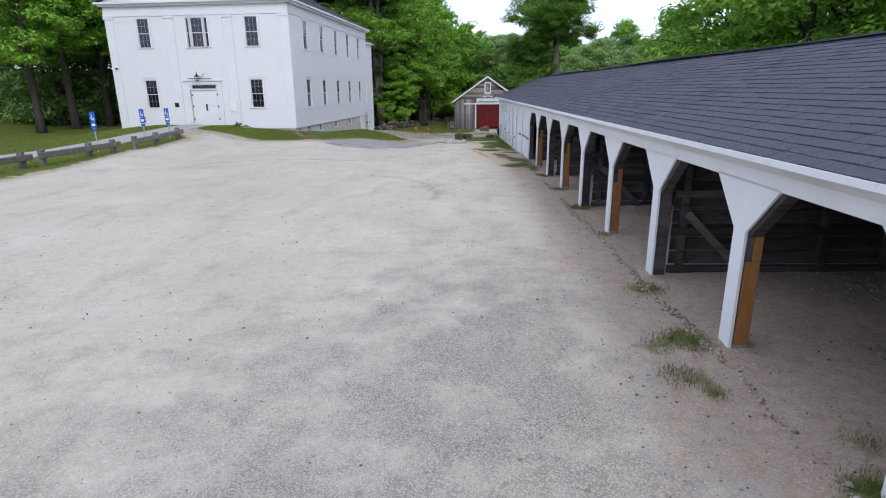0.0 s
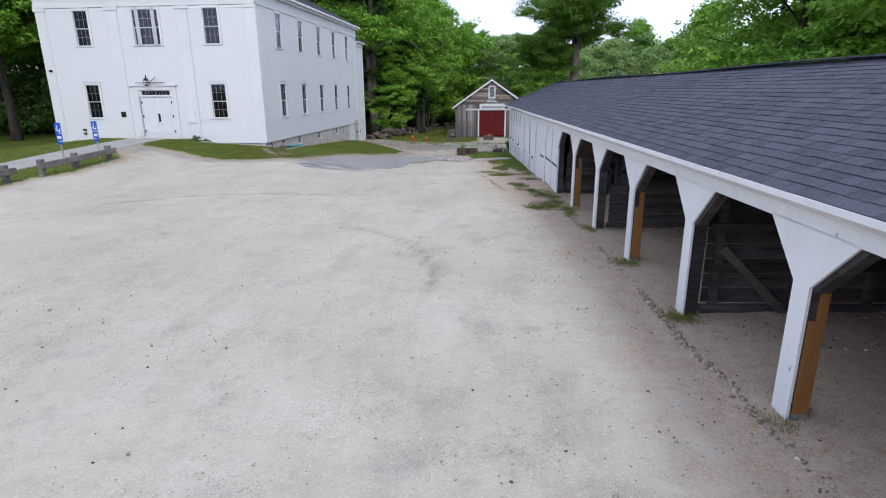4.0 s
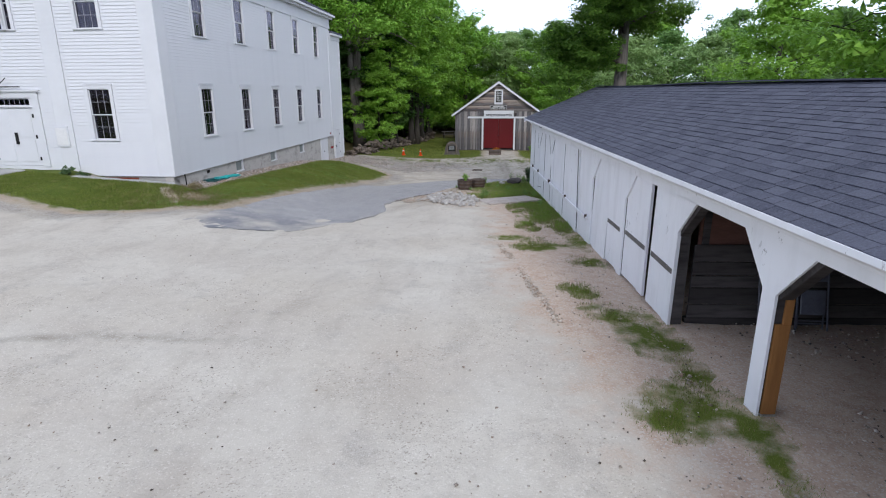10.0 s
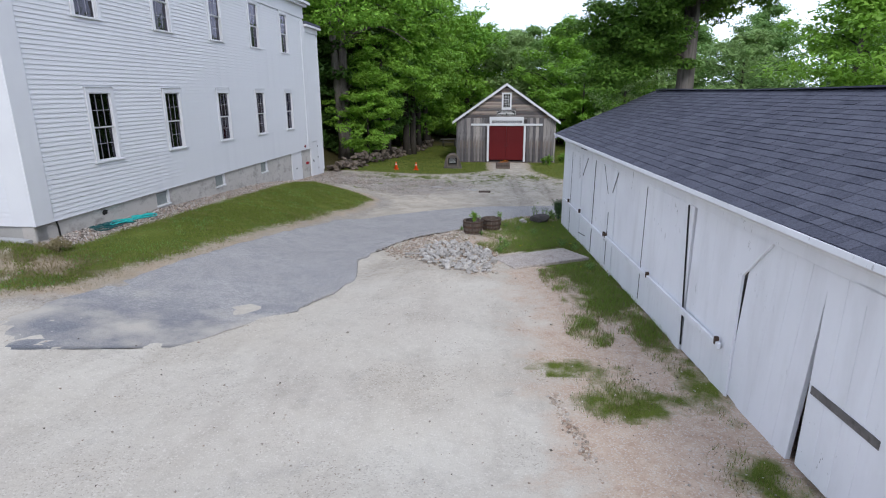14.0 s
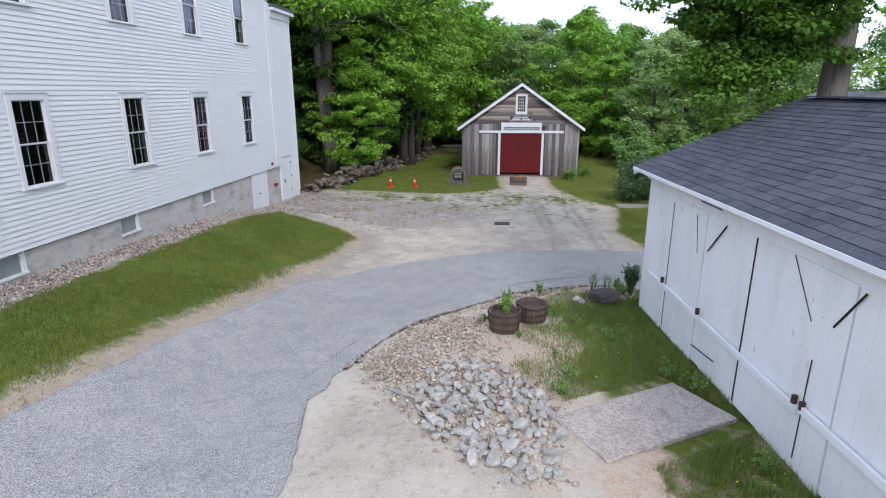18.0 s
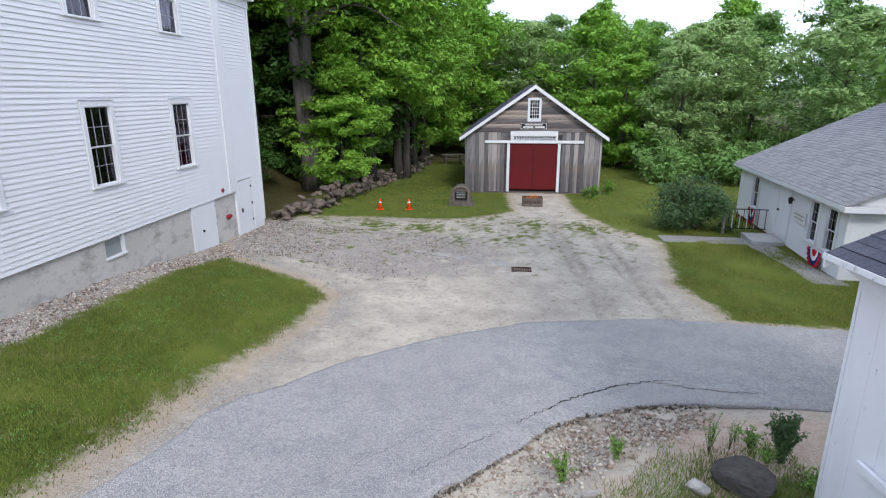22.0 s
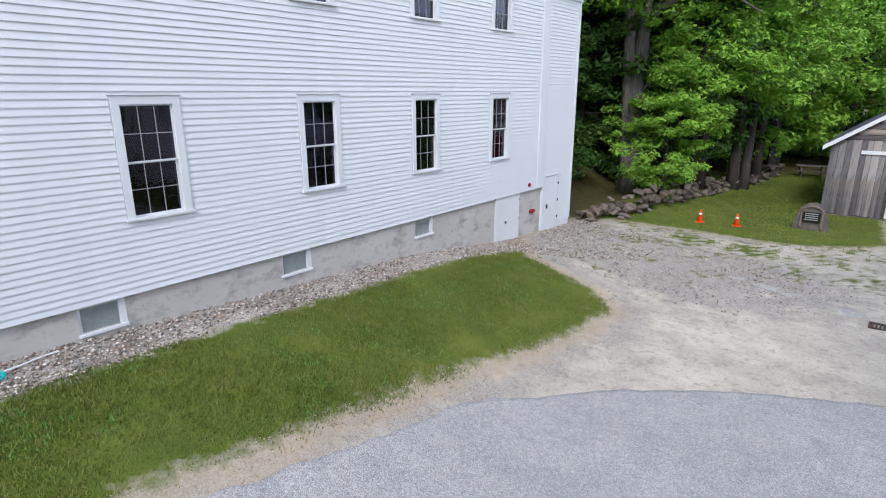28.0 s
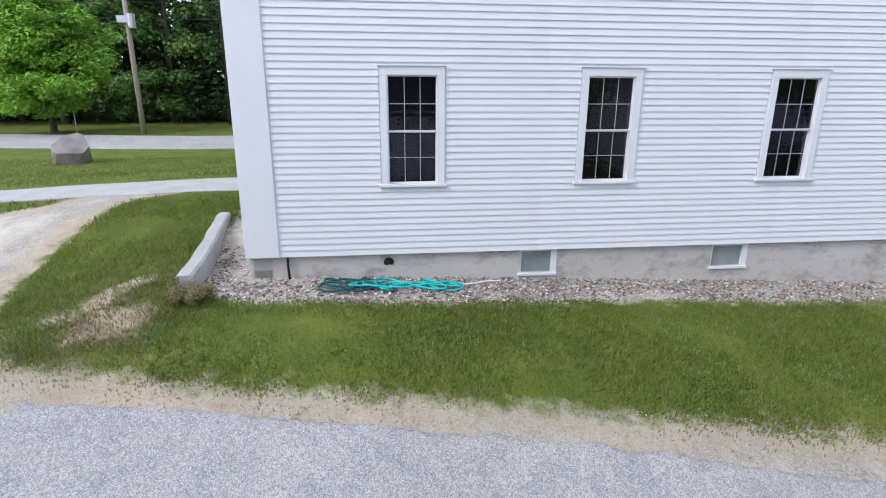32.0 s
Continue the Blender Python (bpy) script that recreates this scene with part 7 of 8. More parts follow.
bmesh.ops.recalc_face_normals(bm, faces=bm.faces)
part("kerb_stone", bm, CONCRETE, kerb, flat=True)
hostas = shrub(33, 0.9, 0.5, 26, 0.12, DARKLEAF, "low leafy plants against the hall wall", 12)
hostas.matrix_basis = place(hostas, -14.5, 33.85, 0.6)
copy_at(hostas, place(hostas, -13.9, 33.8, 0.5, 2))
dryb = shrub(34, 0.8, 0.34, 320, 0.035, DRYGRASS, "dry tan weeds at the kerb's end", 10)
dryb.matrix_basis = place(dryb, -10.15, 33.55)


# ---- hose ----
def hose(points_fn, n, r, material, label):
    bm = bmesh.new()
    add_tube(bm, [points_fn(i / n) for i in range(n + 1)], [r] * (n + 1), 6)
    return tagged(part("garden_hose", bm, material, None, flat=False), label, "hose")


hr = random.Random(4)


def tangle(cx0, cx1, loops, seed):
    q = random.Random(seed)
    ph = [q.uniform(0, 6.3) for _ in range(6)]

    def at(t):
        a = t * loops * 6.283
        along = cx0 + (cx1 - cx0) * (0.5 - 0.5 * math.cos(t * 9.0 + ph[0])) + 0.28 * math.cos(a + ph[1] + 1.1 * math.sin(t * 13))
        across = 0.16 * math.sin(a * 1.03 + ph[2]) * (1 + 0.4 * math.sin(t * 17 + ph[3])) + 0.04 * math.sin(t * 31)
        y = along
        x = -10.42 + 0.05 * (y - 36) + across
        return (x, y, gz(x, y) + 0.035 + 0.05 * abs(math.sin(t * 23 + ph[4])))

    return at


hose(tangle(36.2, 37.5, 9, 1), 420, 0.017, HOSE, "tangled teal garden hose on the gravel")
hose(tangle(35.7, 36.4, 7, 2), 260, 0.017, DHOSE, "dark green garden hose coiled on the gravel")
hose(lambda t: (-10.5 + 0.08 * math.sin(t * 5), 37.4 + 1.1 * t, gz(-10.5, 37.4 + 1.1 * t) + 0.05), 30, 0.014, WHITEPL, "end of a pale hose on the gravel")
bm = bmesh.new()
add_tube(bm, [(-0.02, 2.3, 0.38), (0.02, 2.3, 0.38), (0.03, 2.3, 0.36)], [0.09, 0.09, 0.03], 10)
tap = part("hose_tap", bm, BLACKIRON, found, "dark wall tap")
tap.matrix_local = pose(0, 0, 0, 0, 0, -90)
bm = bmesh.new()
add_tube(bm, [(0.62, -0.03, 0.56), (0.62, -0.06, 0.4), (0.64, -0.06, 0.02)], [0.022, 0.022, 0.022], 7)
part("drain_pipe", bm, BLACKIRON, found)


# ---- barrels ----
def barrel(x, y, r, h, label):
    """A half barrel of staves with iron hoops, filled with soil."""
    b = empty("barrel_planter", pose(x, y, gz(x, y) - 0.02, 0, 0, srng.uniform(0, 90)), label, "planter")
    n = 16
    for i in range(n):
        a0, a1 = 2 * math.pi * i / n + 0.012, 2 * math.pi * (i + 1) / n - 0.012
        v = []
        for z, k in ((0, 0.84), (h * 0.5, 0.97), (h, 1.0)):
            for a in (a0, a1):
                for q in (r * k, r * k - 0.03):
                    v.append((math.cos(a) * q, math.sin(a) * q, z + (0.012 * math.sin(i * 3) if z == h else 0)))
        f = []
        for j in (0, 4):
            f += [(j, j + 2, j + 6, j + 4), (j + 1, j + 5, j + 7, j + 3), (j, j + 4, j + 5, j + 1), (j + 2, j + 3, j + 7, j + 6)]
        f += [(8, 10, 11, 9), (0, 1, 3, 2)]
        pydata("stave", v, f, BARREL, b)
    for z0, z1, k in ((0.06, 0.11, 0.885), (h - 0.2, h - 0.14, 0.985), (h - 0.06, h - 0.02, 1.005)):
        bm = bmesh.new()
        for i in range(24):
            a0, a1 = 2 * math.pi * i / 24, 2 * math.pi * (i + 1) / 24
            q = [bm.verts.new((math.cos(a) * r * (k + 0.008 + 0.02 * (z - z0)), math.sin(a) * r * (k + 0.008 + 0.02 * (z - z0)), z)) for z in (z0, z1) for a in (a0, a1)]
            bm.faces.new((q[0], q[1], q[3], q[2]))
        bmesh.ops.remove_doubles(bm, verts=bm.verts, dist=0.001)
        bmesh.ops.solidify(bm, geom=bm.faces[:], thickness=-0.006)
        part("hoop", bm, RUST, b)
    bm = bmesh.new()
    bmesh.ops.create_circle(bm, cap_ends=True, segments=24, radius=r - 0.034, matrix=Matrix.Translation((0, 0, h - 0.07)))
    part("soil", bm, SOIL, b)
    return b


barrel(-1.15, 38.66, 0.3, 0.40, "weathered half-barrel planter with a young plant")
barrel(-0.6, 39.15, 0.3, 0.37, "weathered half-barrel planter with bare soil")


def sprig(seed, h, spread, stems, leaf, per, material, label, bare=0.1):
    """An upright wild plant: thin arching stems set with small leaves all along."""
    prng = np.random.default_rng(seed)
    base = empty("plant", Matrix(), label, "plant")
    bm = bmesh.new()
    cs = []
    for i in range(stems):
        az, r, hh = prng.uniform(0, 6.3), spread * prng.uniform(0.1, 1.0), h * prng.uniform(0.55, 1.0)
        pts = [(math.cos(az) * r * q ** 1.6 + prng.normal(0, 0.008), math.sin(az) * r * q ** 1.6 + prng.normal(0, 0.008), hh * q - 0.03 * (q == 0)) for q in (0, 0.35, 0.7, 1.0)]
        add_tube(bm, pts, [0.004, 0.0035, 0.0025, 0.0015], 4, False)
        for j in range(max(4, int(hh / 0.035))):
            q = bare + (1 - bare) * prng.uniform(0, 1)
            a = min(2, int(q * 3))
            p = np.array(pts[a]) + (np.array(pts[a + 1]) - np.array(pts[a])) * (q * 3 - a)
            cs.append(p + prng.normal(0, leaf * 0.5, 3))
    part("stem", bm, BARK, base, flat=False)
    v, f = leaf_cloud(prng, cs, [leaf * 0.9] * len(cs), per, leaf, 0.8, False)
    link("foliage", tri_mesh("foliage", v, f, material), None, base)
    return base


SPRIGLEAF = leaf_mat("sprig_leaf", (0.13, 0.26, 0.05, 1), (0.30, 0.48, 0.12, 1))
pl = sprig(35, 0.34, 0.18, 54, 0.02, 6, LEAF1, "bushy bright green young plant in the barrel")
pl.matrix_basis = place(pl, -1.12, 38.7, 1.0, 0, gz(-1.15, 38.66) + 0.3)
young = sprig(36, 0.4, 0.15, 26, 0.02, 5, SPRIGLEAF, "young leafy plant on the stony bank")
young.matrix_basis = place(young, -0.97, 40.6, 1.15)
copy_at(young, place(young, -0.26, 40.84, 1.0, 2.0))
wisp = sprig(38, 0.6, 0.16, 8, 0.018, 3, SPRIGLEAF, "tall thin wispy weed behind the dirt mound", 0.3)
wisp.matrix_basis = place(wisp, 0.87, 40.85, 1.0)
for x, y, q in ((0.98, 41.0, 0.7), (1.17, 40.95, 0.75), (1.3, 41.1, 0.65)):
    copy_at(wisp, place(wisp, x, y, q, x * 9))
side_shrub = sprig(39, 1.05, 0.34, 60, 0.038, 5, DARKLEAF, "dark leafy shrub at the shed's corner")
side_shrub.matrix_basis = place(side_shrub, 1.66, 40.7, 0.68)
low = sprig(40, 0.28, 0.2, 26, 0.028, 4, SPRIGLEAF, "low leafy weed in the thin grass")
low.matrix_basis = place(low, 1.45, 41.0, 1.0)
for x, y, q in ((1.75, 40.2, 1.1), (1.5, 40.7, 0.9), (-0.15, 39.4, 0.6), (0.2, 38.9, 0.7), (-0.4, 37.5, 0.6), (0.6, 38.3, 0.8), (1.2, 36.9, 0.9), (1.45, 36.5, 1.0), (-0.3, 36.75, 0.9), (-0.45, 36.3, 0.8), (1.5, 34.7, 0.8), (-1.5, 39.2, 0.5), (-0.9, 38.3, 0.5)):
    copy_at(low, place(low, x, y, q, x * 7 + y))


# ---- guard rails and signs ----
def guard_rail(y0, y1, x0, x1, posts):
    base = empty("guard_rail", pose(x0, y0, gz(x0, y0)), "low grey timber guard rail on stout posts", "rail", "parking guard rails")
    dx, dy = x1 - x0, y1 - y0
    ln = math.hypot(dx, dy)
    for t in posts:
        z = gz(x0 + dx * t, y0 + dy * t) - gz(x0, y0)
        b = box_part("post", dx * t - 0.09, dx * t + 0.09, dy * t - 0.09, dy * t + 0.09, z - 0.2, z + 0.56, RAILWOOD, base, bevel=0.012)
    dz = gz(x1, y1) - gz(x0, y0)
    bm = bmesh.new()
    m = Matrix.Rotation(math.atan2(dy, dx), 4, "Z") @ Matrix.Rotation(-math.atan2(dz, ln), 4, "Y")
    add_box(bm, -0.12, ln + 0.12, -0.23, -0.092, 0.26, 0.46, 0.015, m)
    part("beam", bm, RAILWOOD, base)
    return base


guard_rail(24.3, 27.6, -15.2, -14.9, (0.0, 0.45, 0.97))
guard_rail(18.9, 23.0, -15.4, -15.3, (0.03, 0.62, 0.97))
guard_rail(13.6, 18.3, -15.6, -15.45, (0.03, 0.5, 0.97))
for x, y, h in ((-15.5, 27.8, 1.98), (-15.95, 26.4, 2.0), (-16.05, 23.0, 2.0)):
    s = empty("parking_sign", pose(x, y, gz(x, y), 0, 0, 8), "blue disabled parking sign on a steel post", "sign", "parking signs")
    top = h - gz(x, y)
    box_part("post", -0.02, 0.02, 0.0, 0.03, -0.1, top, GALV, s, bevel=0.002)
    p = box_part("panel", -0.11, 0.11, -0.012, -0.002, top - 0.38, top, BLUE, s, bevel=0.002)
    p2 = box_part("lower_panel", -0.11, 0.11, -0.012, -0.002, top - 0.66, top - 0.4, BLUE, s, bevel=0.002)
    box_part("van_panel", -0.09, 0.09, -0.012, -0.002, top - 0.8, top - 0.69, BLUE, s, bevel=0.002)
    # wheelchair pictogram: wheel, seat and head
    bm = bmesh.new()
    for i in range(14):
        a0, a1 = math.pi * (0.75 + 1.5 * i / 14), math.pi * (0.75 + 1.5 * (i + 1) / 14)
        q = [bm.verts.new((0.0 + math.cos(a) * r, -0.0135, top - 0.24 + math.sin(a) * r)) for a in (a0, a1) for r in (0.062, 0.08)]
        bm.faces.new((q[0], q[1], q[3], q[2]))
    add_box(bm, -0.035, -0.015, -0.015, -0.013, top - 0.28, top - 0.13)
    add_box(bm, -0.015, 0.05, -0.015, -0.013, top - 0.28, top - 0.262)
    add_box(bm, 0.04, 0.058, -0.015, -0.013, top - 0.37, top - 0.28)
    add_box(bm, -0.043, -0.007, -0.015, -0.013, top - 0.12, top - 0.085)
    part("pictogram", bm, WHITEPL, p)
    box_part("lettering_bar", -0.07, 0.07, -0.0145, -0.0125, top - 0.58, top - 0.48, WHITEPL, p2, bevel=0)

# ---- things before the barn ----
def cone(x, y):
    c = empty("traffic_cone", pose(x, y, gz(x, y) + 0.01), "small orange traffic cone on the grass", "traffic cone", "traffic cones")
    bm = bmesh.new()
    add_tube(bm, [(0, 0, 0.03), (0, 0, 0.5), (0, 0, 0.52)], [0.13, 0.035, 0.025], 14)
    part("cone", bm, CONE, c, flat=False)
    box_part("base", -0.17, 0.17, -0.17, 0.17, 0.0, 0.03, CONE, c, bevel=0.006)
    bm = bmesh.new()
    add_tube(bm, [(0, 0, 0.33), (0, 0, 0.39)], [0.0725, 0.061], 14)
    part("collar", bm, WHITEPL, c)


cone(-6.4, 60.4)
cone(-5.1, 61.0)
fb = empty("planter_box", pose(0.95, 62.3, gz(0.95, 62.3), 0, 0, -3), "dark timber box with orange flowers", "planter")
for i in range(3):
    for a, b, c, d in ((-0.5, 0.5, -0.3, -0.26), (-0.5, 0.5, 0.26, 0.3), (-0.5, -0.46, -0.26, 0.26), (0.46, 0.5, -0.26, 0.26)):
        box_part("plank", a, b, c, d, 0.005 + i * 0.15, 0.15 + i * 0.15, BARREL, fb)
box_part("soil", -0.455, 0.455, -0.255, 0.255, 0.3, 0.4, SOIL, fb)
FLOWER = leaf_mat("orange_petals", rgb(225, 120, 30), rgb(240, 150, 50))
fl = shrub(37, 0.8, 0.18, 24, 0.06, FLOWER, "low orange flowers in a box", 9)
fl.matrix_basis = place(fl, 0.95, 62.3, 1.0, 0, gz(0.95, 62.3) + 0.38)
ms = empty("memorial_stone", pose(-2.6, 62.3, gz(-2.6, 62.3), 0, 0, -3), "rough arched memorial stone with dark plaque", "memorial")
bm = bmesh.new()
out = [(-0.62, 0), (-0.56, 0.55), (-0.42, 0.95), (-0.2, 1.12), (0.08, 1.15), (0.34, 1.0), (0.52, 0.6), (0.68, 0.0)]
f1 = [bm.verts.new((a, -0.12 - 0.1 * (1 - b), b - 0.05)) for a, b in out]
f2 = [bm.verts.new((a * 0.95, 0.25, b * 0.97 - 0.05)) for a, b in out]
bm.faces.new(f1)
bm.faces.new(f2[::-1])
for i in range(len(out)):
    j = (i + 1) % len(out)
    bm.faces.new((f1[i], f2[i], f2[j], f1[j]))
bmesh.ops.recalc_face_normals(bm, faces=bm.faces)
part("stone", bm, simple("dark_rough_stone", (0.09, 0.08, 0.075, 1), (0.18, 0.16, 0.14, 1), 5, 0.95, bump=0.7), ms)
bm = bmesh.new()
arc = [(-0.36, 0.12)] + [(0.36 * math.cos(math.pi - math.pi * i / 8), 0.72 + 0.24 * math.sin(math.pi * i / 8)) for i in range(9)] + [(0.36, 0.12)]
add_tube(bm, [(a, -0.27 + 0.13 * b, b) for a, b in arc], [0.05] * len(arc), 6)
part("arch_rim", bm, simple("brown_rim_stone", (0.13, 0.105, 0.09, 1), (0.24, 0.20, 0.17, 1), 6, 0.95, bump=0.5), ms, "brown stone arch rim")
box_part("plaque", -0.3, 0.3, -0.262, -0.235, 0.34, 0.74, BLACK, ms)
for z in (0.42, 0.5, 0.58, 0.66):
    box_part("lettering_bar", -0.22, 0.22, -0.266, -0.2625, z, z + 0.035, GALV, ms, bevel=0)
gr = empty("drain_grate", pose(-0.56, 50.95, gz(-0.56, 50.95) + 0.02, 0, 0, -3), "rusty iron drain grate in the gravel", "grate")
bm = bmesh.new()
for a, b, c, d in ((-0.3, 0.3, -0.2, -0.16), (-0.3, 0.3, 0.16, 0.2), (-0.3, -0.26, -0.16, 0.16), (0.26, 0.3, -0.16, 0.16)):
    add_box(bm, a, b, c, d, -0.05, 0.03)
part("frame", bm, RUST, gr)
for i in range(7):
    box_part("bar", -0.245 + i * 0.072, -0.205 + i * 0.072, -0.158, 0.158, -0.04, 0.025, RUST, gr)
# black sheet under the bars stands for the shaded shaft
box_part("pit", -0.26, 0.26, -0.16, 0.16, -0.06, -0.041, BLACK, gr, bevel=0)
pt = empty("picnic_table", pose(-3.6, 80, gz(-3.6, 80), 0, 0, 10), "weathered wooden picnic table on the grass", "table")
for i in range(5):
    box_part("top_plank", -0.9, 0.9, -0.37 + i * 0.15, -0.23 + i * 0.15, 0.72, 0.76, RAILWOOD, pt)
for s in (-1, 1):
    box_part("bench", -0.9, 0.9, s * 0.7 - 0.13, s * 0.7 + 0.13, 0.42, 0.46, RAILWOOD, pt)
    for x in (-0.6, 0.6):
        bm = bmesh.new()
        add_tube(bm, [(x, s * 0.62, 0), (x, s * 0.2, 0.72)], [0.05, 0.05], 5)
        part("leg", bm, RAILWOOD, pt)
    box_part("crossbar", s * 0.6 - 0.03, s * 0.6 + 0.03, -0.75, 0.75, 0.36, 0.42, RAILWOOD, pt)
for x, y in ((4.2, 65.3), (4.5, 64.6), (5.6, 66.0), (5.9, 66.9)):
    copy_at(pl, place(pl, x, y, srng.uniform(1.6, 2.6), srng.uniform(0, 6), gz(x, y) - 0.05), "leafy green shrub at the barn's foot")


# ---- things at the side house ----
rail = empty("stair_railing", HOUSE.matrix_world @ pose(0, 0, 0), "white iron railing beside the door step", "railing")
bm = bmesh.new()
for z in (0.25, 1.0):
    add_tube(bm, [(-1.5, 5.6, z), (-0.1, 5.6, z)], [0.02, 0.02], 6)
part("rails", bm, BLACKIRON, rail)
for i in range(11):
    bm = bmesh.new()
    add_tube(bm, [(-1.46 + i * 0.13, 5.6, 0.25), (-1.46 + i * 0.13, 5.6, 1.0)], [0.012, 0.012], 5)
    part("baluster", bm, WHITEPL if i % 2 else BLACKIRON, rail)
bm = bmesh.new()
add_tube(bm, [(-1.62, 5.6, -0.2), (-1.62, 5.6, 1.15)], [0.06, 0.06], 8)
part("post", bm, RAILWOOD, rail, "plain wooden end post")


def bunting(y, z, w, h):
    """A pleated half-round fan of striped cloth with a starred blue heart."""
    b = empty("bunting", HOUSE.matrix_world @ pose(-0.1, y, z), "red white and blue pleated fan bunting", "bunting", "buntings")
    for r0, r1, mt, nm in ((0.0, 0.34, REDCLOTH, "inner_band"), (0.34, 0.56, WHITECLOTH, "white_band"), (0.56, 0.78, NAVY, "blue_band"), (0.78, 1.0, REDCLOTH, "outer_band")):
        v, f = [], []
        n = 24
        for i in range(n + 1):
            a = math.pi * (1 + i / n)
            for r in (r0, r1):
                v.append((-0.03 - 0.035 * (i % 2) * r, math.cos(a) * w / 2 * r, math.sin(a) * h * r))
        for i in range(n):
            f.append((2 * i, 2 * i + 1, 2 * i + 3, 2 * i + 2))
        m = len(v)
        v += [(x + 0.008, yy, zz) for x, yy, zz in v]
        f += [tuple(m + q for q in face[::-1]) for face in f]
        pydata(nm, v, f, mt, b)


bunting(1.35, 0.62, 0.95, 0.62)
bunting(7.3, 0.72, 0.9, 0.66)
ln = empty("wall_lantern", HOUSE.matrix_world @ pose(-0.08, 3.6, 1.75), "small black wall lantern", "lamp")
bm = bmesh.new()
add_tube(bm, [(0.03, 0, 0), (-0.1, 0, 0.05)], [0.02, 0.02], 6)
part("arm", bm, BLACKIRON, ln)
bm = bmesh.new()
add_tube(bm, [(-0.1, 0, -0.12), (-0.1, 0, 0.06), (-0.1, 0, 0.12)], [0.05, 0.08, 0.02], 6)
part("housing", bm, BLACKIRON, ln)
hs = empty("wall_sign", HOUSE.matrix_world @ pose(-0.05, 3.0, 1.3), "small white wall sign with grey bars", "sign")
box_part("board", -0.02, 0.0, -0.5, 0.5, -0.2, 0.2, WHITEPL, hs)
for z in (-0.06, 0.06):
    box_part("lettering_bar", -0.024, -0.0205, -0.38, 0.38, z - 0.03, z + 0.02, GALV, hs, bevel=0)


# ---- folding chairs in the shed ----
def folding_chair(x, y, turn):
    """A folding chair, folded flat and leaning against the partition."""
    c = empty("folding_chair", SHED.matrix_world @ pose(x, y, shed_base(y), -12, 0, turn), "slate-grey metal folding chair leaning folded in the stall", "chair", "folding chairs")
    bm = bmesh.new()
    hoop = [(-0.23, 0, 0.0), (-0.215, 0, 0.5), (-0.21, 0, 0.9), (-0.17, 0, 0.97), (-0.1, 0, 1.0), (0.1, 0, 1.0), (0.17, 0, 0.97), (0.21, 0, 0.9), (0.215, 0, 0.5), (0.23, 0, 0.0)]
    add_tube(bm, hoop, [0.014] * len(hoop), 7)
    part("back_frame", bm, CHAIRGREY, c, flat=False)
    for s in (-1, 1):
        bm = bmesh.new()
        add_tube(bm, [(s * 0.185, 0.045, 0.02), (s * 0.18, 0.03, 0.55)], [0.012] * 2, 6)
        part("rear_leg", bm, CHAIRGREY, c)
    bm = bmesh.new()
    add_box(bm, -0.18, 0.18, -0.028, -0.004, 0.24, 0.62, 0.014)
    part("seat", bm, CHAIRGREY, c)
    bm = bmesh.new()
    add_box(bm, -0.195, 0.195, -0.016, 0.01, 0.74, 0.95, 0.01)
    part("backrest", bm, CHAIRGREY, c)
    for z, yy in ((0.15, 0.0), (0.1, 0.045)):
        bm = bmesh.new()
        add_tube(bm, [(-0.2, yy, z), (0.2, yy, z)], [0.01, 0.01], 5)
        part("crossbar", bm, CHAIRGREY, c)


folding_chair(1.5, 23.68, 3)
folding_chair(2.08, 23.7, -4)
# crumbled edging before the bays
ey = np.repeat(np.arange(1.4, 24.2, 0.05), 5)
er = np.random.default_rng(12)
eo = -0.17 - 0.008 * ey + 0.03 * np.sin(ey * 1.35) + 0.02 * np.sin(ey * 3.9) + er.normal(0, 0.03, len(ey))
ek = er.uniform(0, 1, len(ey)) < 0.55 + 0.35 * np.sin(ey * 1.1)
ca, sa = math.cos(radians(1.92)), math.sin(radians(1.92))
ewx, ewy = (2.98 + eo * ca - ey * sa)[ek], (eo * sa + ey * ca)[ek]
scatter("edging_rubble", np.stack([ewx, ewy, ground_z(ewx, ewy) + 0.006], 1), er.uniform(0.02, 0.085, len(ewx)), RUB_PEB, 20, "crumbled half-buried concrete edging before the bays", "gravel")

# cracks along the drive's inner edge
crng = random.Random(21)


def crack(pts, w):
    """A thin irregular dark split laid on the paving."""
    v, f = [], []
    P = resample(pts, max(8, int(len(pts) * 14)))
    for i, (x, y) in enumerate(P):
        d = P[min(i + 1, len(P) - 1)] - P[max(i - 1, 0)]
        d = d / (np.hypot(*d) + 1e-9)
        j = crng.uniform(-0.035, 0.035)
        k = w * crng.uniform(0.25, 1.0) * (0.3 + 0.7 * math.sin(math.pi * (i + 0.5) / len(P)))
        for s in (-1, 1):
            xx, yy = x - d[1] * (j + s * k), y + d[0] * (j + s * k)
            v.append((xx, yy, gz(xx, yy) + 0.055 + 0.012 * math.sin(xx * 2.1) * math.sin(yy * 1.7) + 0.006))
    for i in range(len(P) - 1):
        f.append((2 * i, 2 * i + 1, 2 * i + 3, 2 * i + 2))
    return v, f


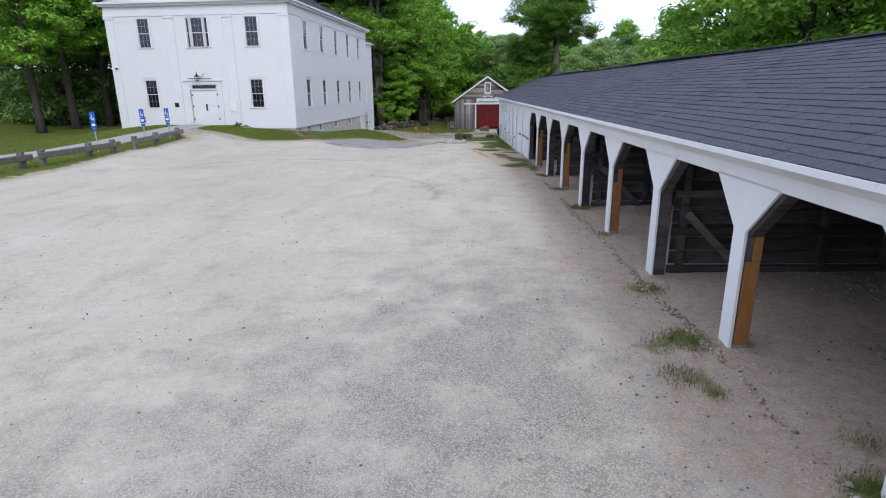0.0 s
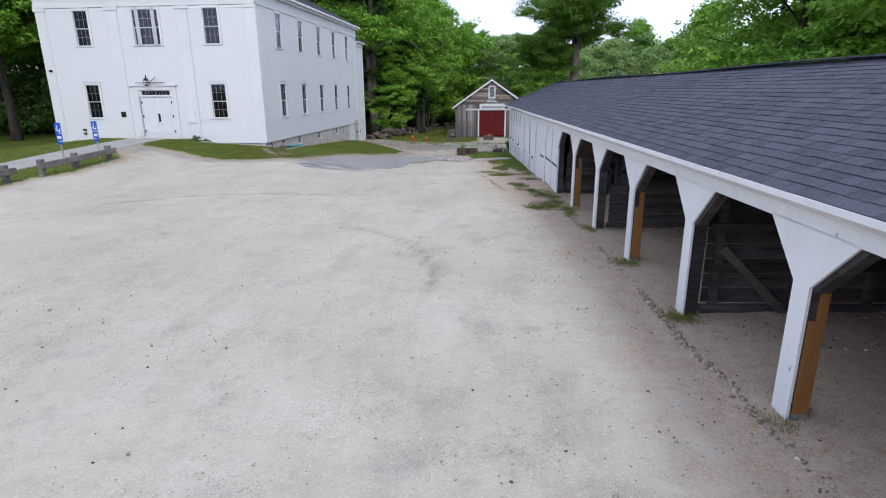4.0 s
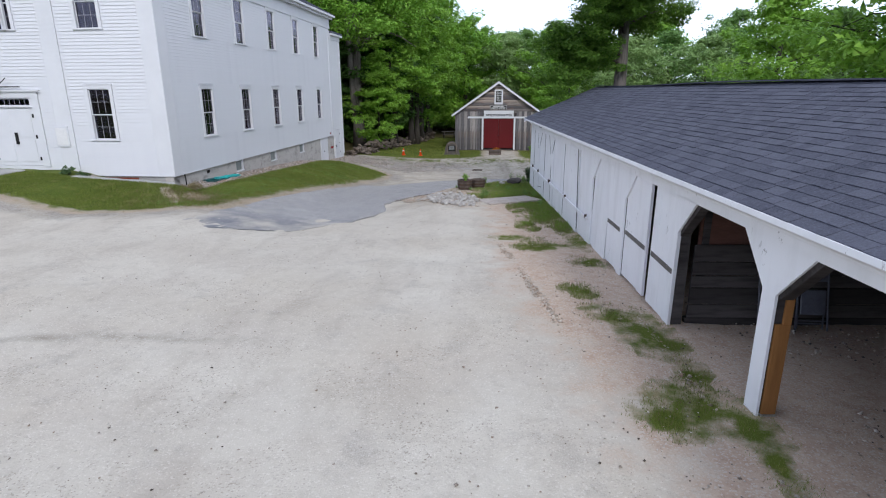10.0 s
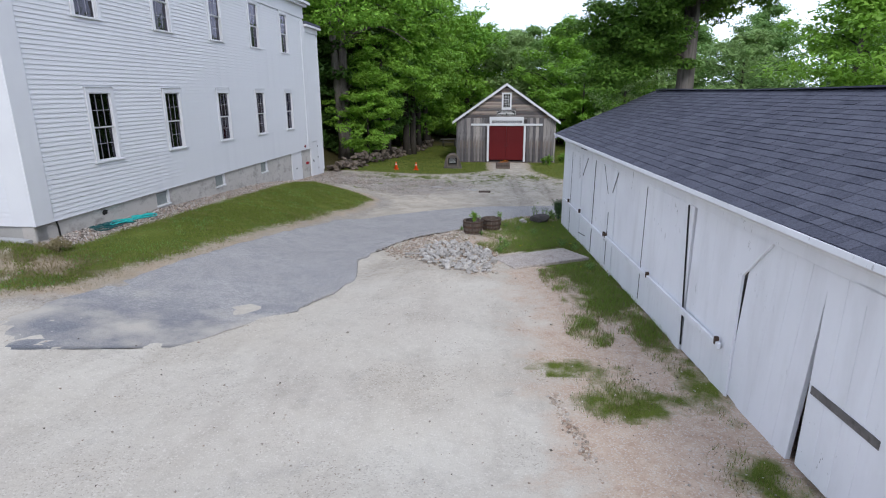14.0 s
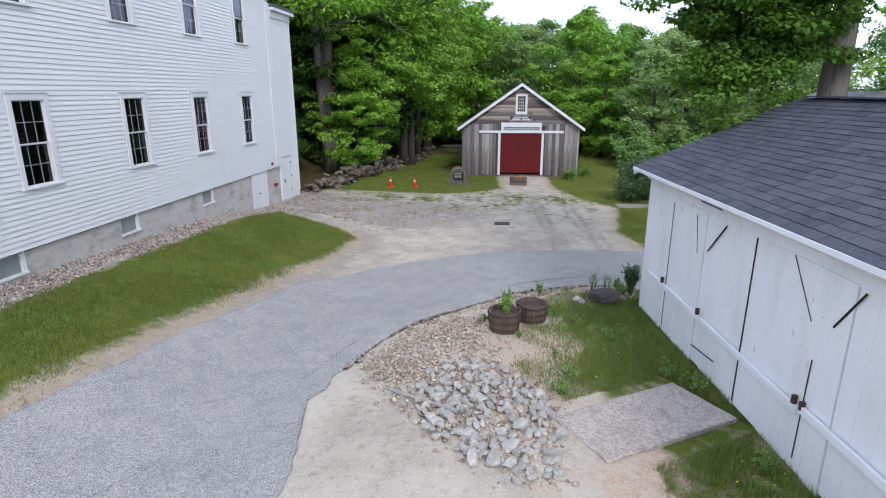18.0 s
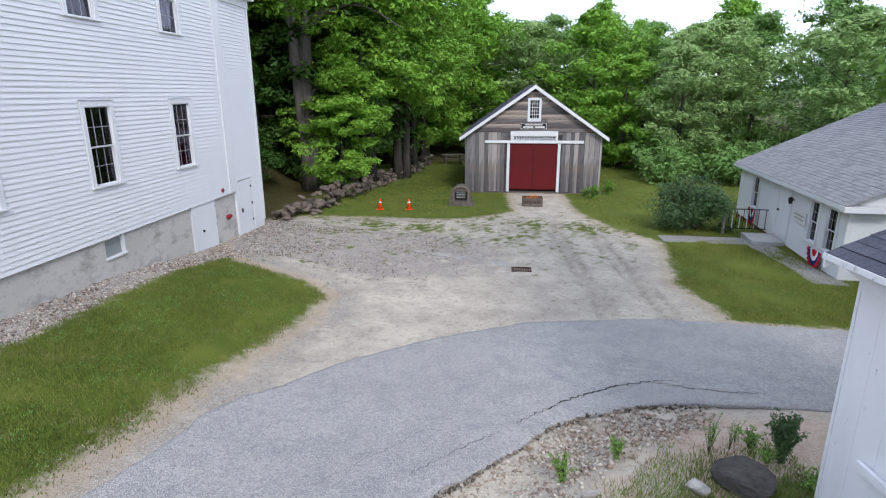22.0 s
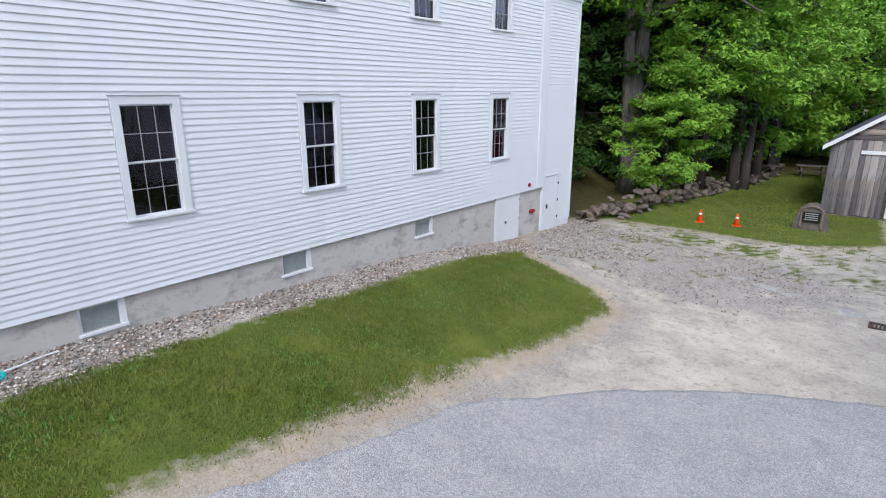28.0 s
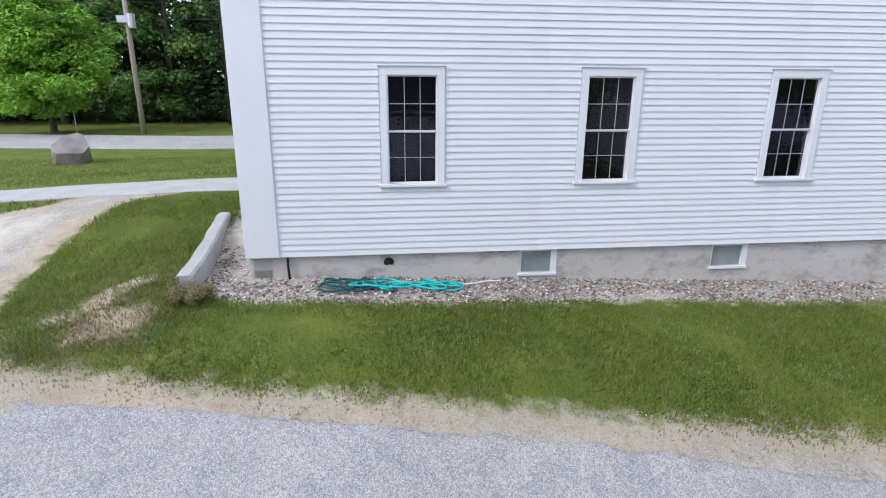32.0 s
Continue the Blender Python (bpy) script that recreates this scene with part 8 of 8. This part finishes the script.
V, F = [], []
for pts, w in (([(-1.4, 42.3), (-0.6, 43.0), (0.3, 43.6), (1.1, 43.9), (1.7, 43.9)], 0.022), ([(1.1, 43.9), (2.1, 43.5), (3.0, 43.5)], 0.014), 
               ([(-2.9, 40.9), (-2.2, 41.6), (-1.5, 42.2)], 0.007), ([(-4.4, 37.2), (-4.1, 38.4), (-3.7, 39.2)], 0.007), ([(-4.5, 40.2), (-3.2, 41.6), (-2.4, 42.4)], 0.0035), ([(-6.5, 35.5), (-5.0, 36.6), (-4.4, 37.4)], 0.004),
               ([(-5.0, 38.2), (-4.6, 39.5), (-4.8, 40.6)], 0.003), ([(3.0, 43.8), (4.5, 44.3), (6, 44.1)], 0.005), ([(-6.9, 33.0), (-5.8, 33.7), (-5.2, 35.2)], 0.004)):
    v, f = crack(pts, w)
    m = len(V)
    V += v
    F += [tuple(m + q for q in face) for face in f]
cr = pydata("road_cracks", V, F, simple("dark_crack", (0.03, 0.03, 0.032, 1), (0.05, 0.05, 0.05, 1), 9, 0.95))
tagged(cr, "dark cracks in the worn asphalt drive", "crack", kind="structure")

# ---- utility pole and street things ----
up = empty("utility_pole", pose(-40.9, 23.3, 0.1), "weathered wooden utility pole with transformer box", "pole")
bm = bmesh.new()
add_tube(bm, [(0, 0, -0.3), (0.1, 0, 5.5), (0.2, 0, 11)], [0.17, 0.15, 0.11], 9)
part("pole", bm, simple("sun_bleached_pole", (0.24, 0.20, 0.16, 1), (0.36, 0.31, 0.26, 1), 3, 0.9, stretch=(1, 1, 0.1)), up, flat=False)
bm = bmesh.new()
add_tube(bm, [(0.35, 0.3, 6.4), (0.35, 0.3, 7.2)], [0.24, 0.24], 12)
part("transformer", bm, GALV, up)
box_part("meter_box", 0.05, 0.4, -0.5, 0.1, 6.7, 7.1, GALV, up)
box_part("crossarm", 0.1, 0.24, -1.1, 1.1, 10.3, 10.45, RAILWOOD, up)
WIRE = BLACKIRON
for k, (dy, z) in enumerate(((-1.0, 10.5), (1.0, 10.5), (0.0, 7.9), (0.0, 7.0))):
    bm = bmesh.new()
    pts = []
    for i in range(25):
        t = i / 24 * 2 - 1
        pts.append((-41 + 9 * t + 0.2, 23.2 + 60 * t, 0.1 + z - 0.9 * (1 - t * t) * 0 - 1.0 * (abs(t) - t * t)))
    add_tube(bm, pts, [0.018] * 25, 4)
    tagged(part("power_line", bm, WIRE), "black overhead line along the street", "cable", "overhead lines")
ss = empty("street_sign", pose(-42.3, 18.8, 0.1, 0, 0, -80), "small street sign on a thin post", "sign")
bm = bmesh.new()
add_tube(bm, [(0, 0, -0.2), (0, 0, 2.5)], [0.03, 0.03], 6)
part("post", bm, GALV, ss)
box_part("panel", -0.2, 0.2, -0.05, -0.035, 2.0, 2.6, GALV, ss)

# ---- grass ----
def blades(name, pts, height, width, material, seed, label):
    """Single bent grass blades, three to a tuft."""
    rng = np.random.default_rng(seed)
    n = len(pts)
    a = rng.uniform(0, 6.283, n)
    h = height * rng.uniform(0.5, 1.3, n)
    lean = rng.uniform(0.1, 0.75, n) * h
    b = rng.uniform(0, 6.283, n)
    dx, dy = np.cos(a) * width * 0.5, np.sin(a) * width * 0.5
    p = np.array(pts)
    v = np.stack([p + np.stack([-dx, -dy, 0 * a - 0.01], 1), p + np.stack([dx, dy, 0 * a - 0.01], 1), p + np.stack([np.cos(b) * lean, np.sin(b) * lean, h], 1)], 1).reshape(-1, 3)
    f = np.arange(n * 3).reshape(-1, 3)
    return tagged(link(name, tri_mesh(name, v, f, material), None), label, "grass", kind="stuff")


def lawn(name, x0, x1, y0, y1, n, height, width, material, seed, label, lo=0.05, fn=None):
    rng = np.random.default_rng(seed)
    x, y = rng.uniform(x0, x1, n), rng.uniform(y0, y1, n)
    t = turf_value(x, y) + 0.1 * yard_noise(x, y, 1.9) + rng.normal(0, 0.09, n)
    k = t > lo
    if fn is not None:
        k &= fn(x, y, rng)
    x, y = x[k], y[k]
    return blades(name, np.stack([x, y, ground_z(x, y)], 1), height * (1.0), width, material, seed + 1, label)


HG = lambda x, y, r: (x > -11.0 + 0.0527 * (y - 34.3)) | (y < 33.9)
lawn("grass", -10.4, -5.7, 33.5, 50.8, 130000, 0.045, 0.021, GRASS, 1, "mown green grass bank beside the hall", 0.0, HG)
lawn("clover", -10.2, -5.7, 31.2, 50.5, 34000, 0.035, 0.035, LEAF2, 12, "clover and broad weeds in the grass bank", 0.05, lambda x, y, r: HG(x, y, r) & (yard_noise(x, y, 1.4) + yard_noise(x + 4, y, 3.3) > 0.3))
lawn("dry_grass", -10.4, -5.5, 31, 51, 26000, 0.05, 0.014, DRYGRASS, 2, "straw-coloured grass thinning at the bank's edge", -0.3, lambda x, y, r: HG(x, y, r) & (r.uniform(0, 1, len(x)) < np.exp(-np.abs(turf_value(x, y) - 0.1) * 3.0)))
lawn("dry_grass", -13.5, -7.5, 30.4, 33.8, 16000, 0.045, 0.016, DRYGRASS, 15, "dry trampled grass by the kerb end", -0.35, lambda x, y, r: r.uniform(0, 1, len(x)) < np.exp(-((x + 9.6) / 1.8) ** 2 - ((y - 32.6) / 1.2) ** 2))
lawn("grass", -16.0, -7.0, 30.6, 33.6, 46000, 0.045, 0.021, GRASS, 3, "green grass before the hall", 0.05)
lawn("grass", 3.4, 9.5, 45.5, 55, 60000, 0.045, 0.024, GRASS2, 4, "mown green lawn before the side house", 0.05)
lawn("grass", -9.5, 16, 56, 80, 75000, 0.055, 0.035, GRASS2, 5, "green grass round the barn", 0.05, lambda x, y, r: ~((x > -2.6) & (x < 5.4) & (y > 66.3) & (y < 76.5)))
lawn("grass", -40, -15, 6, 34, 70000, 0.055, 0.045, GRASS, 6, "green front lawn and verge", 0.05, lambda x, y, r: (x > -28.3) & ~((np.abs(x + 17.2 + 0.13 * (33 - y)) < 1.15) & (y < 34)))
SL = pose(0.485, 35.67, 0, 0, 0, 28).inverted()
ILS = lambda x, y, r: (y > 28) & (x < 2.6) & ~((np.abs(SL[0][0] * x + SL[0][1] * y + SL[0][3]) < 1.12) & (np.abs(SL[1][0] * x + SL[1][1] * y + SL[1][3]) < 0.8))
lawn("tall_grass", -0.6, 2.2, 30.5, 41.8, 60000, 0.10, 0.012, RANK, 7, "tall rank grass at the foot of the shed", 0.06, ILS)
WS = lambda x, y, r: ILS(x, np.maximum(y, 28.1), r) | (x >= 2.6) | (y < 34)
lawn("weeds", -0.4, 3.4, 2, 36, 230000, 0.055, 0.009, GRASS, 8, "weedy grass along the foot of the shed", 0.05, WS)
lawn("dry_weeds", -0.4, 3.4, 2, 38, 60000, 0.05, 0.008, DRYGRASS, 9, "dry straw weeds along the shed", -0.1, WS)
lawn("dry_grass", -0.6, 2.2, 30.5, 41.8, 26000, 0.07, 0.010, DRYGRASS, 16, "dry straw among the rank grass", -0.1, ILS)
BN = lambda x, y, r: ILS(x, y, r) & (r.uniform(0, 1, len(x)) < 0.62 + 0.38 * yard_noise(x, y, 2.2)) & (np.hypot(x + 1.15, y - 38.66) > 0.33) & (np.hypot(x + 0.6, y - 39.15) > 0.33)
lawn("sparse_straw", -1.9, 1.9, 34.6, 41.2, 30000, 0.06, 0.009, DRYGRASS, 21, "thin straw over the bare bench of soil", -0.75, BN)
lawn("sparse_weeds", -1.7, 1.9, 34.6, 41.0, 56000, 0.07, 0.011, RANK, 22, "thin pale green weeds over the bench of soil", -0.55, BN)
frng = np.random.default_rng(44)
x, y = frng.uniform(-0.4, 2.0, 170), frng.uniform(34.0, 41.5, 170)
k = (turf_value(x, y) > 0.12) & ILS(x, y, frng)
v, f = leaf_cloud(frng, np.stack([x[k], y[k], ground_z(x[k], y[k]) + frng.uniform(0.05, 0.13, k.sum())], 1), np.full(k.sum(), 0.012), 4, 0.017, 0.6)
tagged(link("wild_flowers", tri_mesh("wild_flowers", v, f, simple("yellow_petals", rgb(226, 196, 40), rgb(240, 214, 70), 9, 0.7)), None), "tiny yellow wild flowers in the rank grass", "flowers", kind="stuff")
